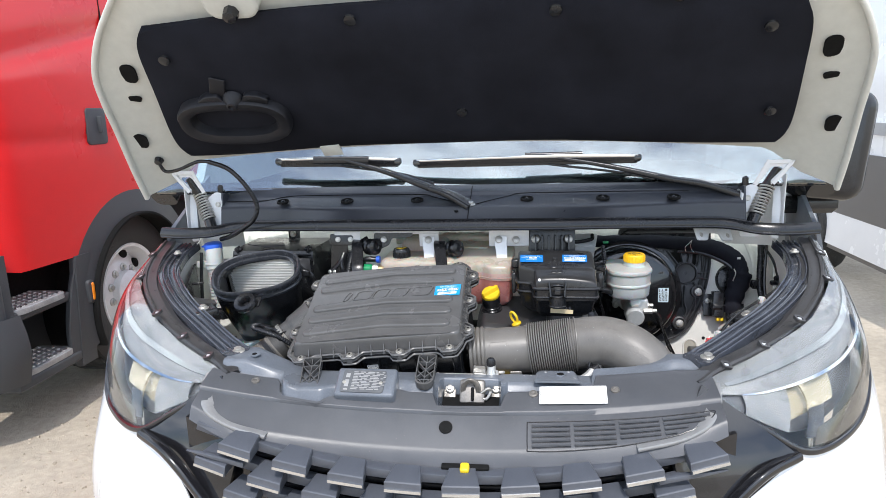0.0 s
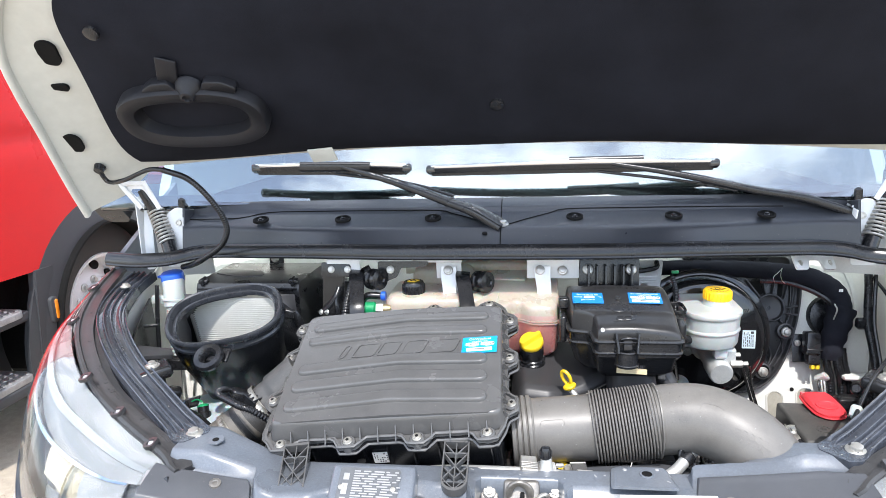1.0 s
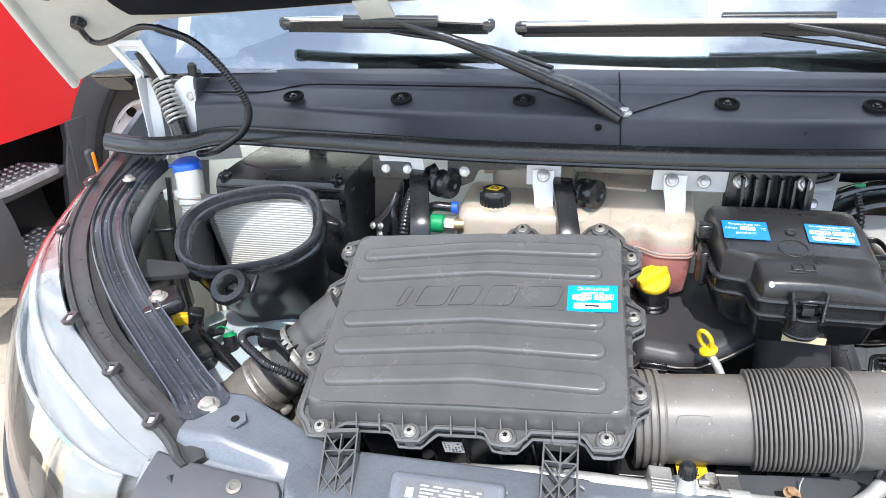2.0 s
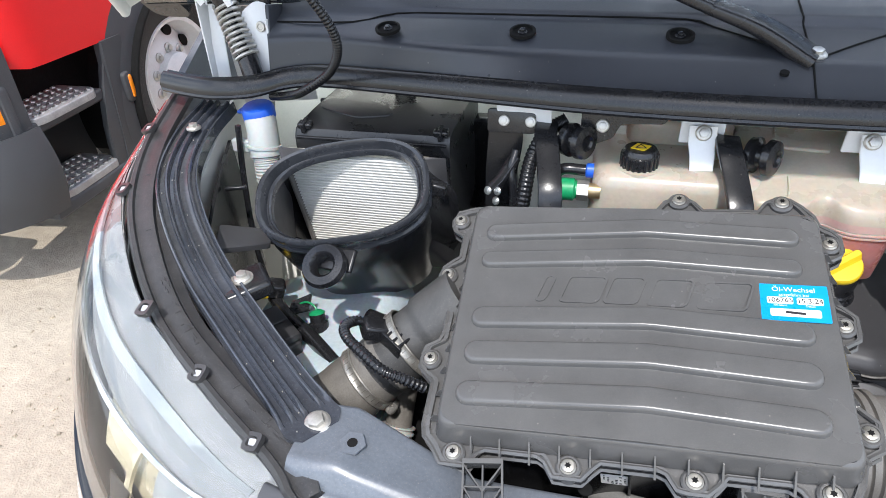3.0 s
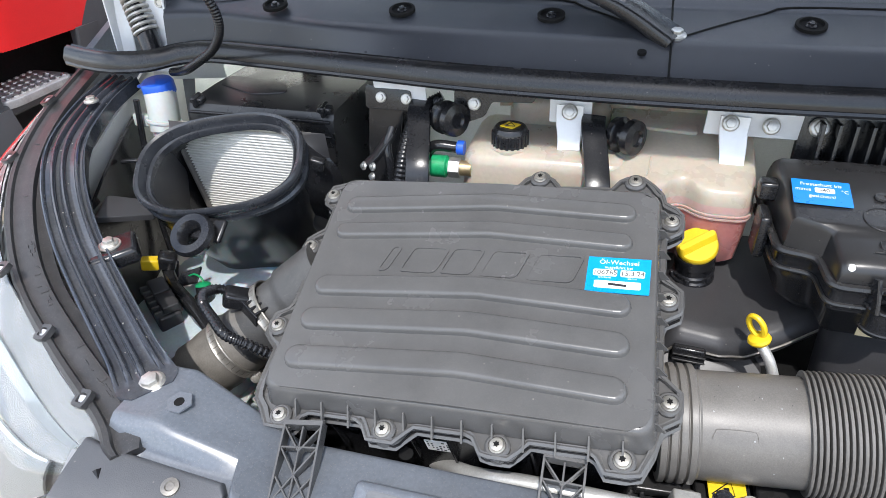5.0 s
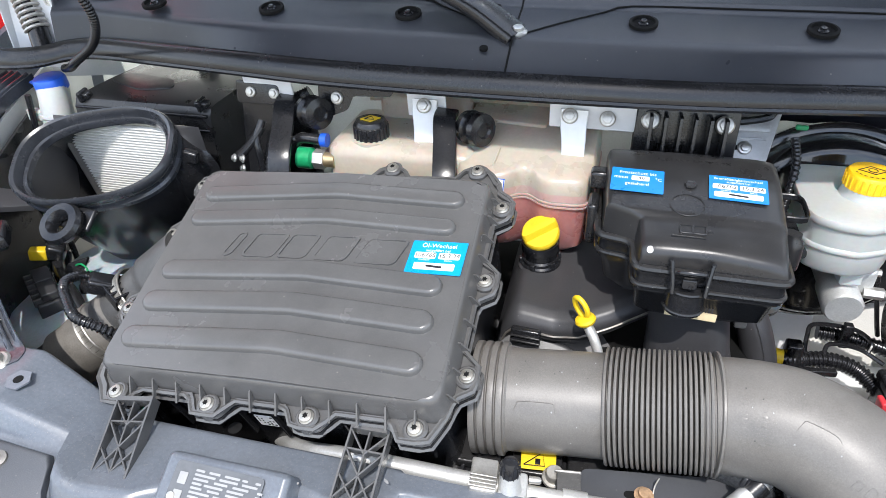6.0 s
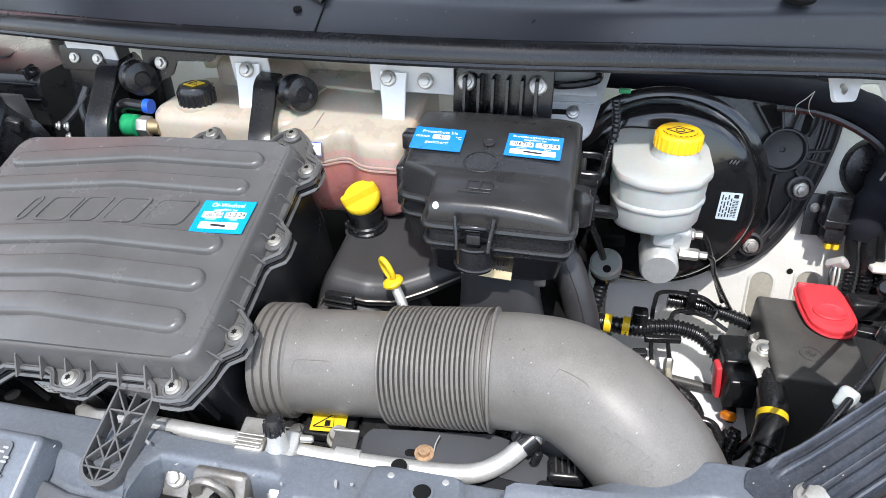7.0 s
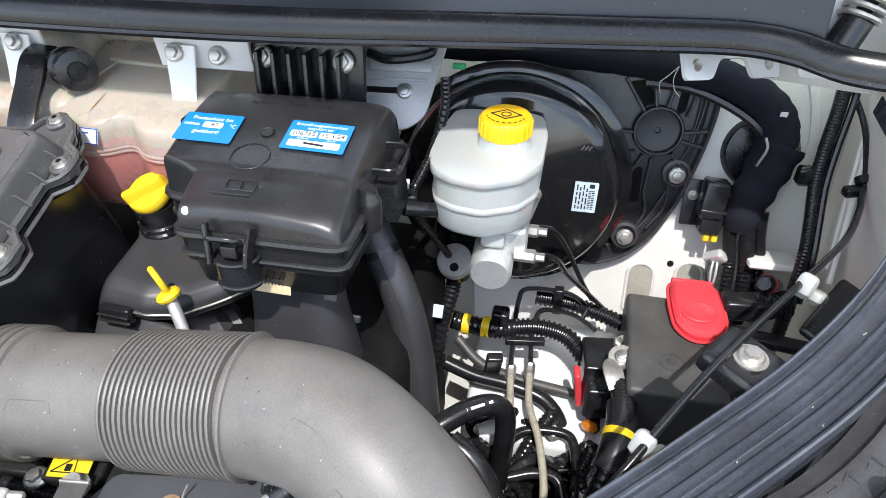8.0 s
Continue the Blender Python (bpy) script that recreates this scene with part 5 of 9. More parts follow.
for i in range(12):
    x = -0.2 + 0.027 * i
    part("gusset", loft([[(x - 0.001, -0.101, 0.004), (x + 0.001, -0.101, 0.004), (x + 0.001, -0.113, 0.004), (x - 0.001, -0.113, 0.004)], [(x - 0.0007, -0.0975, 0.019), (x + 0.0007, -0.0975, 0.019), (x + 0.0007, -0.099, 0.019), (x - 0.0007, -0.099, 0.019)]], None, AB), lid_plastic, lid, smooth=0)
for side, x, sg in ((0, 0.119, 1), (1, -0.236, -1)):
    for i in range(10):
        y = -0.08 + 0.026 * i
        part("gusset", loft([[(x, y - 0.001, 0.006), (x, y + 0.001, 0.006), (x + sg * 0.011, y + 0.001, 0.006), (x + sg * 0.011, y - 0.001, 0.006)], [(x, y - 0.0007, 0.019), (x, y + 0.0007, 0.019), (x + sg * 0.0035, y + 0.0007, 0.019), (x + sg * 0.0035, y - 0.0007, 0.019)]], None, AB), lid_plastic, lid, smooth=0)


def service_sticker(parent, m, w, h, material, lines, fields):
    """A service sticker: printed lines at (text, size, x, y) and white fields at (x, y, w, h, text)."""
    st = part("service_sticker", slab(rounded(w, h, 0.001, 2), 0, 0.0005, None, m), material, parent, "blue service sticker with white fields")
    for text, size, x, y in lines:
        writing(text, size, m @ pose(x, y, 0.0007), sticker_white, st, 0.0001)
    for x, y, fw, fh, text in fields:
        part("field", slab(rounded(fw, fh, 0.0015, 3), 0, 0.0002, None, m @ pose(x, y, 0.0006)), sticker_white, st)
        if text:
            writing(text, fh * 0.95, m @ pose(x, y, 0.001, 0, 0, 2), ink, st, 0.0001, "handwriting")
        else:
            part("handwriting", slab(rounded(fw * 0.4, fh * 0.3, 0.0005, 1), 0, 0.0001, None, m @ pose(x, y, 0.0009, 0, 0, -4)), ink, st)
    return st


service_sticker(lid, AB @ pose(0.083, 0.0572, lid_z(0.083) + 0.001, 0, 0, -1), 0.0575, 0.041, sticker_cyan,
    [("Öl-Wechsel", 0.0075, 0, 0.0145), ("ausgeführt bei", 0.0045, 0, 0.0085), ("km-Stand", 0.003, -0.012, -0.0035), ("Datum", 0.003, 0.013, -0.0035)],
    [(-0.012, 0.002, 0.022, 0.0078, "106765"), (0.013, 0.002, 0.022, 0.0078, "15.3.24"), (0, -0.0115, 0.042, 0.0085, "")])

# small code label on the front of the box
CL = facing(AB @ Vector((-0.0725, -0.0985, -0.044)), -Vector(AB.col[1][:3]), AB.col[2][:3])
code = part("code_label", slab(rounded(0.025, 0.022, 0.001, 2), 0, 0.0006, None, CL), sticker_white, airbox, "small white label with a printed code")
rl = random.Random(4)
for i in range(6):
    for j in range(5):
        if rl.random() < 0.72:
            part("print_bar", slab(rounded(rl.uniform(0.0012, 0.003), 0.0022, 0.0003, 1), 0.0005, 0.0008, None, CL @ pose(-0.0095 + 0.0038 * i, 0.0078 - 0.0039 * j, 0)), ink, code)
for k in range(9):
    part("body_rib", block((0.0025, 0.006, 0.05), AB @ pose(-0.215 + 0.039 * k, -0.099, -0.048), 0.0006), black_plastic, airbox, smooth=0)

# front feet of the box: open lattices that run down over the cross member
for top, low in (((-0.292, 1.402, 1.0405), (-0.2805, 1.333, 1.0125)), ((-0.055, 1.4135, 1.0465), (-0.0545, 1.353, 1.0225))):
    top, low = Vector(top), Vector(low)
    d = (top - low).normalized()
    ex = (Vector((1, 0, 0)) - d * d.x).normalized()
    f = axes((top + low) / 2, ex, ex.cross(d))
    L = (top - low).length / 2
    W = 0.0185
    foot_line = [(-W, L + 0.008)] + [(-W * math.cos(radians(12 * j)), -L + 0.006 - W * math.sin(radians(12 * j))) for j in range(16)] + [(W, L + 0.008)]
    foot = part("lattice_foot", loft([[(px * k, py * k, z) for px, py in foot_line] for k, z in ((1.0, -0.012), (1.0, 0.003), (0.9, 0.003), (0.9, -0.012))], None, f, (False, False)), lid_plastic, airbox, "black lattice foot")
    q = lambda a, b: (a * W * 0.94, -L - 0.009 + b * (2 * L + 0.016))
    for a, b in ((q(-1, 0.98), q(1, 0.98)), (q(-1, 0.95), q(0, 0.7)), (q(1, 0.95), q(0, 0.7)), (q(-1, 0.74), q(1, 0.74)), (q(-1, 0.74), q(1, 0.2)), (q(1, 0.74), q(-1, 0.2)), (q(0, 0.95), q(0, 0.02)), (q(-1, 0.46), q(0, 0.22)), (q(1, 0.46), q(0, 0.22)), (q(-0.95, 0.2), q(0, 0.0)), (q(0.95, 0.2), q(0, 0.0)), (q(-0.9, 0.14), q(0.9, 0.14))):
        part("lattice_bar", sweep([f @ Vector((*a, -0.0035)), f @ Vector((*b, -0.0035))], rounded(0.0017, 0.011, 0.0005, 1), steps=1, up=f.col[2][:3]), lid_plastic, foot, smooth=0)

# inlet elbow and its sensor
inlet = rig("inlet_duct", "grey plastic inlet duct with two worm clamps", "duct", (-0.45, 1.57, 0.95))
path = [(-0.345, 1.605, 1.07), (-0.375, 1.592, 1.046), (-0.4095, 1.574, 1.02), (-0.458, 1.5475, 0.9825), (-0.52, 1.515, 0.935), (-0.6, 1.475, 0.88)]
part("elbow", sweep(path, circle(0.0395, 32), steps=8, scale=lambda i, n: 1.1 if i < 12 else (1.0 if i < n * 0.56 else 0.9)), dusty_black, inlet)
tape_grey = surface("tape_grey", (0.15, 0.14, 0.125), 0.6, vary=0.2, scale=40, fine=500, bump=0.3)
part("elbow_tape", sweep([(-0.43, 1.563, 1.004), (-0.458, 1.5475, 0.9825), (-0.5, 1.525, 0.95)], circle(0.0402, 32), steps=6, scale=lambda i, n: 0.985 + 0.015 * math.sin(i * 1.7)), tape_grey, inlet, "weathered grey tape round the duct")
for (a, n_, r) in (((-0.4095, 1.574, 1.02), (-0.73, -0.4, -0.56), 0.0432), ((-0.458, 1.5475, 0.9825), (-0.73, -0.4, -0.56), 0.0402)):
    c = part("hose_clamp", lathe([(r, -0.006), (r + 0.0016, -0.006), (r + 0.0022, -0.005), (r + 0.0014, -0.004), (r + 0.0014, 0.004), (r + 0.0022, 0.005), (r + 0.0016, 0.006), (r, 0.006)], facing(a, n_), 40, cap=(False, False)), screw_steel, inlet, "zinc worm-drive clamp")
    for k in range(26):
        t = radians(-150 + 11 * k)
        part("clamp_slot", block((0.0008, 0.0009, 0.0065), facing(a, n_) @ pose((r + 0.0012) * math.cos(t), (r + 0.0012) * math.sin(t), 0, 0, 0, math.degrees(t)), 0.0002), lock_metal, c, smooth=0)
    part("clamp_screw", block((0.02, 0.011, 0.013), facing(a, n_) @ pose((r + 0.005) * math.cos(radians(-62)), (r + 0.005) * math.sin(radians(-62)), 0, 0, 0, 28), 0.002), zinc, c)
    bolt(c, facing(a, n_) @ Vector(((r + 0.006) * math.cos(radians(-48)), (r + 0.006) * math.sin(radians(-48)), 0)), (0.5, -0.6, 0.4), 0.0055, zinc)
sensor = part("air_sensor", block((0.034, 0.026, 0.02), pose(-0.444, 1.556, 1.05, 0, 25, 30), 0.004), black_plastic, inlet, "black sensor plug")
part("sensor_neck", lathe([(0.013, -0.02), (0.013, 0.004), (0.009, 0.006), (0, 0.006)], facing((-0.435, 1.562, 1.046), (-0.2, -0.3, 0.93)), 18), black_plastic, sensor)
for k in range(3):
    part("sensor_grid", block((0.003, 0.03, 0.018), pose(-0.424 + 0.009 * k, 1.556 - 0.004 * k, 1.047 - 0.002 * k, 0, 20, -28), 0.001), black_plastic, sensor)
for dy in (-0.014, 0.014):
    part("sensor_grid", block((0.03, 0.003, 0.018), pose(-0.416 + dy * 0.46, 1.552 + dy * 0.88, 1.045, 0, 20, -28), 0.001), black_plastic, sensor)
part("sensor_cable", tube([(-0.452, 1.56, 1.056), (-0.468, 1.553, 1.062), (-0.473, 1.536, 1.066), (-0.4626, 1.519, 1.066), (-0.436, 1.496, 1.069), (-0.41, 1.476, 1.07), (-0.389, 1.476, 1.062), (-0.37, 1.4856, 1.044)], 0.0062, 12, ribs=0.0014, pitch=0.005), rubber, sensor, "corrugated cable sleeve")
part("drain_hose", tube([(-0.412, 1.572, 0.99), (-0.42, 1.568, 0.955), (-0.425, 1.563, 0.929), (-0.427, 1.55, 0.905)], 0.0165, 18), tape_grey, inlet, "rubber hose with printed marks")
part("drain_sleeve", tube([(-0.426, 1.5486, 0.906), (-0.4275, 1.5386, 0.894), (-0.43, 1.525, 0.875)], 0.021, 18, ribs=0.0025, pitch=0.009), white_plastic, inlet, "white ribbed sleeve")

# ---- intake hose from the box to the right ----
hose = rig("intake_hose", "grey plastic intake hose with a corrugated section", "hose", (0.25, 1.5, 0.95))
R = 0.0532
HL, HM, HR = Vector((0.022, 1.5098, 1.0195)), Vector((0.153, 1.517, 1.0288)), Vector((0.245, 1.5142, 1.0436))
part("collar", lathe([(R * 0.9, 0)] + [(R * k, 0.0006 + 0.0085 * j + dz) for j in range(4) for k, dz in ((1.0, 0), (1.045, 0.0008), (1.05, 0.003), (1.045, 0.0062), (0.985, 0.0072), (0.985, 0.0078))] + [(R * 0.95, 0.036)], facing(HL, HM - HL), 44, cap=(False, False)), hose_plastic, hose)
part("straight_tube", sweep([HL + (HM - HL) * 0.1, HL.lerp(HM, 0.5), HM], circle(R * 0.95, 44), steps=6), hose_plastic, hose)


def bellow(i, n):
    return (1.053, 1.06, 1.05, 0.905)[i % 4]


part("bellows", sweep([HM - Vector((0.003, 0, 0)), HM.lerp(HR, 0.5), HR], circle(R, 44), steps=42, scale=bellow), hose_plastic, hose, "corrugated section")
BEND_AXIS = [HR - Vector((0.005, 0, 0.0007)), (0.2775, 1.5085, 1.0505), (0.3138, 1.4995, 1.0526), (0.3562, 1.4765, 1.0415), (0.3936, 1.4535, 1.008), (0.414, 1.4335, 0.957), (0.4307, 1.414, 0.8984)]
part("bend", sweep(BEND_AXIS, circle(R * 0.99, 44), steps=8), hose_plastic, hose)
BEND = curve_points(BEND_AXIS, 8)
part("end_bead", sweep([Vector(p) for p in BEND[41:45]], circle(R * 1.03, 40), steps=1), hose_plastic, hose)
part("end_bead", lathe([(R * 0.97, -0.003), (R * 1.075, -0.001), (R * 1.075, 0.001), (R * 0.97, 0.003)], facing(HR, (1, 0.02, 0.06)), 44, cap=(False, False)), hose_plastic, hose)


def on_hose(u, deg, line=BEND, r=0.99):
    """A pose on the hose wall: u along its line, deg up from the level front."""
    i = min(len(line) - 2, max(0, int(u)))
    p = line[i].lerp(line[i + 1], u - i)
    t = (line[i + 1] - line[i]).normalized()
    w = Vector((0, -math.cos(radians(deg)), math.sin(radians(deg))))
    w = (w - t * w.dot(t)).normalized()
    return axes(p + w * (R * r - 0.0002), t, w)


STRAIGHT = [HL.lerp(HM, k / 10) for k in range(11)]
part("moulded_line", sweep([on_hose(u, d, STRAIGHT, 0.953).translation for u, d in ((3.3, 33), (3.5, 40), (3.8, 43), (5.8, 43), (6.1, 40), (6.2, 33))], circle(0.0004, 5), steps=4), hose_plastic, hose)
part("moulded_line", sweep([on_hose(u, d).translation for u, d in ((14.5, 40), (15, 48), (15.6, 51), (19, 50), (20, 46), (20.3, 38))], circle(0.0004, 5), steps=4), hose_plastic, hose)
for k in range(11):
    for u in (6.5, 9.5):
        if (k * 7 + int(u)) % 5:
            part("moulded_mark", block((0.0042, 0.0008 + 0.0014 * ((k + int(u)) % 2), 0.0003), on_hose(u, 22 + 4.2 * k), 0.0002), hose_plastic, hose)
for k in range(5):
    f = on_hose(23.2 + 1.15 * k, 20 + 3.2 * k)
    part("moulded_mark", loft([[(*p, -0.003) for p in rounded(0.007, 0.0095, 0.002, 2)], [(*p, 0.0004) for p in rounded(0.007, 0.0095, 0.002, 2)], [(*p, 0.0004) for p in rounded(0.0045, 0.007, 0.0015, 2)], [(*p, -0.002) for p in rounded(0.0045, 0.007, 0.0015, 2)]], None, f), hose_plastic, hose)
f = on_hose(28.8, 20)
part("moulded_mark", lathe([(0.0058, -0.002), (0.0058, 0.0004), (0.0042, 0.0004), (0.0042, -0.002)], f, 18, cap=(False, False)), hose_plastic, hose)
for k in range(4):
    part("moulded_mark", block((0.0035, 0.005, 0.0007), on_hose(24.6 + 1.0 * k, 9 + 2.6 * k), 0.0002), hose_plastic, hose)
rh = random.Random(8)
for k in range(26):
    part("scuff", slab([(rh.uniform(0.0003, 0.0008) * math.cos(radians(60 * j)), rh.uniform(0.0003, 0.0011) * math.sin(radians(60 * j))) for j in range(6)], 0.0001, 0.0004, None, on_hose(rh.uniform(2, 34), rh.uniform(10, 110)) if k % 2 else on_hose(rh.uniform(2.6, 9.4), rh.uniform(-10, 110), STRAIGHT, 0.953)), (print_grey, dusty_black)[k % 3 == 0], hose)

# ---- cabin filter housing with its open oval mouth ----
FH = axes((-0.5195, 1.6796, 1.1589), (0.961, 0.2536, 0.1108), (0.0275, -0.486, 0.8736))
housing = rig("cabin_filter_housing", "black cabin air filter housing with an open oval mouth", "engine part", (-0.5, 1.75, 0.95))
o1 = oval(0.108, 0.0725, 56, 2.6)
def ringz(k, z, ky=None):
    return [(x * k, y * (ky or k), z) for x, y in o1]
part("mouth_seal", loft([ringz(0.965, -0.03), ringz(1.0, -0.028), ringz(1.005, -0.022), ringz(0.975, -0.019), ringz(0.975, -0.014), ringz(1.0, -0.011), ringz(1.012, -0.005), ringz(1.005, 0.001), ringz(0.975, 0.004), ringz(0.94, 0.002), ringz(0.915, -0.006), ringz(0.905, -0.011), ringz(0.89, -0.012), ringz(0.875, -0.009), ringz(0.855, -0.011), ringz(0.85, -0.02)], None, FH, (False, False)), mouth_rubber, housing, "black rubber mouth seal")
def bowl(k, z, front, back):
    return [(x * k, y * (back if y > 0 else front), z) for x, y in o1]


part("mouth_wall", loft([ringz(0.975, -0.02), bowl(1.0, -0.05, 0.99, 1.35), bowl(0.96, -0.1, 0.93, 1.9), bowl(0.8, -0.2, 0.75, 2.0)], None, FH, (False, True)), black_plastic, housing)
# duct that turns from the oval mouth to the upright filter
def duct_ring(k, grow=0.0):
    ring = []
    for x, y in o1:
        p = FH @ Vector((x * (0.87 + 8 * grow), y * (0.87 + 8 * grow), -0.02))
        q = Vector((-0.52 + (0.115 + grow) * max(-1.0, min(1.0, x / (0.105 if grow else 0.075))), 0, 1.08 + 0.095 * max(-1.0, min(1.0, y / (0.072 if grow else 0.052)))))
        q.y = 1.757 + (1.138 - q.z) * 0.154
        ring.append(p.lerp(q, k))
    return ring


part("mouth_liner", loft([duct_ring(k / 5) for k in range(6)], None, None, (False, False)), satin_black, housing)
part("duct_shell", loft([duct_ring(k / 5, 0.012) for k in range(6)], None, None, (False, False)), black_plastic, housing)
def case_side(x, k):
    return [(x, 1.79 + 0.01 * k, 0.98), (x, 1.785, 1.16), (x, 1.786, 1.176), (x, 1.792, 1.186), (x, 1.805, 1.188), (x, 1.86, 1.189), (x, 1.965, 1.187), (x, 1.978, 1.182), (x, 1.985, 0.98)]


box = part("filter_case", loft([case_side(-0.624, 1), case_side(-0.626, 0), case_side(-0.41, 0), case_side(-0.408, 1)]), fuse_plastic, housing, "black filter case behind the mouth")
part("case_flank", block((0.07, 0.03, 0.16), pose(-0.378, 1.965, 1.068), 0.006), black_plastic, box)
part("case_seam", sweep([(-0.622, 1.784, 1.176), (-0.412, 1.784, 1.176)], rounded(0.005, 0.004, 0.001, 1), steps=1), black_plastic, box)
part("case_seam", sweep([(-0.62, 1.784, 1.155), (-0.412, 1.784, 1.155)], rounded(0.003, 0.003, 0.001, 1), steps=1), black_plastic, box)
part("case_swell", slab(smooth_outline([(-0.62, 1.86), (-0.55, 1.83), (-0.5, 1.845), (-0.52, 1.88), (-0.62, 1.9)], 0.015, 4), 1.184, 1.1905, None, None, 0.0012), trim_plastic, box)
for x, y, z in ((-0.612, 1.794, 1.19), (-0.42, 1.792, 1.191)):
    part("lid_clip", block((0.02, 0.014, 0.01), pose(x, y, z, 10, 0, 0), 0.003), black_plastic, box)
    part("lid_clip", block((0.006, 0.02, 0.016), pose(x, y - 0.002, z, 10, 0, 0), 0.002), black_plastic, box)
for x, y, z in ((-0.658, 1.975, 1.141), (-0.522, 1.962, 1.199)):
    part("case_ear", block((0.034, 0.008, 0.036), pose(x, y + 0.01, z - 0.004), 0.004), black_plastic, box)
    bolt(box, (x, y, z), (0, -0.9, 0.4), 0.0075)
part("grommet", lathe([(0.013, 0.0), (0.026, -0.002), (0.028, 0.005), (0.025, 0.011), (0.016, 0.012), (0.012, 0.007), (0.011, -0.004)], facing((-0.515, 1.597, 1.1), (-0.05, -0.6, 0.8)), 28, cap=(False, False)), rubber, housing, "rubber grommet")
part("grommet_arm", block((0.05, 0.03, 0.008), facing((-0.51, 1.615, 1.1), (-0.05, -0.6, 0.8)), 0.003), black_plastic, housing)
part("ear", block((0.02, 0.012, 0.018), pose(-0.41, 1.728, 1.143, 10, 15, 10), 0.003), black_plastic, housing)
# upright filter element with level pleats
def on_filter(x, z, out=0.0):
    return Vector((x + (1.138 - z) * 0.09, 1.76 + (1.138 - z) * 0.154 - out, z))


filt = part("filter_frame", sweep([on_filter(-0.627, 1.165, 0.004), on_filter(-0.627, 0.995, 0.004)], rounded(0.004, 0.014, 0.001, 1), steps=1, up=(0, 1, 0)), hose_plastic, housing, "frame of the cream filter element")
for i in range(37):
    z = 1.163 - 0.0045 * i
    part("pleat", loft([[on_filter(x, z + 0.0019, -0.004), on_filter(x, z + 0.0004, 0.004), on_filter(x, z - 0.0004, 0.004), on_filter(x, z - 0.0019, -0.004)] for x in (-0.625, -0.425)]), filter_paper, filt, smooth=0)
# Darker backing sheet paints the shade in the valleys between pleats.
part("filter_bed", sheet(lambda u, v: on_filter(-0.627 + 0.2 * u, 0.99 + 0.18 * v, -0.005), 4, 4, 0.002), drab_shade_grit, filt)

# ---- washer filler ----
washer = rig("washer_filler", "translucent washer filler neck with a blue cap", "filler", (-0.69, 1.82, 0.95))
part("neck", tube([(-0.699, 1.828, 1.185), (-0.696, 1.822, 1.165), (-0.692, 1.812, 1.13)], 0.0225, 24), white_plastic, washer)
part("bellows_neck", tube([(-0.692, 1.812, 1.132), (-0.689, 1.805, 1.1), (-0.685, 1.8, 1.03)], 0.0195, 24, ribs=0.0016, pitch=0.006), white_plastic, washer, "ribbed neck")
part("neck_ring", lathe([(0.0225, -0.003), (0.0255, -0.002), (0.0255, 0.002), (0.0225, 0.003)], facing((-0.694, 1.816, 1.143), (0.05, 0.25, 1)), 24), white_plastic, washer)
part("outer_pipe", tube([(-0.676, 1.79, 1.12), (-0.668, 1.785, 1.06), (-0.668, 1.78, 1.0)], 0.004, 8), rubber, washer)
part("cap", lathe([(0.0, -0.008), (0.0235, -0.008), (0.0235, 0.006), (0.021, 0.01), (0.012, 0.012), (0.0, 0.0125)], facing((-0.7, 1.829, 1.19), (0, -0.12, 1)), 24), blue_cap, washer, "blue plastic cap")
part("cap_tab", block((0.014, 0.016, 0.005), pose(-0.722, 1.826, 1.192), 0.002), blue_cap, washer)
part("neck_clip", block((0.03, 0.012, 0.02), pose(-0.725, 1.81, 1.145), 0.003), white_plastic, washer)
reservoir = rig("washer_tank", "pale translucent washer fluid tank deep in the bay", "tank", (-0.56, 1.62, 0.8))
part("tank_shell", block((0.24, 0.3, 0.2), pose(-0.57, 1.66, 0.86, 0, -12, 0), 0.05), surface("washer_shell", (0.5, 0.58, 0.62), 0.35, vary=0.12, scale=8, sub=0.4), reservoir)
part("tank_seam", block((0.244, 0.304, 0.004), pose(-0.57, 1.66, 0.88, 0, -12, 0), 0.001), white_plastic, reservoir)
part("tank_rib", sweep([(-0.655, 1.6, 0.925), (-0.56, 1.6, 0.948), (-0.5, 1.6, 0.96)], rounded(0.006, 0.006, 0.002, 2), steps=2), white_plastic, reservoir)
part("tank_collar", lathe([(0.03, -0.02), (0.031, 0.0), (0.027, 0.004), (0.02, 0.005)], facing((-0.685, 1.8, 1.02), (0.03, 0.1, 1)), 24), rubber, reservoir, "black rubber collar")

# ---- coolant tank ----
tank = rig("coolant_tank", "cream translucent coolant expansion tank with a pink fluid level", "tank", (-0.05, 1.8, 1.06))
part("small_chamber", slab(rounded(0.2, 0.14, 0.024, 5, -0.125, 1.81), 1.08, 1.173, None, None, 0.018), tank_plastic, tank)
part("back_hump", slab(rounded(0.13, 0.07, 0.02, 5, -0.12, 1.875), 1.15, 1.21, None, None, 0.016), tank_plastic, tank)


def two_bulges(g, z):
    """Outline of the large chamber: two rounded lobes in front with a notch between."""
    pts = smooth_outline([(-0.058, 1.895), (-0.058, 1.755), (-0.05, 1.724), (0.006, 1.72), (0.032, 1.744), (0.056, 1.72), (0.106, 1.722), (0.114, 1.755), (0.116, 1.895)], 0.024, 5)
    return [(0.03 + (x - 0.03) * g, 1.81 + (y - 1.81) * g, z) for x, y in pts]


def sloped(g, z, w):
    """A ring of the upper shell, which climbs towards the back."""
    return [(x, y, zz + w * 0.27 * (y - 1.725)) for x, y, zz in two_bulges(g, z)]


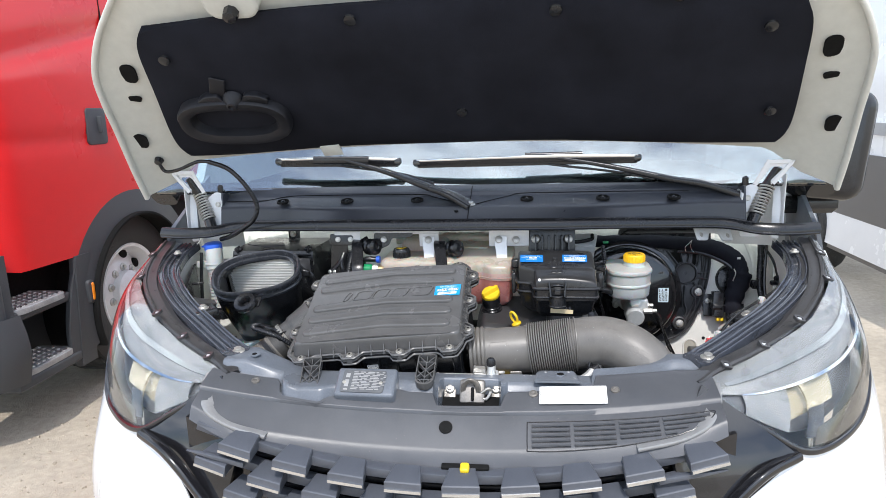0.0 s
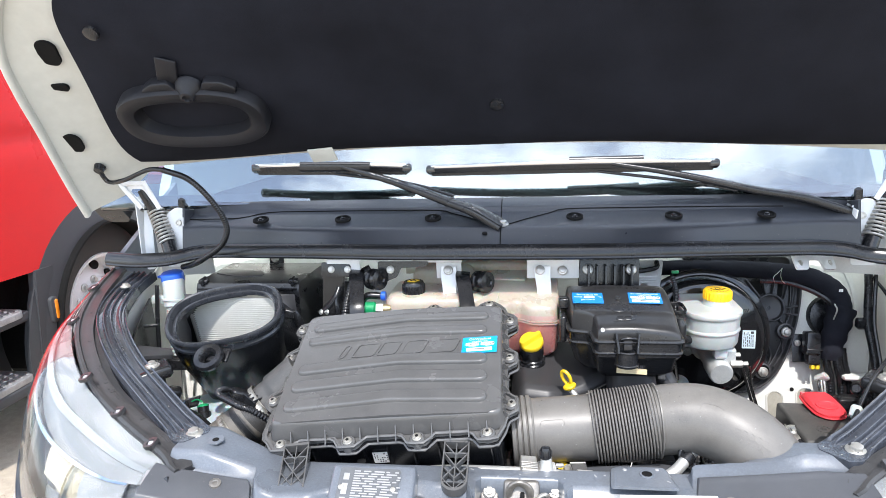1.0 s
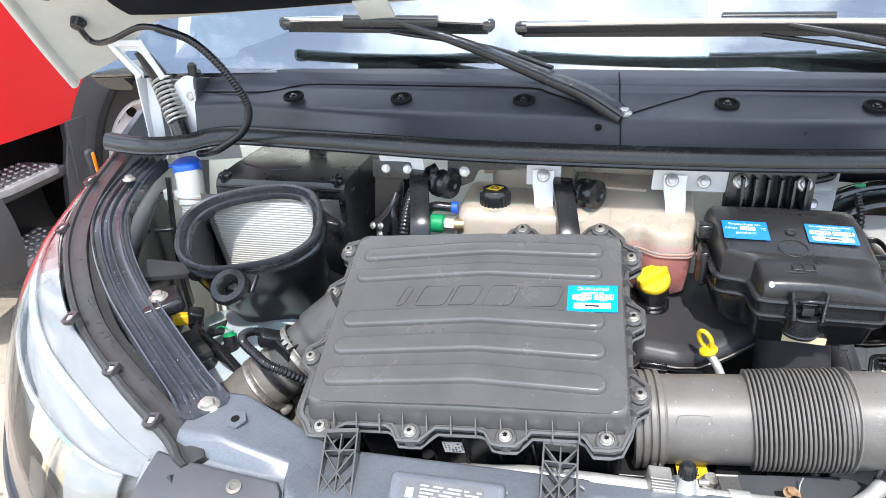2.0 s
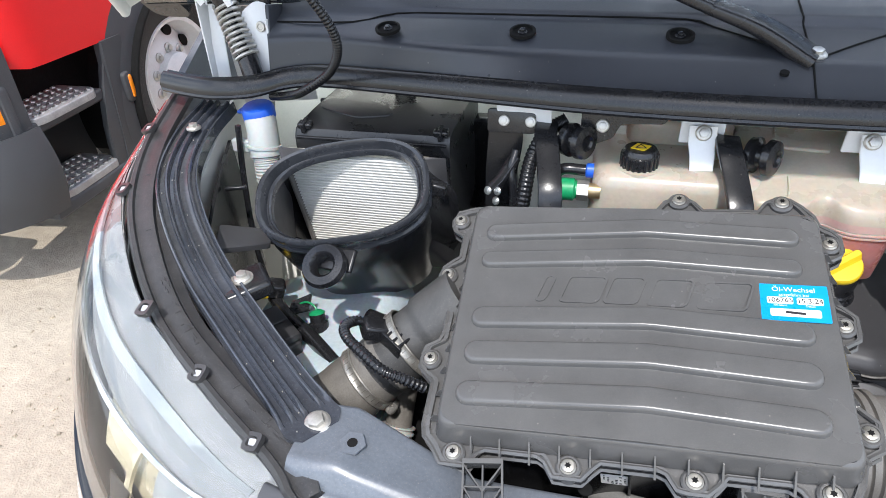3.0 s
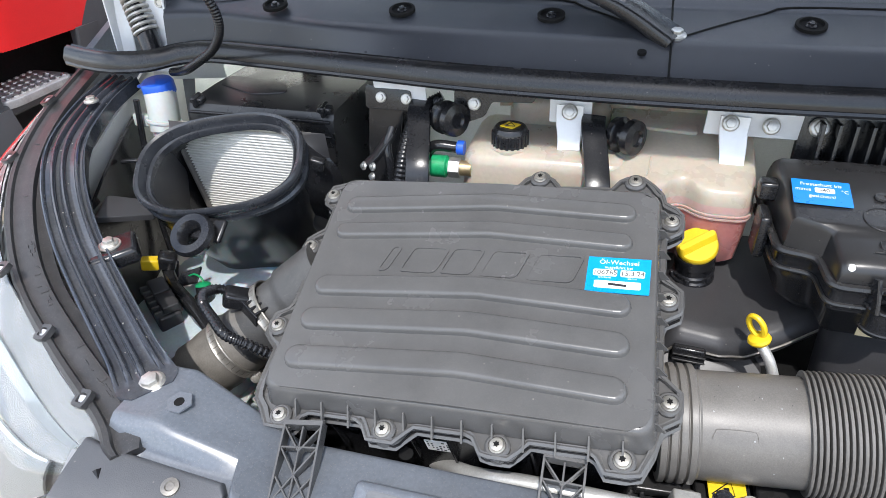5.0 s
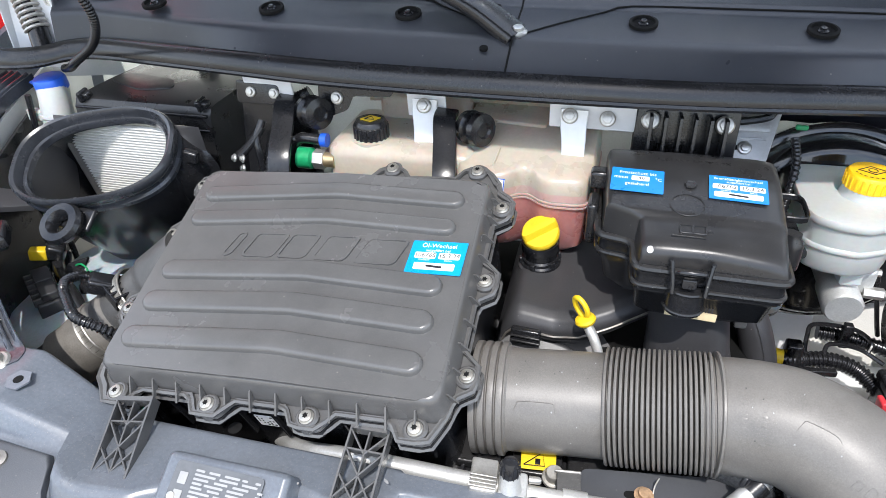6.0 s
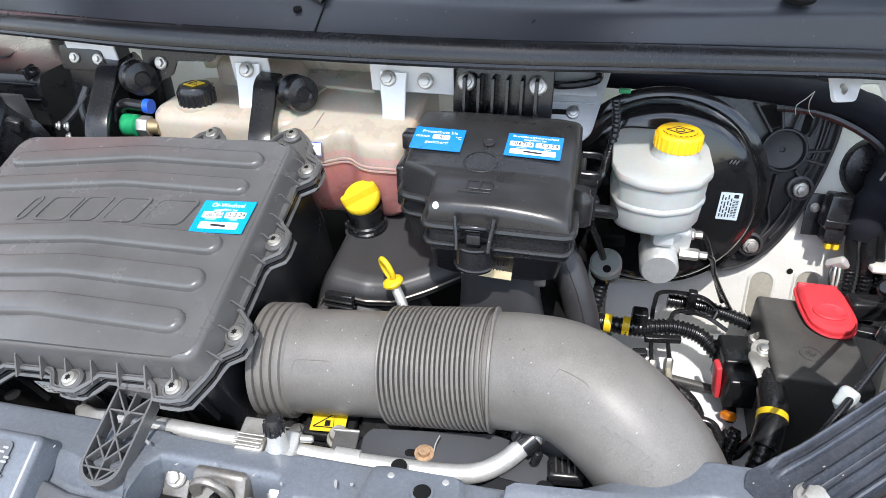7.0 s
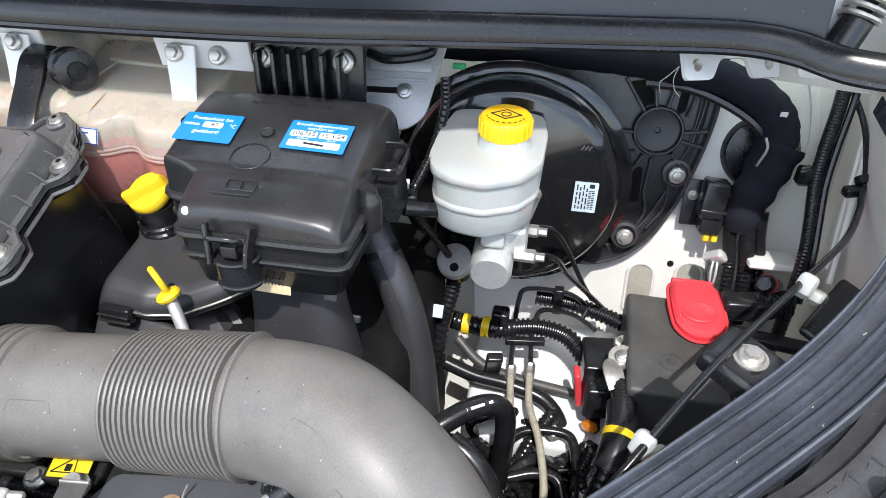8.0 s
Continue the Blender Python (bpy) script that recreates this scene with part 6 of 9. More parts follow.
part("large_chamber", loft([two_bulges(0.985, 1.128), two_bulges(0.985, 1.132), sloped(0.98, 1.142, 0.3), sloped(0.972, 1.15, 0.7), sloped(0.955, 1.1555, 1), sloped(0.92, 1.159, 1), sloped(0.8, 1.1605, 1), sloped(0.4, 1.161, 1)]), tank_plastic, tank)
part("tank_base", loft([two_bulges(0.8, 1.058), two_bulges(0.93, 1.07), two_bulges(0.965, 1.1), two_bulges(0.98, 1.128)]), coolant, tank, "pink coolant showing through the lower shell")
part("fluid_band", loft([two_bulges(0.988, 1.133), two_bulges(0.984, 1.142)], None, None, (False, False)), tank_blush, tank)
for z in (1.1265, 1.1305):
    part("seam", loft([two_bulges(0.985, z - 0.0015), two_bulges(1.006, z - 0.001), two_bulges(1.006, z + 0.001), two_bulges(0.985, z + 0.0015)]), tank_blush, tank)
part("strap_mould", slab(rounded(0.075, 0.018, 0.004, 3), 0, 0.004, None, facing((0.01, 1.825, 1.1875), (0, -0.27, 1)) @ pose(0, 0, 0, 0, 0, -4), 0.002), tank_plastic, tank)
part("top_seam", sweep([(-0.03, 1.79, 1.1793), (-0.012, 1.835, 1.1913), (-0.01, 1.88, 1.2035)], circle(0.0016, 6), steps=3), tank_plastic, tank)
part("front_seam", sweep([(-0.013, 1.7222, 1.134), (-0.012, 1.727, 1.152), (-0.006, 1.745, 1.167), (-0.004, 1.77, 1.1735)], circle(0.0011, 6), steps=4), tank_plastic, tank)
part("back_shell", sweep([(-0.2, 1.87, 1.2), (-0.1, 1.88, 1.203), (0.1, 1.88, 1.203)], rounded(0.05, 0.02, 0.008, 3), steps=3), tank_plastic, tank)
cap = part("pressure_cap", lathe([(0.0, 0.0), (0.02, 0.0), (0.0215, 0.004), (0.0215, 0.018), (0.0205, 0.022), (0.0185, 0.025), (0.0, 0.026)], pose(-0.17, 1.773, 1.171), 28), black_plastic, tank, "black ribbed pressure cap")
for i in range(20):
    a = 2 * math.pi * i / 20
    part("cap_rib", block((0.003, 0.004, 0.018), pose(-0.17 + 0.0213 * math.cos(a), 1.773 + 0.0213 * math.sin(a), 1.181, 0, 0, math.degrees(a)), 0.001), black_plastic, cap, smooth=0)
sym = part("cap_symbol", slab([(0.013, 0), (0, 0.011), (-0.013, 0), (0, -0.011)], 0.0258, 0.0266, None, pose(-0.17, 1.773, 1.171, 0, 0, 20)), yellow, cap, "yellow warning sign")
part("sign_edge", sweep([pose(-0.17, 1.773, 1.198, 0, 0, 0) @ Vector(p) for p in ((-0.006, -0.004, 0), (0.006, -0.004, 0), (0, 0.006, 0), (-0.006, -0.004, 0))], circle(0.0006, 5), steps=1), black_plastic, sym)
part("filler_collar", lathe([(0.026, -0.004), (0.026, 0.001), (0.022, 0.002)], pose(-0.17, 1.773, 1.172), 24), tank_plastic, tank)
lv = part("level_label", slab(rounded(0.03, 0.016, 0.001, 2), 0, 0.0005, None, facing((-0.005, 1.7225, 1.148), (-0.05, -1, 0.42))), sticker_white, tank, "white level label with a blue edge")
for q, w, h in (((-0.0142, 0), 0.0012, 0.016), ((0.0142, 0), 0.0012, 0.016), ((0, 0.0074), 0.03, 0.001), ((0, -0.0074), 0.03, 0.001), ((-0.004, 0.001), 0.0016, 0.009), ((0.001, 0.003), 0.007, 0.0014)):
    part("print_bar", slab(rounded(w, h, 0.0002, 1), 0.0004, 0.0007, None, facing((-0.005, 1.7225, 1.148), (-0.05, -1, 0.42)) @ pose(*q, 0)), blue_cap, lv)
fit = part("hose_fitting", lathe([(0.012, 0), (0.014, 0.0), (0.014, 0.018), (0.011, 0.02), (0.011, 0.03)], facing((-0.262, 1.748, 1.147), (1, 0, 0)), 18), green, tank, "green hose fitting")
part("fitting_nut", slab([(0.013 * math.cos(math.pi / 3 * i), 0.013 * math.sin(math.pi / 3 * i)) for i in range(6)], 0.022, 0.036, None, facing((-0.262, 1.748, 1.147), (1, 0, 0)), 0.001), zinc, fit)

part("fitting_neck", lathe([(0.0095, 0.034), (0.0095, 0.05), (0.0, 0.05)], facing((-0.262, 1.748, 1.147), (1, 0, 0)), 18), brass, fit, "brass neck")
# white brackets under the cowl
def hanger(x, w, wide, drop, z=1.232, y=1.79):
    e = rig("tank_bracket", "white painted steel hanger bracket", "bracket", (x, y, z), "hanger brackets")
    b = part("bracket_plate", block((w, 0.004, 0.05), pose(x + wide, y + 0.004, z - 0.012, 8, 0, 0), 0.002), white_paint, e)
    part("bracket_leg", sweep([(x, y - 0.003, z - 0.01), (x, y - 0.007, z - 0.028), (x + 0.002, y - 0.014, z - drop * 0.72), (x + 0.003, y - 0.021, z - drop)], rounded(0.031, 0.003, 0.001, 1), steps=2, up=(0, 0.8, 0.6), scale=lambda i, n: 1.06 - 0.22 * i / n), white_paint, e)
    return e
e = hanger(-0.102, 0.05, 0.0, 0.059)
bolt(e, (-0.102, 1.781, 1.216), (0, -0.9, 0.4), 0.0075)
e = hanger(0.08, 0.1, 0.02, 0.061)
bolt(e, (0.075, 1.782, 1.216), (0, -0.9, 0.4), 0.0075)
bolt(e, (0.118, 1.786, 1.214), (0, -0.9, 0.4), 0.0075)
e = rig("flange_plate", "white painted flange plate with two holes", "bracket", (0.61, 1.87, 1.2), "hanger brackets")
FM = axes((0.616, 1.888, 1.204), (0.8, 0.58, -0.14), (0.42, -0.72, 0.5))
fo = smooth_outline([(-0.068, 0.02), (0.068, 0.02), (0.066, -0.016), (0.026, -0.016), (0.018, 0.004), (-0.018, 0.004), (-0.03, -0.016), (-0.066, -0.016)], 0.006, 3)
fl = part("flange_sheet", slab(fo, -0.002, 0.002, None, FM), white_paint, e)
for x in (-0.05, 0.05):
    part("flange_hole", lathe([(0.0, 0.0), (0.003, 0.0), (0.0055, 0.0012), (0.0062, 0.0), (0.0, -0.001)], FM @ pose(x, -0.002, 0.0022), 14), zinc, fl)
e = rig("flange_plate", "white painted flange plate with two bolts", "bracket", (-0.32, 1.79, 1.2), "hanger brackets")
part("flange_sheet", block((0.068, 0.004, 0.034), pose(-0.312, 1.787, 1.221, 10, 0, 0), 0.003), white_paint, e)
part("flange_cover", slab(smooth_outline([(-0.03, -0.014), (0.03, -0.014), (0.03, 0.012), (-0.03, 0.016)], 0.005, 3), -0.001, 0.0015, None, facing((-0.327, 1.783, 1.216), (0, -1, 0.17)), 0.0006), black_plastic, e, "black cover plate")
for x in (-0.336, -0.303):
    bolt(e, (x, 1.78, 1.218), (0, -0.9, 0.3), 0.0056)

for x, top in ((-0.272, 1.212), (-0.062, 1.207)):
    arm = rig("support_arm", "black coated steel support arm with a rubber bush", "bracket", (x, 1.74, 1.16), "support arms")
    part("arm", sweep([(x + 0.004, 1.7, top - 0.067), (x + 0.002, 1.712, top - 0.046), (x - 0.005, 1.745, top - 0.021), (x - 0.011, 1.77, top - 0.003), (x - 0.012, 1.79, top + 0.001)], rounded(0.028, 0.007, 0.002, 2), steps=6), black_plastic, arm)
    part("bush", lathe([(0.0, -0.004), (0.02, -0.004), (0.021, 0.004), (0.014, 0.008), (0.014, 0.013), (0.021, 0.017), (0.02, 0.025), (0.01, 0.027), (0.008, 0.024), (0.0, 0.024)], facing((x + 0.018, 1.7786, top - 0.013), (0.8, -0.58, 0.1)), 22), rubber, arm, "black rubber bush")

# ---- fuse box ----
fuse = rig("fuse_box", "black plastic fuse and relay box with a clipped lid", "fuse box", (0.21, 1.68, 1.04))
LID_Y = [(1.595, 1.16), (1.598, 1.168), (1.604, 1.1725), (1.624, 1.1775), (1.634, 1.1795), (1.642, 1.184), (1.667, 1.1885), (1.70, 1.196), (1.73, 1.2), (1.752, 1.199), (1.766, 1.191), (1.773, 1.18), (1.776, 1.166)]


def lid_left(y):
    return lerp_list([(1.59, 0.163), (1.638, 0.159), (1.65, 0.126), (1.78, 0.121)], y)[0]


def lid_ring(y, z0):
    xl, xr, zt = lid_left(y), 0.297 + 0.02 * (y - 1.6), lerp_list(LID_Y, y)[0] - 0.0065
    dip = 0.006 * max(0.0, 1 - abs(y - 1.6) / 0.035)
    ring = [(xl, y, z0), (xl + 0.0015, y, zt - 0.007), (xl + 0.003, y, zt - 0.0025), (xl + 0.0065, y, zt)]
    ring += [(xl + (xr - xl) * f, y, zt + 0.0015 * math.sin(math.pi * f) - dip * max(0.0, (f - 0.45) / 0.5) ** 1.3) for f in (0.2, 0.4, 0.5, 0.6, 0.7, 0.8, 0.88)]
    return ring + [(xr - 0.008, y, zt - 0.001 - dip), (xr - 0.003, y, max(z0 + 0.003, zt - 0.003 - dip)), (xr, y, max(z0 + 0.0015, zt - 0.007 - dip)), (xr + 0.002, y, z0)]


flid = part("fuse_lid", loft([lid_ring(y, 1.142) for y in (1.5955, 1.598, 1.601, 1.606, 1.612, 1.62, 1.628, 1.634, 1.638, 1.642, 1.646, 1.65, 1.66, 1.68, 1.7, 1.72, 1.74, 1.752, 1.762, 1.768, 1.772, 1.7755)]), fuse_plastic, fuse, "dusty black fuse box lid")
FX = [(0.16, 1.594), (0.301, 1.594), (0.305, 1.779), (0.117, 1.779), (0.122, 1.648), (0.158, 1.641)]


def fx(grow, z, r=0.012):
    pts = smooth_outline(FX, r, 4)
    c = Vector((0.212, 1.685))
    return [(c.x + (p[0] - c.x) * (1 + grow), c.y + (p[1] - c.y) * (1 + grow), z) for p in pts]


part("base", loft([fx(-0.3, 1.07), fx(-0.12, 1.085), fx(-0.07, 1.108), fx(-0.012, 1.114), fx(-0.012, 1.14)]), black_plastic, fuse)
for z, g in ((1.141, 0.0), (1.121, -0.005)):
    ring = fx(g, z)
    part("rim_bead", sweep([Vector(p) for p in ring + ring[:1]], circle(0.0042 if g == 0 else 0.0026, 8), steps=1), fuse_plastic, fuse)
SN = (0, -0.24, 0.97)
service_sticker(flid, facing((0.1555, 1.684, 1.1893), SN) @ pose(0, 0, 0, 0, 0, -1), 0.053, 0.036, sticker_blue,
    [("Frostschutz bis", 0.0062, 0, 0.011), ("minus", 0.0062, -0.0165, 0.003), ("°C", 0.0062, 0.021, 0.003), ("gesichert!", 0.0062, 0, -0.006)], [(0.003, 0.003, 0.018, 0.0072, "-40")])
service_sticker(flid, facing((0.254, 1.684, 1.1893), SN) @ pose(0, 0, 0, 0, 0, -2), 0.056, 0.036, sticker_blue,
    [("Bremsflüssigkeitswechsel", 0.0046, 0, 0.0135), ("ausgeführt bei", 0.004, 0, 0.009), ("km-Stand", 0.0026, -0.012, -0.0042), ("Datum", 0.0026, 0.014, -0.0042)],
    [(-0.0125, 0.0015, 0.024, 0.0075, "106765"), (0.0135, 0.0015, 0.024, 0.0075, "15.3.24"), (0, -0.0105, 0.046, 0.008, "")])
writing("FUSE AND RELAY BOX", 0.0075, facing((0.213, 1.731, 1.1942), (0, -0.1, 1)), fuse_plastic, flid, 0.0003)

part("paint_dot", lathe([(0, 0), (0.0038, 0), (0.003, 0.0012), (0, 0.0015)], facing((0.172, 1.5985, 1.16), (0, -0.9, 0.4)), 14), sticker_white, flid)
part("lid_button", lathe([(0, 0.0008), (0.003, 0.0008), (0.0036, 0.0018), (0.0055, 0.0018), (0.0062, 0.0), (0.0, -0.001)], facing((0.2085, 1.686, 1.1893), SN), 18), fuse_plastic, flid)
lm = facing((0.205, 1.655, 1.1818), (0, -0.2, 1))
part("lid_mark", wire_loop([lm @ Vector((*p, 0)) for p in circle(0.0165, 28)], 0.0006), fuse_plastic, flid)
for dx in (-0.0062, 0.0062):
    lm = facing((0.21 + dx, 1.6225, 1.1732), (0, -0.22, 1))
    part("lid_mark", wire_loop([lm @ Vector((*p, 0)) for p in rounded(0.012, 0.011, 0.002, 2)], 0.0007), fuse_plastic, flid)
part("lid_mark", block((0.032, 0.0012, 0.0012), pose(0.206, 1.611, 1.1718), 0.0003), fuse_plastic, flid)
latch = part("latch", loft([[(0.211 + 0.0185 * math.cos(a), 1.594 - 0.017 * math.sin(a), z) for a in [math.pi * k / 12 for k in range(13)]] for z in (1.1, 1.126)]), black_plastic, fuse, "black spring latch")
part("latch_ring", sweep([(0.211 + 0.019 * math.cos(math.pi * k / 10), 1.594 - 0.0175 * math.sin(math.pi * k / 10), 1.127) for k in range(11)], circle(0.0018, 6), steps=2), fuse_plastic, latch)
part("latch_ring", sweep([(0.211 + 0.019 * math.cos(math.pi * k / 10), 1.594 - 0.0175 * math.sin(math.pi * k / 10), 1.104) for k in range(11)], circle(0.0014, 6), steps=2), fuse_plastic, latch)
for sg in (-1, 1):
    part("latch_arm", sweep([(0.211 + sg * 0.0155, 1.579, 1.127), (0.211 + sg * 0.0165, 1.583, 1.14), (0.211 + sg * 0.019, 1.589, 1.157)], rounded(0.004, 0.009, 0.001, 1), steps=3), black_plastic, latch)
part("latch_clip", sweep([(0.2, 1.581, 1.148), (0.203, 1.576, 1.153), (0.219, 1.576, 1.153), (0.222, 1.581, 1.148)], rounded(0.008, 0.004, 0.0015, 2), steps=3), black_plastic, latch)
part("latch_clip", block((0.014, 0.006, 0.012), pose(0.211, 1.584, 1.136), 0.002), black_plastic, latch)
tg = part("tag", block((0.05, 0.0008, 0.024), pose(0.222, 1.604, 1.094, -8, 4, 2), 0.0003), kraft, fuse, "beige paper tag")
for i in range(6):
    part("print_bar", block((0.0012 if i % 2 else 0.002, 0.0003, 0.009), pose(0.226 + 0.003 * i, 1.6025, 1.096, -8, 4, 2), 0.0001), ink, tg)
clip = part("side_clip", loft([[(0.302, 1.675, 1.115), (0.322, 1.678, 1.115), (0.322, 1.72, 1.115), (0.302, 1.722, 1.115)], [(0.302, 1.675, 1.15), (0.32, 1.678, 1.15), (0.32, 1.72, 1.15), (0.302, 1.722, 1.15)]]), black_plastic, fuse, "black side clip")
part("clip_loop", sweep([(0.303, 1.676, 1.166), (0.322, 1.678, 1.166), (0.325, 1.7, 1.167), (0.322, 1.72, 1.168), (0.303, 1.722, 1.168)], rounded(0.003, 0.007, 0.001, 1), steps=3), black_plastic, clip)
part("side_boss", sweep([(0.306, 1.65, 1.128), (0.306, 1.65, 1.146), (0.305, 1.651, 1.165)], rounded(0.018, 0.024, 0.008, 4), steps=4, scale=lambda i, n: 1.0 if i < n - 1 else 0.75), fuse_plastic, fuse)
part("back_clip", block((0.02, 0.02, 0.022), pose(0.117, 1.725, 1.168), 0.004), black_plastic, fuse)
part("side_clip", block((0.012, 0.034, 0.05), pose(0.114, 1.7, 1.13), 0.004), black_plastic, fuse)

# bracket behind the fuse box
e = rig("relay_carrier", "black slotted plastic carrier with two bolts", "bracket", (0.205, 1.79, 1.18))
part("carrier_back", block((0.115, 0.01, 0.09), pose(0.206, 1.8, 1.195, -6, 0, 0), 0.003), black_plastic, e)
for i in range(6):
    part("fin", block((0.004, 0.03, 0.07), pose(0.166 + 0.016 * i, 1.783, 1.19, -6, 0, 0), 0.001), black_plastic, e)
for x in (0.166, 0.246):
    bolt(e, (x, 1.787, 1.216), (0, -0.9, 0.4), 0.0085)
e = rig("steel_bracket", "bare steel slotted bracket under the cowl", "bracket", (0.29, 1.86, 1.13))
BR = facing((0.28, 1.868, 1.165), (0.05, -0.82, 0.57))
sb = part("bracket_sheet", slab(smooth_outline([(-0.05, -0.05), (0.01, -0.05), (0.03, -0.035), (0.05, 0.05), (-0.05, 0.05)], 0.008, 3), -0.002, 0.002, None, BR, 0.0008), bright_steel, e)
part("bracket_fold", slab(rounded(0.07, 0.012, 0.004, 3), 0.002, 0.005, None, BR @ pose(0.0, 0.018, 0), 0.002), bright_steel, sb)
part("bracket_slot", slab(rounded(0.05, 0.0065, 0.003, 3), 0.0015, 0.0026, None, BR @ pose(-0.018, -0.008, 0)), dark_void, sb)
part("bracket_bead", sweep([BR @ Vector((-0.045, 0.004, 0.002)), BR @ Vector((0.03, 0.004, 0.002))], circle(0.0016, 6), steps=1), bright_steel, sb)
bolt(e, BR @ Vector((0.006, -0.008, 0.003)), BR.col[2][:3], 0.007, steel)
part("bracket_loop", tube([BR @ Vector((-0.035, 0.03, 0.006)), BR @ Vector((-0.01, 0.022, 0.012)), BR @ Vector((0.03, 0.03, 0.01)), BR @ Vector((0.035, 0.045, 0.006))], 0.005, 8), black_plastic, e)

# ---- brake booster, master cylinder, reservoir ----
boost = rig("brake_booster", "gloss black round brake booster", "brake booster", (0.405, 1.9, 0.91))
BM = facing((0.404, 1.935, 1.043), (0.0, -1.0, 0.1))
part("booster_shell", lathe([(0.0, 0.0), (0.125, 0.0), (0.131, 0.03), (0.134, 0.04), (0.139, 0.042), (0.1395, 0.048), (0.134, 0.051), (0.129, 0.052), (0.127, 0.058), (0.1235, 0.068), (0.117, 0.0745), (0.107, 0.078), (0.06, 0.081), (0.03, 0.088), (0.0, 0.089)], BM, 72), booster_black, boost)
LB = BM @ pose(0.0875, 0.002, 0.0803, 1, 2, -1)
bl = part("maker_label", slab(rounded(0.026, 0.037, 0.001, 2), 0, 0.0006, None, LB), sticker_pale, boost, "pale blue printed parts label")
rb = random.Random(8)
for i in range(6):
    x = -0.0098 + 0.0036 * i
    if i in (4, 5):
        for k in range(11):
            part("print_bar", slab(rounded(0.003, 0.0007 + 0.0008 * rb.random(), 0.0002, 1), 0.0005, 0.0008, None, LB @ pose(x, -0.014 + 0.0022 * k, 0)), ink, bl)
    else:
        y = -0.015
        while y < 0.012:
            w = rb.uniform(0.003, 0.009)
            part("print_bar", slab(rounded(0.0016, min(w, 0.016 - y), 0.0003, 1), 0.0005, 0.0008, None, LB @ pose(x, y + w / 2, 0)), ink, bl)
            y += w + 0.002
part("print_bar", slab(rounded(0.006, 0.005, 0.001, 2), 0.0005, 0.0008, None, LB @ pose(0.006, 0.014, 0)), ink, bl)
for i in range(3):
    part("stamp_mark", slab(rounded(0.002, 0.006, 0.0005, 1), 0, 0.0006, None, BM @ pose(0.078 + 0.004 * i, 0.06, 0.08, 0, 0, -30)), hose_plastic, boost)
master = rig("master_cylinder", "cast aluminium brake master cylinder", "brake part", (0.4, 1.78, 1.0))
MC = facing((0.402, 1.86, 1.045), (0, -1, -0.08))
part("cylinder", lathe([(0.026, 0), (0.026, 0.03), (0.02, 0.034), (0.0185, 0.09), (0.0215, 0.095), (0.0215, 0.136), (0.019, 0.14), (0.0, 0.14)], MC, 28), aluminium, master)
part("mount_flange", block((0.075, 0.012, 0.05), pose(0.402, 1.846, 1.045, 0, 15, 0), 0.006), aluminium, master)
for x, z in ((0.435, 1.06), (0.37, 1.032)):
    bolt(master, (x, 1.838, z), (0, -1, 0), 0.007)
part("port_boss", block((0.03, 0.03, 0.036), pose(0.42, 1.76, 1.056), 0.006), aluminium, master)
for y in (1.745, 1.79):
    part("outlet_nut", lathe([(0.007, 0), (0.007, 0.02), (0.0045, 0.022), (0.0045, 0.03)], facing((0.424, y, 1.045), (1, -0.1, 0.05)), 6), zinc, master)
res = rig("brake_reservoir", "white translucent brake fluid reservoir with a yellow cap", "reservoir", (0.39, 1.765, 1.08))
RL = [(0.344, 1.85), (0.3365, 1.803), (0.3355, 1.752), (0.343, 1.724), (0.363, 1.711), (0.393, 1.706), (0.426, 1.722), (0.443, 1.75), (0.4445, 1.812), (0.438, 1.852), (0.42, 1.859), (0.356, 1.857)]


def rs(g, z, back=1.86):
    pts = smooth_outline(RL, 0.008, 3)
    return [(0.388 + (p[0] - 0.388) * g, min(back, 1.78 + (p[1] - 1.78) * g), z) for p in pts]


part("reservoir_body", loft([rs(0.8, 1.079, 1.83), rs(0.87, 1.081, 1.835), rs(0.905, 1.085, 1.84), rs(0.93, 1.107), rs(0.955, 1.1085), rs(0.962, 1.111), rs(0.955, 1.1135), rs(0.935, 1.115), rs(0.945, 1.136), rs(0.985, 1.1385), rs(1.0, 1.141), rs(1.0, 1.1455), rs(0.985, 1.1478), rs(0.955, 1.1485), rs(0.7, 1.1495), rs(0.4, 1.15)]), white_plastic, res)
part("reservoir_foot", block((0.024, 0.022, 0.04), pose(0.402, 1.742, 1.078, -6, 0, 0), 0.004), white_plastic, res)
part("reservoir_foot", block((0.024, 0.022, 0.04), pose(0.402, 1.8, 1.075), 0.004), white_plastic, res)
part("filler_neck", lathe([(0.029, -0.004), (0.0265, 0.0), (0.0245, 0.006), (0.0245, 0.014), (0.02, 0.014)], pose(0.404, 1.781, 1.15), 28), white_plastic, res)
bc = part("brake_cap", lathe([(0.0, 0.0), (0.0242, 0.0), (0.0248, 0.002), (0.0248, 0.0165), (0.0228, 0.019), (0.0, 0.0195)], facing((0.404, 1.781, 1.1595), (0, -0.03, 1)), 32), brake_yellow, res, "yellow screw cap with a warning print")
for i in range(24):
    a = 2 * math.pi * i / 24
    part("cap_rib", block((0.0022, 0.003, 0.015), pose(0.404 + 0.0248 * math.cos(a), 1.781 + 0.0248 * math.sin(a), 1.168, 0, 0, math.degrees(a)), 0.0008), brake_yellow, bc, smooth=0)
sy = [(0.015, 0), (0, 0.0105), (-0.015, 0), (0, -0.0105)]
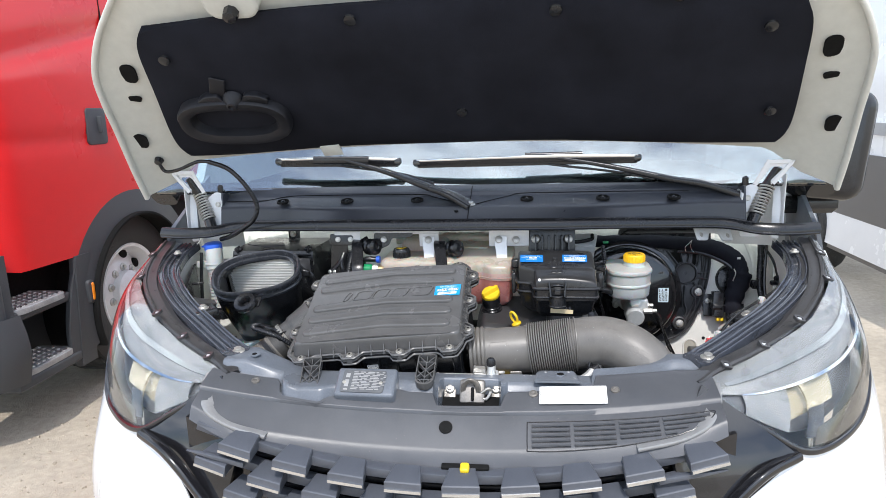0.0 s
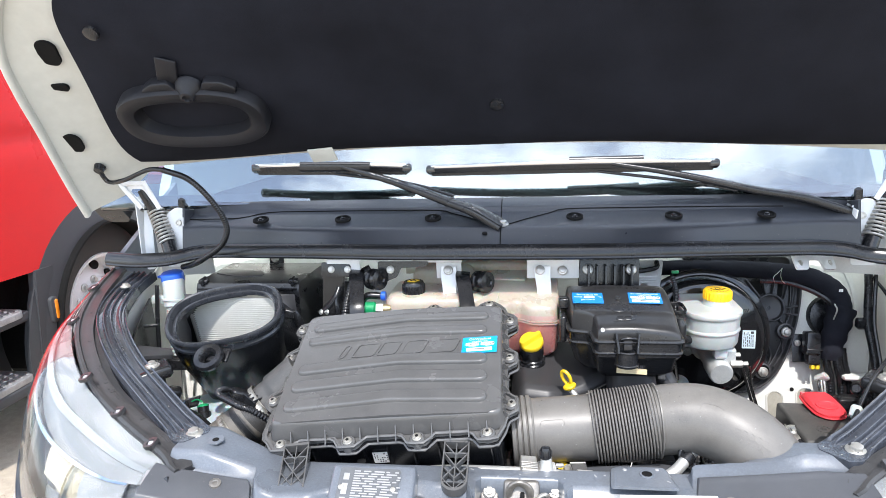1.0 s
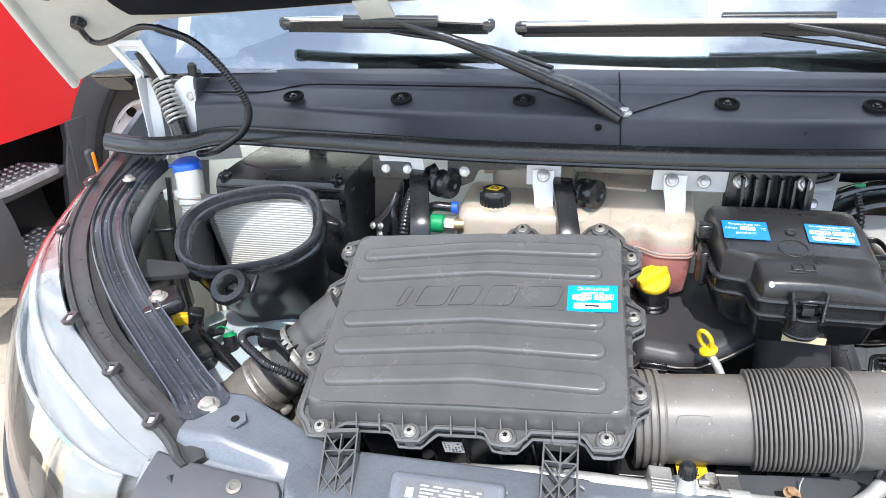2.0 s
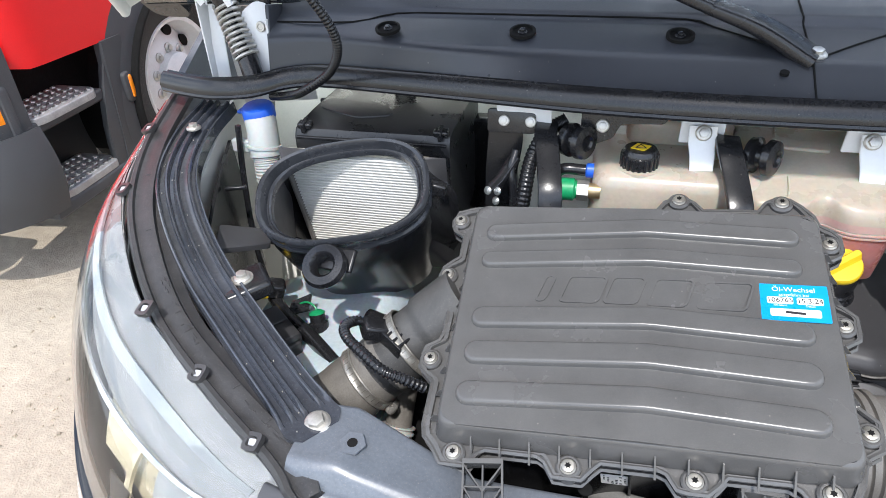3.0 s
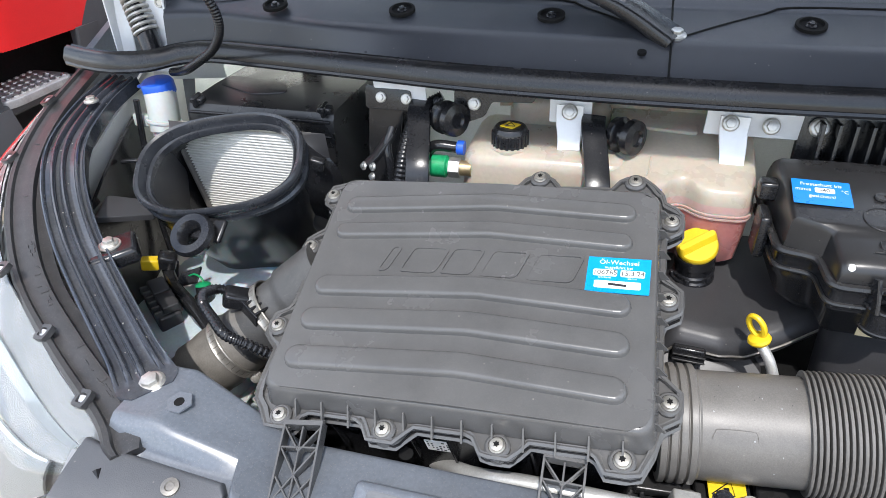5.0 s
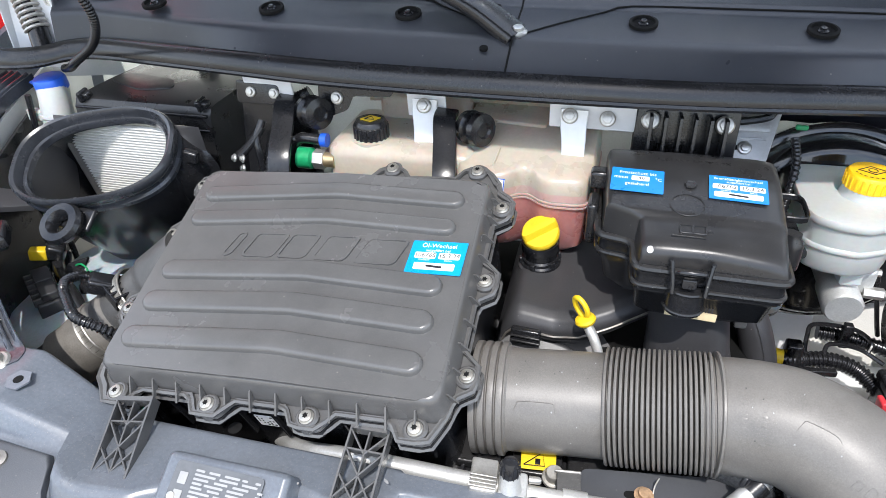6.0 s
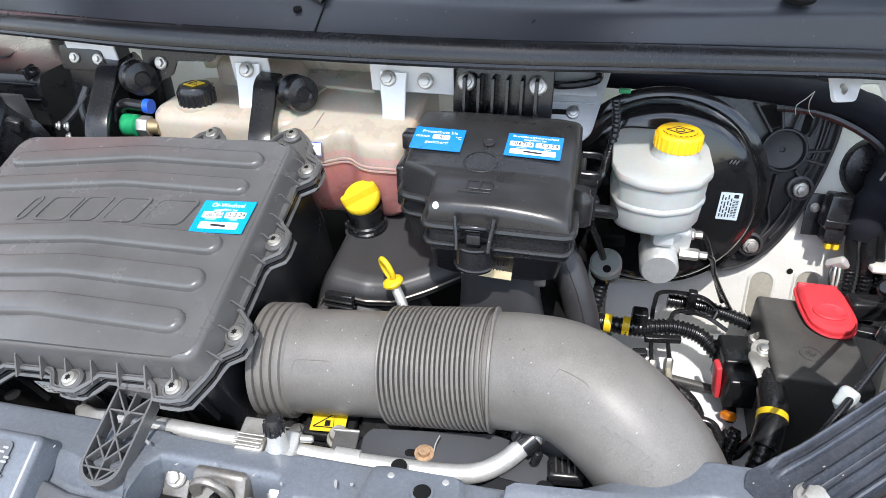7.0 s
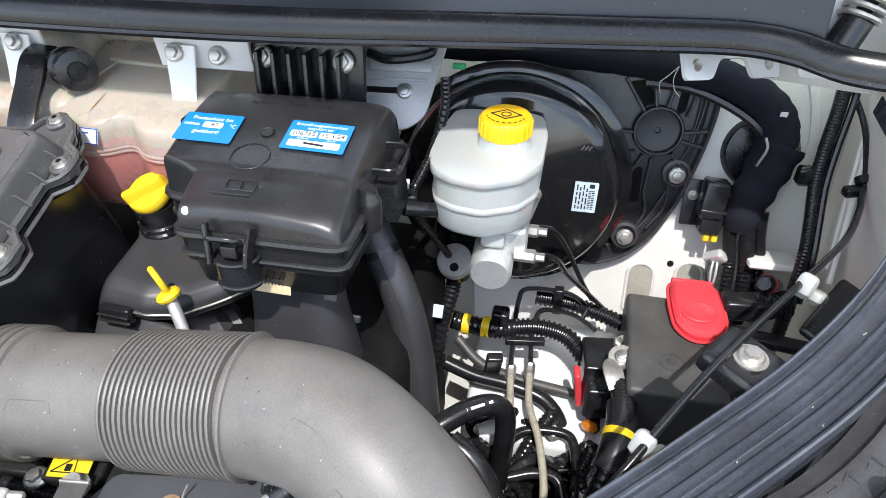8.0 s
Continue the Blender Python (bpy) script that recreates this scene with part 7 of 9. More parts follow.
part("cap_print", loft([[(*p, 0.0) for p in sy], [(*p, 0.0006) for p in sy], [(p[0] * 0.88, p[1] * 0.88, 0.0006) for p in sy], [(p[0] * 0.88, p[1] * 0.88, 0.0) for p in sy]], None, pose(0.404, 1.781, 1.179), (False, False)), ink, bc, smooth=0)
for k in range(9):
    a = radians(200 + 17 * k)
    part("cap_print", block((0.0032, 0.001, 0.0005), pose(0.404 + 0.0185 * math.cos(a), 1.781 + 0.0185 * math.sin(a), 1.1792, 0, 0, math.degrees(a) + 90), 0.0002), ink, bc, smooth=0)
part("cap_print", loft([[(*p, 0.0) for p in circle(0.005, 16)], [(*p, 0.0006) for p in circle(0.005, 16)], [(*p, 0.0006) for p in circle(0.004, 16)], [(*p, 0.0) for p in circle(0.004, 16)]], None, pose(0.404, 1.781, 1.179), (False, False)), ink, bc, smooth=0)
part("level_plug", tube([(0.352, 1.74, 1.092), (0.335, 1.726, 1.1), (0.318, 1.716, 1.106)], 0.0075, 12), black_plastic, res)

# small vacuum cap
e = rig("vacuum_valve", "pale round check valve on a black hose", "valve", (0.35, 1.825, 0.93))
part("valve_disc", lathe([(0, 0), (0.021, 0), (0.021, 0.012), (0.018, 0.015), (0, 0.015)], facing((0.351, 1.826, 0.962), (-0.1, -0.55, 0.83)), 24), white_plastic, e)
part("valve_notch", lathe([(0, 0), (0.0055, 0), (0.0055, 0.004), (0, 0.004)], facing((0.352, 1.811, 0.966), (-0.1, -0.55, 0.83)), 12), dark_void, e)
part("valve_collar", lathe([(0.0185, -0.012), (0.0205, -0.011), (0.0205, 0.0), (0.0185, 0.001)], facing((0.351, 1.827, 0.96), (-0.1, -0.55, 0.83)), 24), black_plastic, e)
part("valve_hose", tube([(0.351, 1.832, 0.95), (0.348, 1.822, 0.925), (0.34, 1.808, 0.885), (0.332, 1.795, 0.83)], 0.0098, 14, ribs=0.001, pitch=0.007), rubber, e)

# ---- engine cover, oil filler, dipstick ----
eng = rig("engine_cover", "black rocker cover with yellow oil filler cap", "engine", (0.08, 1.68, 0.8))


def rocker(u, v):
    x = 0.02 + 0.19 * u
    yf = lerp_list([(0, 1.624), (0.35, 1.618), (0.5, 1.628), (0.68, 1.642), (1, 1.68)], u)[0]
    zf = lerp_list([(0, 1.03), (0.35, 1.025), (0.5, 1.021), (0.68, 1.03), (1, 1.046)], u)[0]
    y, z = lerp_list([(0, yf, zf - 0.012), (0.06, yf - 0.001, zf - 0.001), (0.12, yf + 0.001, zf + 0.004), (0.24, yf + 0.007, zf + 0.012), (0.36, yf + 0.018, zf + 0.018), (1, 1.8, 1.064)], v)
    return x, y, z - 0.05 * max(0.0, (0.14 - u) / 0.14) ** 2


part("cover_shell", sheet(rocker, 36, 30, 0.006), satin_black, eng, "satin black rocker cover")
# Metal bead paints the highlight along the gasket edge.
part("cover_gasket", sweep([Vector(rocker(k / 14, 0.05)) + Vector((0, -0.001, -0.002)) for k in range(15)], circle(0.0014, 6), steps=2), lock_metal, eng)
# Block left near-black; the dimness under the cover is in its colour.
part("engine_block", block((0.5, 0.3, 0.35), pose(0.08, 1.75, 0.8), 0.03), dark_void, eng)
part("timing_disc", lathe([(0.0, 0.0), (0.05, 0.002), (0.075, 0.0), (0.082, -0.012), (0.09, -0.014), (0.09, -0.03)], facing((0.08, 1.622, 0.945), (0, -0.75, 0.66)), 40, cap=(True, False)), satin_black, eng)
part("timing_case", slab(smooth_outline([(-0.045, -0.05), (0.05, -0.05), (0.06, -0.01), (0.04, 0.012), (0.0, 0.02), (-0.045, 0.02)], 0.012, 4), -0.03, 0.0, None, facing((0.07, 1.614, 0.995), (0, -0.72, 0.7)), 0.004), satin_black, eng)
part("timing_lip", sweep([(0.0, 1.606, 0.985), (0.04, 1.6, 0.992), (0.085, 1.606, 0.988), (0.12, 1.62, 0.975), (0.15, 1.635, 0.95)], rounded(0.006, 0.008, 0.002, 2)), black_plastic, eng)
hood_clip = part("seam_clip", block((0.034, 0.011, 0.018), pose(0.057, 1.615, 1.018, -12, 0, -4), 0.003), black_plastic, eng)
for dz in (-0.004, 0.003):
    part("clip_rib", block((0.034, 0.003, 0.0025), pose(0.057, 1.6085, 1.0175 + dz, -12, 0, -4), 0.001), fuse_plastic, hood_clip)
part("filler_flange", lathe([(0.019, 0), (0.026, 0), (0.027, 0.004), (0.023, 0.007), (0.018, 0.007)], facing((0.059, 1.717, 1.047), (-0.05, -0.12, 1)), 30, cap=(False, False)), satin_black, eng)
part("filler_neck", lathe([(0.0245, 0), (0.0245, 0.006), (0.0225, 0.008), (0.0225, 0.012), (0.0205, 0.014), (0.0205, 0.021), (0.0225, 0.024), (0.0225, 0.035), (0.0, 0.038)], facing((0.059, 1.717, 1.05), (-0.05, -0.1, 1)), 26), rubber, eng, "ribbed black filler neck")
for k in range(6):
    a = math.pi / 3 * k
    part("neck_lug", block((0.006, 0.004, 0.009), facing((0.059, 1.717, 1.05), (-0.1, -0.1, 1)) @ pose(0.0235 * math.cos(a), 0.0235 * math.sin(a), 0.009, 0, 0, math.degrees(a) + 90), 0.0012), black_plastic, eng)
CAPM = facing((0.058, 1.713, 1.0915), (-0.15, -0.5, 0.85))
oc = part("oil_cap", lathe([(0.0, 0.0), (0.021, 0.0), (0.0225, 0.003), (0.0225, 0.008), (0.021, 0.0105), (0.0, 0.0115)], CAPM, 34), yellow, eng, "yellow oil filler cap")
part("cap_grip", loft([[(*p, z) for p in rounded(w, h, r, 3)] for w, h, r, z in ((0.045, 0.013, 0.004, 0.0095), (0.044, 0.009, 0.004, 0.0185), (0.042, 0.0065, 0.003, 0.0205))], None, CAPM @ pose(0, 0, 0, 0, 0, 48)), yellow, oc)
dip = rig("dipstick", "yellow ring-handled oil dipstick beside the engine cover", "dipstick", (0.125, 1.6, 0.9))
part("stick_tube", tube([(0.121, 1.614, 1.05), (0.135, 1.6, 1.03), (0.15, 1.585, 0.98), (0.16, 1.572, 0.9)], 0.0055, 12), aluminium, dip)
part("stick_collar", lathe([(0, 0), (0.0105, 0), (0.0118, 0.003), (0.0105, 0.006), (0.006, 0.008), (0, 0.008)], facing((0.1215, 1.6135, 1.05), (-0.38, 0.05, 0.92)), 20), yellow, dip)
ringm = axes((0.1145, 1.6145, 1.0685), (-0.38, 0.02, 0.92), (-0.61, -0.735, -0.25))
part("stick_ring", sweep([ringm @ Vector((0.0125 * math.cos(2 * math.pi * i / 20), 0.0085 * math.sin(2 * math.pi * i / 20), 0)) for i in range(21)], circle(0.003, 8), steps=2), yellow, dip)

# duct below the fuse box and hoses beside it
e = rig("air_duct", "matt black moulded air duct", "duct", (0.24, 1.66, 0.8))
part("duct_body", loft([[(x, y, z) for x, y in rounded(w, d, 0.026, 5, cx, cy)] for z, w, d, cx, cy in ((0.8, 0.15, 0.09, 0.252, 1.6), (0.9, 0.125, 0.08, 0.246, 1.618), (0.96, 0.105, 0.074, 0.24, 1.632), (1.02, 0.088, 0.066, 0.232, 1.648), (1.09, 0.076, 0.06, 0.226, 1.66))]), satin_black, e)
part("duct_strap", block((0.012, 0.004, 0.03), pose(0.274, 1.622, 1.08, -10, 0, 0), 0.002), lock_metal, e)
e = rig("vacuum_hose", "thick black rubber hose", "hose", (0.31, 1.7, 0.8))
VH = [(0.268, 1.745, 1.075), (0.288, 1.73, 1.045), (0.315, 1.708, 0.995), (0.331, 1.69, 0.94), (0.338, 1.68, 0.89), (0.342, 1.675, 0.82)]
part("hose_run", tube(VH, 0.0195, 20), satin_black, e)
part("hose_band", sweep([Vector(VH[1]).lerp(Vector(VH[2]), k) for k in (0.0, 0.12)], circle(0.0207, 20), steps=1), black_plastic, e)
part("hose_seam", sweep([Vector(p) + Vector((0.003, -0.0185, 0.006)) for p in VH[1:5]], circle(0.0008, 6), steps=4), satin_black, e)
e = rig("hose_coupling", "black ribbed hose coupling deep beside the duct", "coupling", (0.3, 1.68, 0.85))
CQ = facing((0.298, 1.685, 0.915), (0.35, -0.3, 0.88))
part("coupling_body", lathe([(0.012, -0.05), (0.018, -0.048), (0.018, -0.03), (0.022, -0.028), (0.022, -0.016), (0.0195, -0.014), (0.0195, 0.0), (0.016, 0.004), (0.0, 0.004)], CQ, 24), black_plastic, e)
for z in (-0.008, -0.022, -0.038):
    part("coupling_ring", lathe([(0.0205, -0.0015), (0.0225, 0.0), (0.0205, 0.0015)], CQ @ pose(0, 0, z), 24, cap=(False, False)), fuse_plastic, e)
part("coupling_stub", tube([(0.292, 1.665, 0.862), (0.28, 1.645, 0.85), (0.262, 1.62, 0.845)], 0.0155, 18), hose_plastic, e, "grey rubber stub")
part("steel_clip", block((0.022, 0.004, 0.018), pose(0.262, 1.69, 0.975, -20, 10, 8), 0.002), lock_metal, e, "bent steel clip")
part("steel_clip", block((0.012, 0.004, 0.014), pose(0.256, 1.69, 0.952, -20, -20, 8), 0.002), lock_metal, e)
part("round_cap", lathe([(0, 0), (0.015, 0), (0.013, 0.006), (0.005, 0.009), (0, 0.009)], facing((0.274, 1.7, 0.928), (0.0, -0.6, 0.8)), 20), fuse_plastic, e)

# ---- silver pipe in front of the hose ----
e = rig("coolant_pipe", "bare aluminium pipe across the radiator top", "pipe", (0.1, 1.44, 0.95))
part("pipe_run", tube([(-0.19, 1.475, 0.94), (-0.14, 1.436, 0.98), (-0.08, 1.424, 0.999), (0.02, 1.421, 1.002), (0.081, 1.421, 1.0), (0.12, 1.424, 0.996), (0.165, 1.429, 0.992), (0.209, 1.433, 0.99), (0.24, 1.44, 0.989), (0.261, 1.451, 0.994), (0.281, 1.467, 1.006), (0.302, 1.487, 1.018)], 0.0085, 18), aluminium, e)
part("pipe_block", block((0.024, 0.032, 0.024), pose(0.048, 1.418, 1.01, 8, 6, 6), 0.002), zinc, e)
for k in range(4):
    part("block_rib", block((0.024, 0.0016, 0.002), pose(0.0495, 1.4025 + 0.0035 * k, 1.0225 + 0.0005 * k, 8, 6, 6), 0.0005), zinc, e)
part("valve_seat", block((0.026, 0.03, 0.02), pose(0.0745, 1.416, 1.006, 8, 6, 6), 0.003), aluminium, e)
part("valve_stem", lathe([(0.011, 0), (0.0085, 0.01), (0.008, 0.022), (0, 0.022)], facing((0.0735, 1.412, 1.012), (0, 0.1, 1)), 18), aluminium, e)
cap = part("valve_cap", lathe([(0, 0), (0.0072, 0), (0.0082, 0.002), (0.0082, 0.011), (0.0062, 0.0165), (0.0025, 0.018), (0, 0.018)], facing((0.0725, 1.413, 1.031), (0, 0.1, 1)), 24), black_plastic, e, "black ribbed valve cap")
for k in range(12):
    a = 2 * math.pi * k / 12
    part("cap_rib", block((0.0018, 0.0012, 0.011), facing((0.0725, 1.413, 1.031), (0, 0.1, 1)) @ pose(0.0083 * math.cos(a), 0.0083 * math.sin(a), 0.007, 0, 0, math.degrees(a)), 0.0003), black_plastic, cap)
part("side_screw", lathe([(0, 0), (0.0035, 0), (0.0035, 0.009), (0.0022, 0.011), (0, 0.011)], facing((0.088, 1.427, 1.012), (1, 0.1, 0)), 12), zinc, e)
clip = part("pipe_clip", lathe([(0.0088, -0.011), (0.0102, -0.011), (0.0102, 0.011), (0.0088, 0.011)], facing((0.129, 1.4255, 0.9955), (1, 0.1, -0.1)), 20), aluminium, e, "bent sheet metal pipe clip")
part("clip_tab", block((0.022, 0.022, 0.003), pose(0.123, 1.4395, 1.001, 6, 0, 6), 0.001), dusty_black, clip)
part("clip_lip", block((0.024, 0.0025, 0.004), pose(0.121, 1.4505, 1.003, 0, 0, 6), 0.001), zinc, clip)
e2 = lathe([(0, 0), (0.012, 0), (0.0115, 0.002), (0.0085, 0.0025), (0.0085, 0.009), (0.0075, 0.0105), (0, 0.0105)], facing((0.109, 1.458, 0.982), (0, -0.15, 1)), 18)
part("flange_screw", e2, zinc, e)
band = part("clip_band", lathe([(0.009, -0.007), (0.0105, -0.007), (0.0105, 0.007), (0.009, 0.007)], facing((0.282, 1.468, 1.0065), (0.62, 0.55, 0.4)), 18), black_plastic, e, "black plastic pipe strap")
part("strap_lug", block((0.008, 0.006, 0.012), pose(0.272, 1.465, 1.017, 0, 20, 40), 0.002), black_plastic, band)
part("strap_lug", block((0.008, 0.006, 0.014), pose(0.291, 1.46, 0.997, 0, 20, 40), 0.002), black_plastic, band)
e = rig("fan_shroud", "black plastic fan shroud top", "shroud", (0.15, 1.5, 0.85))
part("shroud_top", block((0.5, 0.09, 0.03), pose(0.17, 1.5, 0.945, 8, 0, -3), 0.006), black_plastic, e)
for x in (0.03, 0.09, 0.145, 0.2):
    part("shroud_tile", block((0.05, 0.04, 0.012), pose(x, 1.487, 0.968, 8, 0, 3), 0.003), fuse_plastic, e)
step = part("shroud_step", slab(smooth_outline([(0.125, 1.437), (0.137, 1.472), (0.25, 1.488), (0.3, 1.474), (0.298, 1.444), (0.24, 1.45)], 0.004, 3), 0.945, 0.983, None, None, 0.003), cover_plastic, e, "grey shroud bracket")
part("screw_slot", slab(rounded(0.024, 0.008, 0.004, 4), 0.9825, 0.9834, None, pose(0.185, 1.4555, 0, 0, 0, 8)), dark_void, step)
rusty_zinc = surface("rusty_zinc", (0.5, 0.33, 0.2), 0.5, metal=0.5, vary=0.3, scale=200)
part("rusty_screw", lathe([(0, 0), (0.009, 0), (0.009, 0.0015), (0.0055, 0.002), (0.0052, 0.006), (0.003, 0.0065), (0, 0.0055)], facing((0.191, 1.456, 0.9832), (0, -0.1, 1)), 18), rusty_zinc, step, "rusty bracket screw")
part("wire_end", sweep([(0.199, 1.459, 0.984), (0.2, 1.464, 0.99), (0.203, 1.468, 0.997)], circle(0.0008, 6), steps=3), zinc, step)
plug = part("shroud_plug", block((0.034, 0.024, 0.016), pose(0.318, 1.463, 0.982, 0, 0, 6), 0.005), black_plastic, e, "black plug in the shroud")
for k in range(4):
    part("plug_rib", block((0.0015, 0.016, 0.003), pose(0.308 + 0.0055 * k, 1.462 + 0.0005 * k, 0.9905, 0, 0, 6), 0.0005), dusty_black, plug)
# Near-black filler block paints the dim space under the shroud.
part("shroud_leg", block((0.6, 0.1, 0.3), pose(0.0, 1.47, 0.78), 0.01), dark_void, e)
for x, y, z in ((0.06, 1.468, 0.968), (0.3, 1.462, 0.962), (0.0, 1.475, 0.972)):
    bolt(e, (x, y, z), (0, -0.2, 1), 0.008, steel)
for k in range(5):
    part("shroud_rib", block((0.004, 0.08, 0.012), pose(0.02 + 0.075 * k, 1.497, 0.964, 8, 0, -3), 0.001), black_plastic, e)
tag = part("warning_tag", block((0.034, 0.02, 0.0012), pose(0.092, 1.476, 0.981, 14, 0, 6), 0.0004), yellow, e, "yellow warning sticker")
part("sign_edge", sweep([(0.0785, 1.4685, 0.9804), (0.095, 1.4835, 0.9842), (0.0985, 1.47, 0.981), (0.0785, 1.4685, 0.9804)], circle(0.0006, 5), steps=1), black_plastic, tag)
part("sign_mark", block((0.005, 0.006, 0.0012), pose(0.0915, 1.4735, 0.9818, 14, 0, 6), 0.0004), black_plastic, tag)

# ---- right side: battery, wiring ----
bat = rig("battery", "black battery under a dusty cover with a red terminal cap", "battery", (0.63, 1.79, 0.7))
part("battery_case", block((0.11, 0.165, 0.2), pose(0.613, 1.792, 0.81, 0, 0, -2), 0.006), dusty_black, bat)
part("round_mark", loft([[(*p, 0) for p in circle(0.0135, 24)], [(*p, 0.0012) for p in circle(0.0135, 24)], [(*p, 0.0012) for p in circle(0.012, 24)], [(*p, 0) for p in circle(0.012, 24)]], None, pose(0.605, 1.76, 0.9095)), dusty_black, bat)
for k in range(5):
    part("round_mark", block((0.012, 0.001, 0.001), Matrix.Translation((0.605, 1.76, 0.9105)) @ pose(0, 0, 0, 0, 0, 36 * k), 0.0002), dusty_black, bat)


def cap_line(g, z, tilt=0.0):
    pts = smooth_outline([(-0.032, 0.05), (0.028, 0.05), (0.034, 0.005), (0.034, -0.02), (0.02, -0.05), (-0.012, -0.053), (-0.03, -0.035), (-0.034, 0.005)], 0.018, 5)
    return [(0.641 + x * g * 0.9, 1.846 + y * g * 0.94, z + tilt * (y + 0.05)) for x, y in pts]


rc = part("terminal_cap", loft([cap_line(1.0, 0.911, 0.05), cap_line(1.02, 0.914, 0.05), cap_line(1.0, 0.919, 0.05), cap_line(0.93, 0.9195, 0.07), cap_line(0.86, 0.922, 0.07), cap_line(0.8, 0.9225, 0.07)]), red, bat, "red plastic terminal cap")
part("cap_dish", loft([[(*p, z) for p in oval(0.021 * g, 0.016 * g, 28)] for g, z in ((1.0, -0.002), (1.0, 0.0012), (0.92, 0.002), (0.86, 0.0008), (0.3, -0.0005))], None, facing((0.64, 1.832, 0.925), (0, -0.07, 1))), red, rc)
part("cap_rim", sweep([Vector(p) for p in cap_line(1.07, 0.914, 0.04) + cap_line(1.07, 0.914, 0.04)[:1]], circle(0.002, 6), steps=1), red, rc)
part("cap_hinge", block((0.05, 0.008, 0.014), pose(0.639, 1.892, 0.9185, -20, 0, 0), 0.002), red, rc)
part("terminal_lead", block((0.05, 0.03, 0.03), pose(0.695, 1.865, 0.915, 0, 0, 5), 0.006), black_plastic, bat)
part("terminal_lead", tube([(0.71, 1.867, 0.915), (0.735, 1.872, 0.917), (0.75, 1.876, 0.92)], 0.0165, 16, ribs=0.0025, pitch=0.006), black_plastic, bat)
part("battery_clamp", block((0.12, 0.02, 0.012), pose(0.72, 1.82, 0.905, 0, 0, -10), 0.003), black_plastic, bat)

# ---- right side of the bay: panel, looms, pipes ----
def fw(x, z, out=0.0):
    return Vector((x, firewall_y(z) - out, z))


panel = rig("firewall_panel", "black ribbed plastic panel bolted to the firewall", "panel", (0.53, 1.97, 0.9))
OUT = smooth_outline([(0.40, 0.9), (0.518, 0.9), (0.557, 0.916), (0.589, 0.947), (0.613, 0.994), (0.631, 1.054), (0.64, 1.1), (0.641, 1.2), (0.40, 1.2)], 0.02, 3)
part("panel_plate", loft([[fw(x, z, 0.004) for x, z in OUT], [fw(x, z, 0.010) for x, z in OUT]]), fuse_plastic, panel)
# Rim, hub and ribs in a paler black: light they catch, as colour.
part("panel_rim", sweep([fw(x, z, 0.015) for x, z in OUT], rounded(0.004, 0.014, 0.001, 1), steps=1), satin_black, panel)
part("panel_rim", sweep([fw(0.50 + (x - 0.50) * 0.9, 1.05 + (z - 1.05) * 0.9, 0.013) for x, z in OUT[8:36]], rounded(0.003, 0.012, 0.001, 1), steps=1), satin_black, panel)
HX, HZ = 0.576, 1.0725
part("panel_hub", lathe([(0.0, 0.002), (0.031, 0.002), (0.031, 0.02), (0.0295, 0.0225), (0.0275, 0.0225), (0.0265, 0.019), (0.0262, 0.0125), (0.024, 0.0115), (0.004, 0.0115), (0.003, 0.0095), (0, 0.0095)], facing(fw(HX, HZ), (0, -1, 0.3)), 36), satin_black, panel)
for x, z in ((0.5225, 1.074), (0.53, 1.134), (0.563, 1.137), (0.5905, 1.138), (0.634, 1.08), (0.631, 1.061), (0.612, 1.034), (0.548, 1.02), (0.57, 1.0)):
    d = Vector((x - HX, z - HZ)).normalized() * 0.029
    part("panel_rib", sweep([fw(HX + d.x, HZ + d.y, 0.015), fw(x, z, 0.014)], rounded(0.0042, 0.013, 0.001, 1), steps=1, up=(0, -1, 0.3)), satin_black, panel, smooth=0)
for pts in ([(0.548, 1.02), (0.53, 0.975), (0.515, 0.93)], [(0.57, 1.0), (0.575, 0.975), (0.56, 0.945)], [(0.5, 1.045), (0.535, 1.045), (0.552, 1.05)], [(0.59, 1.135), (0.6, 1.145), (0.612, 1.14), (0.613, 1.115), (0.607, 1.095)], [(0.6, 1.02), (0.598, 0.985), (0.58, 0.955)], [(0.625, 1.14), (0.626, 1.11), (0.619, 1.07), (0.612, 1.05)]):
    part("panel_rib", sweep([fw(x, z, 0.014) for x, z in pts], rounded(0.0035, 0.012, 0.001, 1), steps=5, up=(0, -1, 0.3)), satin_black, panel, smooth=0)
# Near-black patches paint the shade of pockets onto the flat plate.
for pts in ([(0.535, 1.13), (0.56, 1.133), (0.568, 1.106), (0.552, 1.1)], [(0.598, 1.13), (0.608, 1.13), (0.606, 1.1), (0.594, 1.092)], [(0.556, 1.028), (0.566, 1.03), (0.566, 0.985), (0.545, 0.985)]):
    part("panel_pocket", slab(smooth_outline(pts, 0.004, 3), -0.001, 0.0006, None, axes(fw(0, 0.0, 0.0105), (1, 0, 0), (0, -1, 0.3)) @ pose(0, 0, 0) @ Matrix.Scale(math.sqrt(1.09), 4, (0, 1, 0))), dark_void, panel)
for x, y, z in ((0.606, 1.966, 1.03), (0.554, 1.936, 0.95)):
    part("bolt_socket", lathe([(0, -0.01), (0.0175, -0.01), (0.0175, 0.002), (0.0135, 0.003), (0.0125, -0.003), (0, -0.003)], facing((x, y + 0.006, z), (0, -1, 0.3)), 18), satin_black, panel)
    bolt(panel, (x, y, z), (0, -1, 0.3), 0.0085)

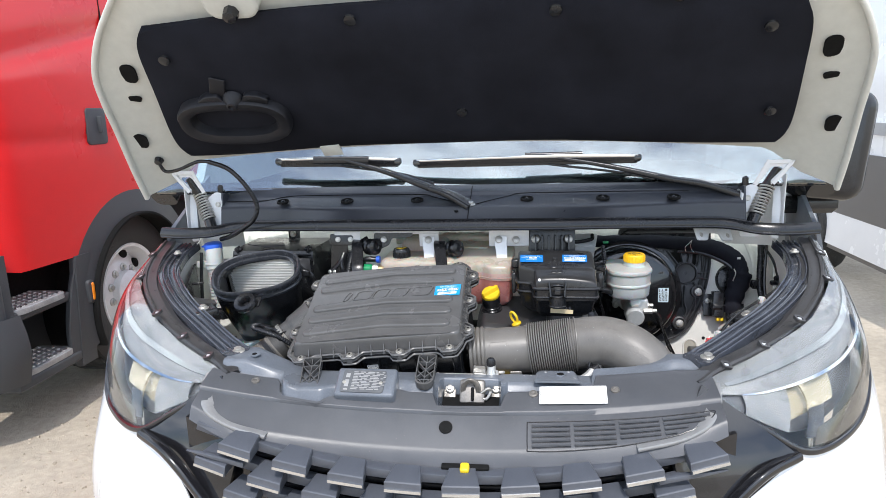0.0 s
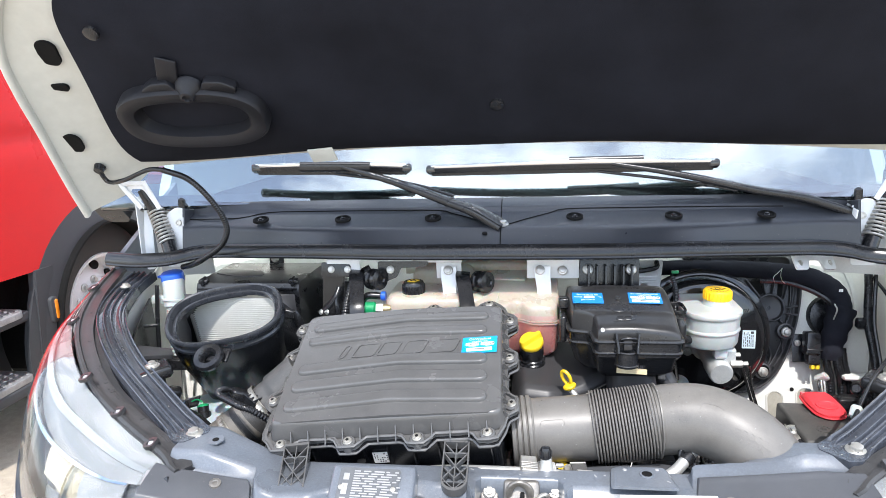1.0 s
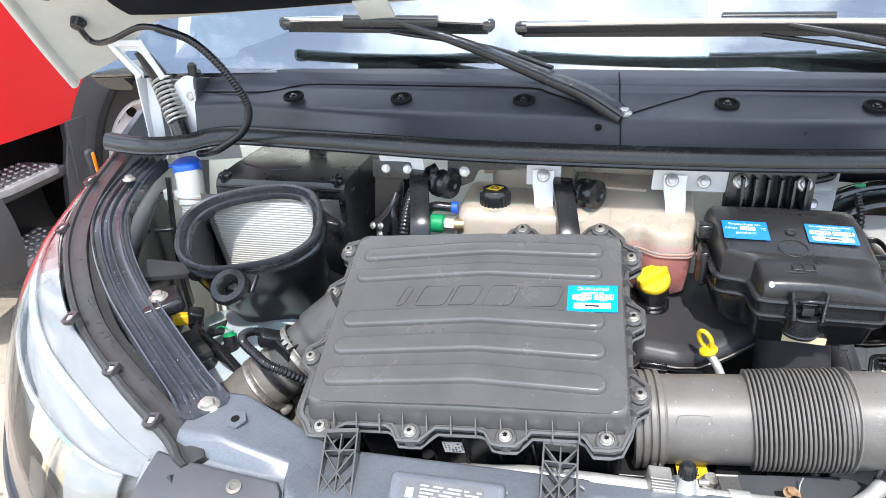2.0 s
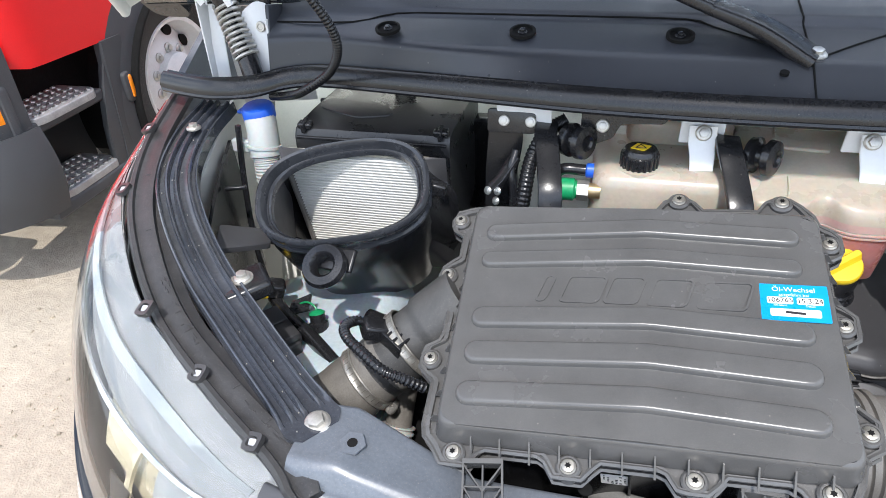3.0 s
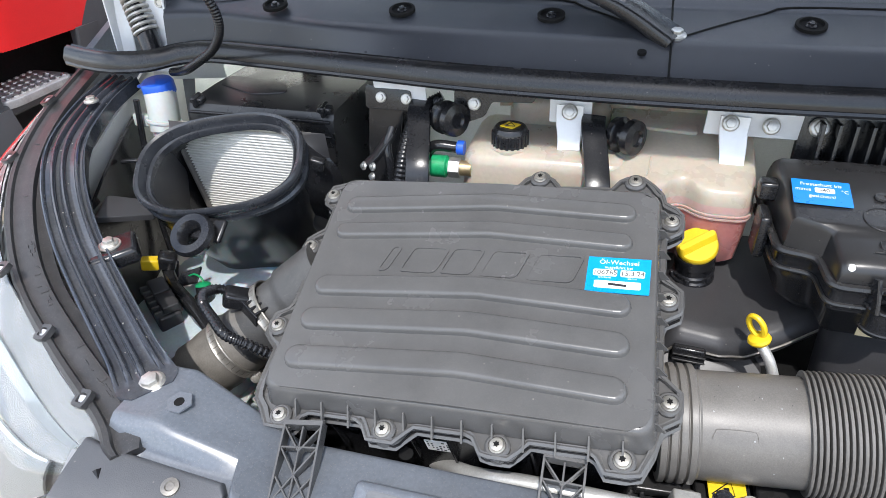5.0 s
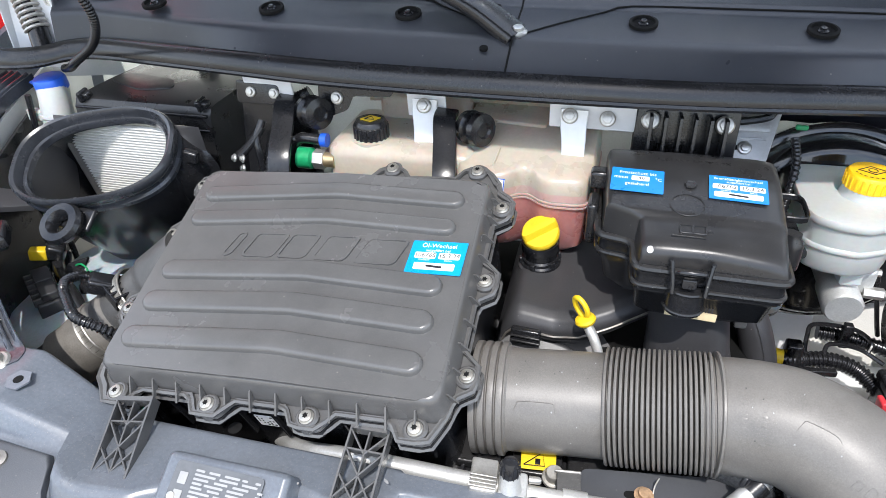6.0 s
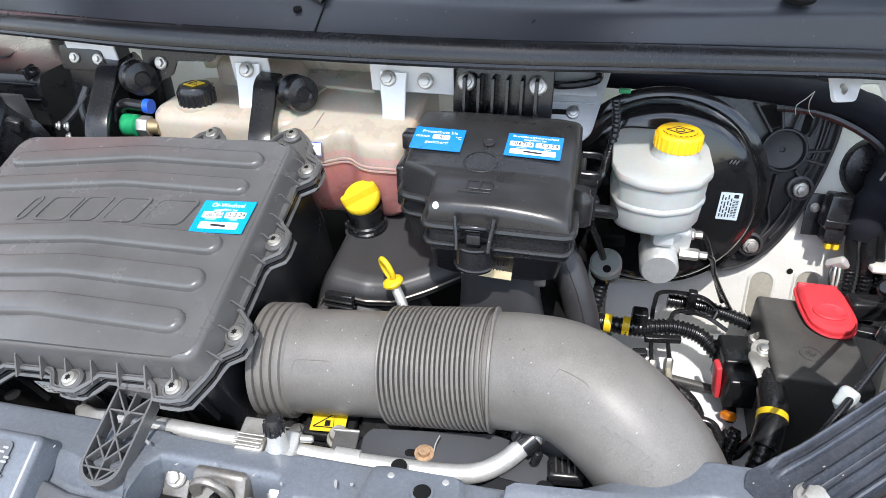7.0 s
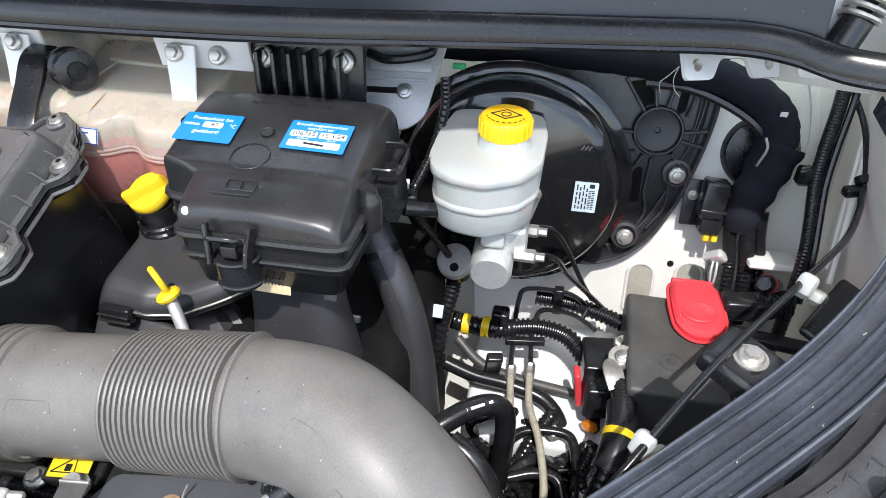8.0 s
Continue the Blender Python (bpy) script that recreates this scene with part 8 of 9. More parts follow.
loom = rig("main_loom", "thick black taped wiring loom through the firewall", "wiring", (0.7, 1.95, 0.9))
part("loom_trunk", sweep([(0.28, 1.985, 1.168), (0.4, 1.99, 1.167), (0.5, 1.99, 1.165), (0.58, 1.985, 1.16), (0.645, 1.98, 1.15), (0.692, 1.97, 1.125), (0.708, 1.962, 1.095), (0.706, 1.957, 1.06)], circle(0.0205, 14), steps=8, scale=lambda i, n: 0.75 + 0.27 * min(1, 1.5 * i / n) + 0.035 * math.sin(i * 2.1)), pad_cloth, loom)
part("loom_side", tube([(0.55, 1.985, 1.14), (0.6, 1.98, 1.138), (0.65, 1.972, 1.122), (0.685, 1.962, 1.1), (0.695, 1.955, 1.07)], 0.006, 8), rubber, loom)
part("firewall_grommet", lathe([(0, -0.006), (0.046, -0.006), (0.046, 0.006), (0.042, 0.012), (0.03, 0.014), (0, 0.016)], facing(fw(0.703, 1.055), (0, -1, 0.3)), 32), rubber, loom, "round rubber grommet")
part("loom_knot", sweep([(0.712, 1.965, 1.085), (0.703, 1.955, 1.055), (0.692, 1.945, 1.02), (0.685, 1.935, 0.98)], circle(0.029, 14), steps=6, scale=lambda i, n: 1.0 + 0.06 * math.sin(i * 1.3) - 0.3 * i / n), pad_cloth, loom)
for dx, r, y in ((-0.014, 0.0085, 1.925), (0.003, 0.0095, 1.918), (0.018, 0.0075, 1.925)):
    part("loom_branch", tube([(0.692 + dx, y + 0.015, 1.005), (0.692 + dx * 1.1, y + 0.004, 0.975), (0.698 + dx * 1.1, y - 0.006, 0.94), (0.705 + dx * 1.2, y - 0.015, 0.86)], r, 12, ribs=0.0012, pitch=0.0042), rubber, loom)
part("tape_tie", lathe([(0.0215, -0.002), (0.0225, -0.002), (0.0225, 0.002), (0.0215, 0.002)], facing((0.7075, 1.961, 1.088), (-0.05, -0.1, -1)), 20), black_plastic, loom)
part("tie_tail", tube([(0.688, 1.945, 1.1), (0.69, 1.936, 1.09), (0.683, 1.932, 1.07)], 0.0016, 6), zinc, loom)
part("loom_label", block((0.008, 0.001, 0.006), pose(0.7, 1.949, 1.128, 0, 0, 0), 0.0003), sticker_white, loom)
part("loose_wire", tube([(0.575, 1.935, 1.18), (0.566, 1.93, 1.172), (0.5575, 1.93, 1.162), (0.56, 1.93, 1.15)], 0.0006, 6), white_plastic, loom, "thin white loose wire")
part("loose_wire", tube([(0.575, 1.935, 1.18), (0.571, 1.93, 1.168), (0.574, 1.93, 1.156), (0.581, 1.93, 1.148)], 0.0005, 6), white_plastic, loom)

e = rig("side_loom", "black ribbed cable sleeve along the inner wing", "wiring", (0.755, 1.93, 0.9))
part("sleeve", tube([(0.765, 1.985, 1.2), (0.758, 1.967, 1.166), (0.756, 1.955, 1.134), (0.753, 1.944, 1.095), (0.751, 1.93, 1.057), (0.751, 1.905, 1.019), (0.75, 1.885, 0.985), (0.748, 1.87, 0.93), (0.745, 1.86, 0.86)], 0.008, 12, ribs=0.0005, pitch=0.004), rubber, e)
part("sleeve", tube([(0.772, 1.98, 1.2), (0.77, 1.962, 1.166), (0.767, 1.95, 1.134), (0.763, 1.938, 1.095), (0.76, 1.923, 1.057), (0.759, 1.9, 1.019), (0.758, 1.88, 0.985), (0.756, 1.866, 0.93)], 0.004, 8), rubber, e)
part("sleeve_clip", block((0.022, 0.016, 0.024), pose(0.741, 1.938, 1.06), 0.005), black_plastic, e)

relay = rig("relay", "black plug-in relay on a firewall bracket", "relay", (0.65, 1.95, 0.95))
part("relay_plate", block((0.034, 0.003, 0.06), pose(0.637, 1.967, 0.994, -17, 0, 0), 0.002), black_plastic, relay)
part("relay_body", block((0.03, 0.03, 0.05), pose(0.651, 1.948, 1.012, -14, 4, 0), 0.005), black_plastic, relay)
part("relay_body", block((0.026, 0.026, 0.03), pose(0.653, 1.943, 0.982, -14, 4, 0), 0.004), black_plastic, relay)
part("relay_band", block((0.033, 0.033, 0.005), pose(0.652, 1.946, 0.999, -14, 4, 0), 0.002), black_plastic, relay)
for dx in (-0.005, 0.005):
    part("relay_plug", block((0.0075, 0.012, 0.01), pose(0.656 + dx, 1.936, 0.963, -14, 4, 0), 0.002), yellow, relay, "small yellow plug")
part("relay_connector", block((0.018, 0.013, 0.028), pose(0.665, 1.92, 0.945, 35, 40, 10), 0.004), white_plastic, relay, "pale grey connector")
for k in range(3):
    part("relay_wire", tube([(0.66 + 0.004 * k, 1.92, 0.948), (0.655 + 0.006 * k, 1.905, 0.93), (0.665, 1.9, 0.9)], 0.0016, 6), white_plastic if k else rubber, relay)
bolt(relay, (0.63, 1.964, 1.006), (0, -1, 0.3), 0.0055)

rod = rig("release_cable", "thin black bonnet release cable with white clips", "cable", (0.65, 1.65, 1.0))
part("cable_run", tube([(0.77, 2.01, 1.16), (0.778, 1.935, 1.13), (0.777, 1.89, 1.1), (0.77, 1.863, 1.085), (0.757, 1.827, 1.084), (0.722, 1.759, 1.09), (0.658, 1.674, 1.09), (0.577, 1.568, 1.087), (0.52, 1.495, 1.058), (0.47, 1.45, 1.0)], 0.0033, 10), rubber, rod)
for x, y, z in ((0.672, 1.686, 1.083), (0.533, 1.515, 1.058)):
    part("cable_clip", block((0.012, 0.016, 0.022), pose(x, y, z + 0.006, 0, 25, 45), 0.005), white_plastic, rod, "white plastic cable clip")
    part("cable_clip", block((0.02, 0.014, 0.012), pose(x + 0.014, y + 0.004, z - 0.008, 0, 25, 45), 0.004), white_plastic, rod, "white plastic cable clip")
part("cable_boss", block((0.03, 0.012, 0.012), pose(0.768, 1.87, 1.083, 0, 0, 20), 0.003), black_plastic, rod)
part("cable_ring", lathe([(0.0048, -0.004), (0.0085, -0.004), (0.0085, 0.004), (0.0048, 0.004)], facing((0.774, 1.878, 1.092), (0.1, -0.6, -0.5)), 14), black_plastic, rod)

# pressings of the firewall and inner wing
part("firewall_bead", sweep([fw(x, z, 0.001) for x, z in ((0.73, 1.17), (0.742, 1.15), (0.757, 1.106), (0.76, 1.06), (0.738, 1.018))], rounded(0.012, 0.005, 0.002, 2), steps=6, up=(0, -1, 0.2)), bay_paint, van)
for x, z, w, h in ((0.586, 0.862, 0.032, 0.075), (0.648, 0.872, 0.032, 0.07)):
    o = rounded(w, h, w * 0.49, 7)
    m = facing(fw(x, z, 0.0), (0, -1, 0.3))
    part("pressed_slot", loft([[(px * 1.25, py * 1.1, 0.0005) for px, py in o], [(px * 1.12, py * 1.05, 0.0035) for px, py in o], [(*p, 0.003) for p in o], [(px * 0.95, py * 0.98, 0.0008) for px, py in o]], None, m, (False, False)), bay_paint, van)
    # Firewall is left whole; this added drab plate stands in for the hole.
    part("slot_plug", slab([(px * 0.97, py * 0.98) for px, py in o], 0.0, 0.0012, None, m), drab_shade_grit, van, "drab plate standing in for a hole through the firewall")
part("drain_hole", lathe([(0, 0.0005), (0.004, 0.0005), (0.0045, 0.001), (0, 0.0012)], facing(fw(0.622, 0.903), (0, -1, 0.3)), 12), dark_void, van)
for z0 in (0.0, 0.028):
    part("wing_bead", sweep([(0.792 - z0 * 0.2, 1.96 - z0, 1.13), (0.783 - z0 * 0.2, 1.92 - z0, 1.06), (0.772 - z0 * 0.2, 1.87 - z0, 0.98)], rounded(0.006, 0.012, 0.002, 2), steps=5), bay_paint, van)
part("corner_plate", block((0.06, 0.045, 0.01), pose(0.728, 1.915, 0.952, -12, 0, 0), 0.003), bay_paint, van)
plug = rig("red_plug", "black round plug with a red locking ring", "plug", (0.735, 1.9, 0.9))
part("plug_body", lathe([(0, -0.03), (0.01, -0.03), (0.012, 0.0), (0.012, 0.012), (0.008, 0.016), (0, 0.016)], facing((0.727, 1.895, 0.93), (-0.5, -0.6, 0.5)), 16), black_plastic, plug)
part("plug_ring", lathe([(0.0122, -0.003), (0.0128, -0.003), (0.0128, 0.003), (0.0122, 0.003)], facing((0.7245, 1.892, 0.9325), (-0.5, -0.6, 0.5)), 16, cap=(False, False)), red, plug, "red locking ring")

for s, x, y, z in ((-1, -0.6, 1.555, 1.104), (1, 0.612, 1.592, 1.088)):
    e = rig("wing_bracket", "black moulded bracket with a bright flange bolt", "bracket", (x, y, z - 0.04), "wing brackets")
    part("bracket_body", block((0.06, 0.05, 0.022), pose(x, y, z - 0.014, 0, s * 8, s * -40), 0.006), black_plastic, e)
    part("bracket_web", block((0.05, 0.024, 0.05), pose(x + s * 0.034, y - 0.004, z - 0.045, 0, 0, s * -40), 0.006), black_plastic, e)
    part("washer", lathe([(0, 0), (0.0128, 0), (0.0128, 0.0016), (0, 0.0016)], facing((x, y, z - 0.002), (0, -0.1, 1)), 20), zinc, e)
    bolt(e, (x, y, z + 0.001), (0, -0.1, 1), 0.0082)

# brake pipes and hydraulics
pipes = rig("brake_pipes", "thin black brake pipes with brass unions", "pipe", (0.45, 1.83, 0.8))
for pts in ([(0.436, 1.745, 1.046), (0.455, 1.755, 1.04), (0.468, 1.772, 1.023), (0.481, 1.8, 0.985), (0.5116, 1.85, 0.9196), (0.54, 1.888, 0.865)],
            [(0.436, 1.8, 1.042), (0.453, 1.81, 1.037), (0.466, 1.822, 1.022), (0.481, 1.84, 0.987), (0.5035, 1.86, 0.9282), (0.52, 1.876, 0.89)],
            [(0.428, 1.79, 0.84), (0.427, 1.835, 0.855), (0.428, 1.86, 0.885), (0.438, 1.873, 0.897), (0.49, 1.878, 0.893), (0.515, 1.872, 0.878), (0.51, 1.86, 0.866)],
            [(0.452, 1.799, 0.84), (0.45, 1.83, 0.85), (0.452, 1.848, 0.868), (0.462, 1.86, 0.876), (0.5, 1.864, 0.87), (0.53, 1.85, 0.86)]):
    part("pipe", tube(pts, 0.0032, 8), rubber, pipes)
for x, y in ((0.429, 1.789), (0.452, 1.797)):
    part("union", lathe([(0, -0.012), (0.0065, -0.012), (0.0065, 0.008), (0.004, 0.012), (0, 0.012)], facing((x, y, 0.828), (0.0, 0.35, 0.9)), 6), zinc, pipes)
    part("braided_hose", tube([(x, y - 0.003, 0.825), (x + 0.004, y - 0.05, 0.82), (x + (0.004 if x < 0.44 else 0.02), y - 0.1, 0.815), (x + (0.006 if x < 0.44 else 0.03), y - 0.16, 0.79), (x + 0.02, y - 0.2, 0.72)], 0.0046, 12), braid, pipes, "braided flexible hose")
part("pipe_saddle", block((0.05, 0.01, 0.01), pose(0.442, 1.822, 0.853, 0, 0, 8), 0.002), black_plastic, pipes)
part("pipe_saddle", block((0.012, 0.012, 0.04), pose(0.478, 1.868, 0.888), 0.002), black_plastic, pipes)

harness = rig("banded_loom", "black corrugated loom with yellow tape bands", "wiring", (0.42, 1.83, 0.8))
part("loom_run", tube([(0.325, 1.845, 0.862), (0.36, 1.834, 0.86), (0.4, 1.83, 0.86), (0.425, 1.84, 0.856)], 0.0125, 14, ribs=0.001, pitch=0.006), rubber, harness)
for x, y in ((0.366, 1.832), (0.391, 1.831)):
    part("yellow_band", lathe([(0.0128, -0.005), (0.0136, -0.005), (0.0136, 0.005), (0.0128, 0.005)], facing((x, y, 0.861), (1, -0.1, 0)), 18, cap=(False, False)), yellow, harness)
part("loom_clip", block((0.022, 0.022, 0.04), pose(0.408, 1.836, 0.868), 0.004), black_plastic, harness)
part("loom_run", tube([(0.425, 1.84, 0.857), (0.46, 1.845, 0.858), (0.495, 1.84, 0.852), (0.52, 1.815, 0.84), (0.535, 1.79, 0.83)], 0.012, 14, ribs=0.002, pitch=0.006), rubber, harness)
part("loom_run", tube([(0.45, 1.89, 0.872), (0.5, 1.885, 0.87), (0.55, 1.87, 0.866), (0.59, 1.85, 0.862)], 0.011, 12, ribs=0.0018, pitch=0.006), rubber, harness)
part("loom_run", tube([(0.345, 1.79, 0.83), (0.385, 1.785, 0.818), (0.43, 1.785, 0.81), (0.475, 1.775, 0.8), (0.5, 1.755, 0.77), (0.5, 1.74, 0.7)], 0.0095, 12), rubber, harness)
part("loom_run", tube([(0.355, 1.825, 0.84), (0.39, 1.805, 0.82), (0.44, 1.8, 0.806), (0.5, 1.795, 0.8), (0.55, 1.79, 0.795)], 0.0065, 10), dusty_black, harness, "braided sleeve")
part("loom_bracket", block((0.02, 0.012, 0.085), pose(0.405, 1.795, 0.825, 25, 0, 12), 0.003), black_plastic, harness)

jb = rig("junction_box", "black cable junction box with a red lever", "junction box", (0.545, 1.77, 0.78))
part("box", block((0.06, 0.075, 0.05), pose(0.545, 1.785, 0.835, 0, 0, 6), 0.006), black_plastic, jb)
part("box_lid", block((0.064, 0.05, 0.016), pose(0.545, 1.8, 0.866, 8, 0, 6), 0.004), black_plastic, jb)
part("lever", block((0.008, 0.02, 0.055), pose(0.511, 1.772, 0.838, 0, -8, 6), 0.003), red, jb, "red locking lever")
part("stud", lathe([(0, 0), (0.008, 0), (0.008, 0.006), (0.004, 0.007), (0.004, 0.016), (0, 0.016)], facing((0.555, 1.815, 0.876), (0.2, -0.3, 1)), 6), zinc, jb)
part("eyelet", lathe([(0.0065, -0.0015), (0.015, -0.0015), (0.0155, 0.0), (0.015, 0.0015), (0.0065, 0.0015)], facing((0.553, 1.765, 0.902), (-0.1, -0.35, 0.93)), 24), zinc, jb, "tinned ring terminal")
part("eyelet_neck", sweep([(0.548, 1.757, 0.9), (0.542, 1.746, 0.905), (0.543, 1.733, 0.905), (0.548, 1.722, 0.897)], rounded(0.022, 0.003, 0.001, 2), steps=4), zinc, jb)
bolt(jb, (0.553, 1.765, 0.904), (-0.1, -0.35, 0.93), 0.007, steel)
cable = rig("battery_cable", "thick black battery cable in a sleeve with yellow tape", "cable", (0.545, 1.66, 0.85))
part("cable_core", tube([(0.548, 1.74, 0.893), (0.553, 1.715, 0.892), (0.553, 1.69, 0.888), (0.547, 1.655, 0.878), (0.532, 1.62, 0.85), (0.52, 1.6, 0.8)], 0.0115, 16, ribs=0.0006, pitch=0.006), rubber, cable)
part("cable_boot", sweep([(0.553, 1.705, 0.891), (0.552, 1.68, 0.886), (0.547, 1.657, 0.879), (0.539, 1.635, 0.866)], circle(0.0165, 16), steps=6), black_plastic, cable)
part("yellow_tape", lathe([(0.0166, -0.004), (0.0173, -0.004), (0.0173, 0.004), (0.0166, 0.004)], facing((0.5495, 1.668, 0.8832), (-0.18, -0.93, -0.25)), 20, cap=(False, False)), yellow, cable)

ac = rig("coolant_hose", "black rubber hose with pale printed lettering", "hose", (0.41, 1.65, 0.8))
part("hose_run", tube([(0.34, 1.59, 0.91), (0.37, 1.612, 0.926), (0.397, 1.634, 0.932), (0.42, 1.648, 0.928), (0.432, 1.652, 0.91), (0.433, 1.65, 0.86), (0.428, 1.645, 0.78)], 0.0108, 18), rubber, ac)
part("hose_run", tube([(0.385, 1.6, 0.925), (0.405, 1.59, 0.918), (0.425, 1.575, 0.9), (0.44, 1.555, 0.87), (0.45, 1.54, 0.8)], 0.011, 18), rubber, ac)
part("hard_pipe", tube([(0.425, 1.69, 0.79), (0.45, 1.722, 0.8), (0.497, 1.728, 0.802), (0.513, 1.712, 0.798), (0.515, 1.66, 0.785), (0.515, 1.62, 0.74)], 0.006, 12), rubber, ac)
part("hard_pipe", tube([(0.44, 1.66, 0.795), (0.47, 1.668, 0.8), (0.495, 1.664, 0.8), (0.505, 1.64, 0.785)], 0.0065, 12), black_plastic, ac)
hm = facing((0.4, 1.6275, 0.9418), (0.05, -0.6, 0.8)) @ pose(0, 0, 0, 0, 0, 22)
for i, w in enumerate((0.01, 0.006, 0.014, 0.004)):
    part("print_bar", slab(rounded(w, 0.0026, 0.0004, 1), 0, 0.0003, None, hm @ pose(-0.02 + 0.0135 * i, 0, -0.0006)), sticker_white, ac)

chassis = rig("chassis_leg", "white painted chassis leg below the wiring", "bracket", (0.47, 1.86, 0.7))
part("leg_top", block((0.2, 0.24, 0.05), pose(0.475, 1.845, 0.765, 4, 0, 0), 0.01), white_paint, chassis)
part("leg_side", block((0.05, 0.3, 0.12), pose(0.53, 1.78, 0.72, 0, 0, 4), 0.008), white_paint, chassis)
part("leg_gusset", block((0.1, 0.005, 0.12), pose(0.41, 1.925, 0.86, -10, 0, 20), 0.003), white_paint, chassis)
# Filler block added below the wiring, near-black to paint the unlit depth.
under = rig("depth_fill", "near-black filler block for the shaded depth of the bay", "engine part", (0.45, 1.65, 0.5))
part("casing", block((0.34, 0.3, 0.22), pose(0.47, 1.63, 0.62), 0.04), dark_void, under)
rnd = random.Random(11)
small = rig("cable_bundle", "tangle of thin black cables and sleeves", "wiring", (0.47, 1.7, 0.7))
for i in range(16):
    x, y = 0.39 + 0.17 * rnd.random(), 1.6 + 0.16 * rnd.random()
    p = [(x, y, 0.74)]
    for k in range(4):
        x, y = x + rnd.uniform(-0.05, 0.05), y + rnd.uniform(-0.04, 0.045)
        p.append((min(0.58, max(0.37, x)), y, 0.768 + rnd.uniform(-0.02, 0.035)))
    p.append((p[-1][0], p[-1][1] + 0.02, 0.72))
    ribbed = rnd.random() < 0.4
    part("cable", tube(p, rnd.choice((0.0035, 0.005, 0.007, 0.009)), 8, steps=5, ribs=0.0012 if ribbed else 0.0, pitch=0.007), rubber, small)
for x, y, z, c in ((0.53, 1.745, 0.8, amber), (0.49, 1.73, 0.795, zinc), (0.5, 1.69, 0.79, black_plastic)):
    part("plug", block((0.012, 0.02, 0.012), pose(x, y, z, rnd.uniform(-30, 30), 0, rnd.uniform(-60, 60)), 0.003), c, small)

side = rig("air_guide", "black moulded plastic guide beside the wing rail", "panel", (0.72, 1.7, 0.9))
part("guide_wall", sheet(lambda u, v: (0.7 + 0.08 * u + 0.02 * v, 1.62 + 0.18 * u, 0.9 + (0.17 + 0.06 * u) * v), 6, 6, 0.006), dusty_black, side)
part("guide_top", block((0.05, 0.1, 0.01), pose(0.725, 1.705, 1.04, 0, 15, -35), 0.004), black_plastic, side)

# booster side wire
wire = rig("sensor_wire", "thin sleeved sensor wire beside the booster", "wiring", (0.33, 1.8, 0.95))
part("wire_run", tube([(0.335, 1.842, 1.185), (0.338, 1.82, 1.16), (0.33, 1.79, 1.125), (0.318, 1.765, 1.1), (0.315, 1.75, 1.09)], 0.0055, 10, ribs=0.001, pitch=0.005), rubber, wire)
part("wire_run", tube([(0.312, 1.742, 1.098), (0.322, 1.765, 1.06), (0.335, 1.79, 1.02), (0.345, 1.81, 0.985)], 0.0045, 8), rubber, wire)
part("wire_plug", block((0.03, 0.018, 0.016), pose(0.312, 1.738, 1.102, 0, 0, 10), 0.004), black_plastic, wire)
part("wire_tag", block((0.045, 0.001, 0.016), pose(0.29, 1.762, 1.1, -30, 0, 5), 0.0004), sticker_white, wire, "white paper tag")
part("wire_tag", block((0.034, 0.001, 0.016), pose(0.325, 1.79, 0.915, -32, 6, 4), 0.0004), sticker_pale, wire, "pale paper tag")
part("green_plug", block((0.014, 0.006, 0.006), pose(0.345, 1.865, 1.19), 0.0015), green, wire)

# ---- left side of the bay ----
left = rig("left_wiring", "black connectors and sleeves behind the headlamp", "wiring", (-0.56, 1.55, 0.95))
part("guide_panel", sheet(lambda u, v: (-(0.632 + 0.112 * u ** 0.7 + 0.012 * v), 1.56 + 0.27 * u, 0.92 + 0.19 * v * (0.85 + 0.32 * u)), 10, 8, 0.005), black_plastic, left)
part("guide_shelf", slab(smooth_outline([(-0.036, -0.03), (0.034, -0.012), (0.03, 0.026), (-0.03, 0.034)], 0.006, 3), -0.004, 0.004, None, pose(-0.655, 1.655, 1.085, 0, 14, 30), 0.001), satin_black, left)
part("guide_clip", block((0.03, 0.008, 0.006), pose(-0.71, 1.745, 1.11, 0, 0, 20), 0.002), black_plastic, left)
plug = part("yellow_connector", block((0.024, 0.016, 0.018), pose(-0.655, 1.662, 0.996, 0, 10, 30), 0.003), yellow, left, "yellow plug")
part("connector_hood", block((0.026, 0.024, 0.026), pose(-0.638, 1.676, 0.994, 10, 20, 30), 0.006), black_plastic, plug)
part("arm_rod", sweep([(-0.66, 1.695, 0.972), (-0.61, 1.645, 0.975), (-0.56, 1.61, 0.975), (-0.515, 1.578, 0.965)], rounded(0.016, 0.02, 0.005, 3), steps=4), black_plastic, left, "black moulded arm")
comb = part("ribbed_block", block((0.075, 0.03, 0.03), pose(-0.602, 1.605, 0.97, 0, 6, -38), 0.004), satin_black, left, "grey ribbed connector block")
for k in range(6):
    part("block_rib", block((0.004, 0.034, 0.012), pose(-0.602, 1.605, 0.97, 0, 6, -38) @ pose(-0.03 + 0.012 * k, 0, 0.016), 0.001), dusty_black, comb)
for k in range(2):
    part("block_step", block((0.032, 0.022, 0.012), pose(-0.602, 1.605, 0.97, 0, 6, -38) @ pose(-0.016 + 0.034 * k, 0.004, 0.022), 0.002), satin_black, comb)
part("flap", slab([(-0.016, -0.012), (0.014, -0.014), (0.02, 0.012), (-0.008, 0.008)], -0.002, 0.002, None, pose(-0.598, 1.66, 0.983, 15, -10, 25)), black_plastic, left)
part("green_wire", tube([(-0.6, 1.662, 0.982), (-0.585, 1.66, 0.99), (-0.572, 1.656, 0.988), (-0.566, 1.65, 0.98)], 0.0014, 8), green, left, "green wire")
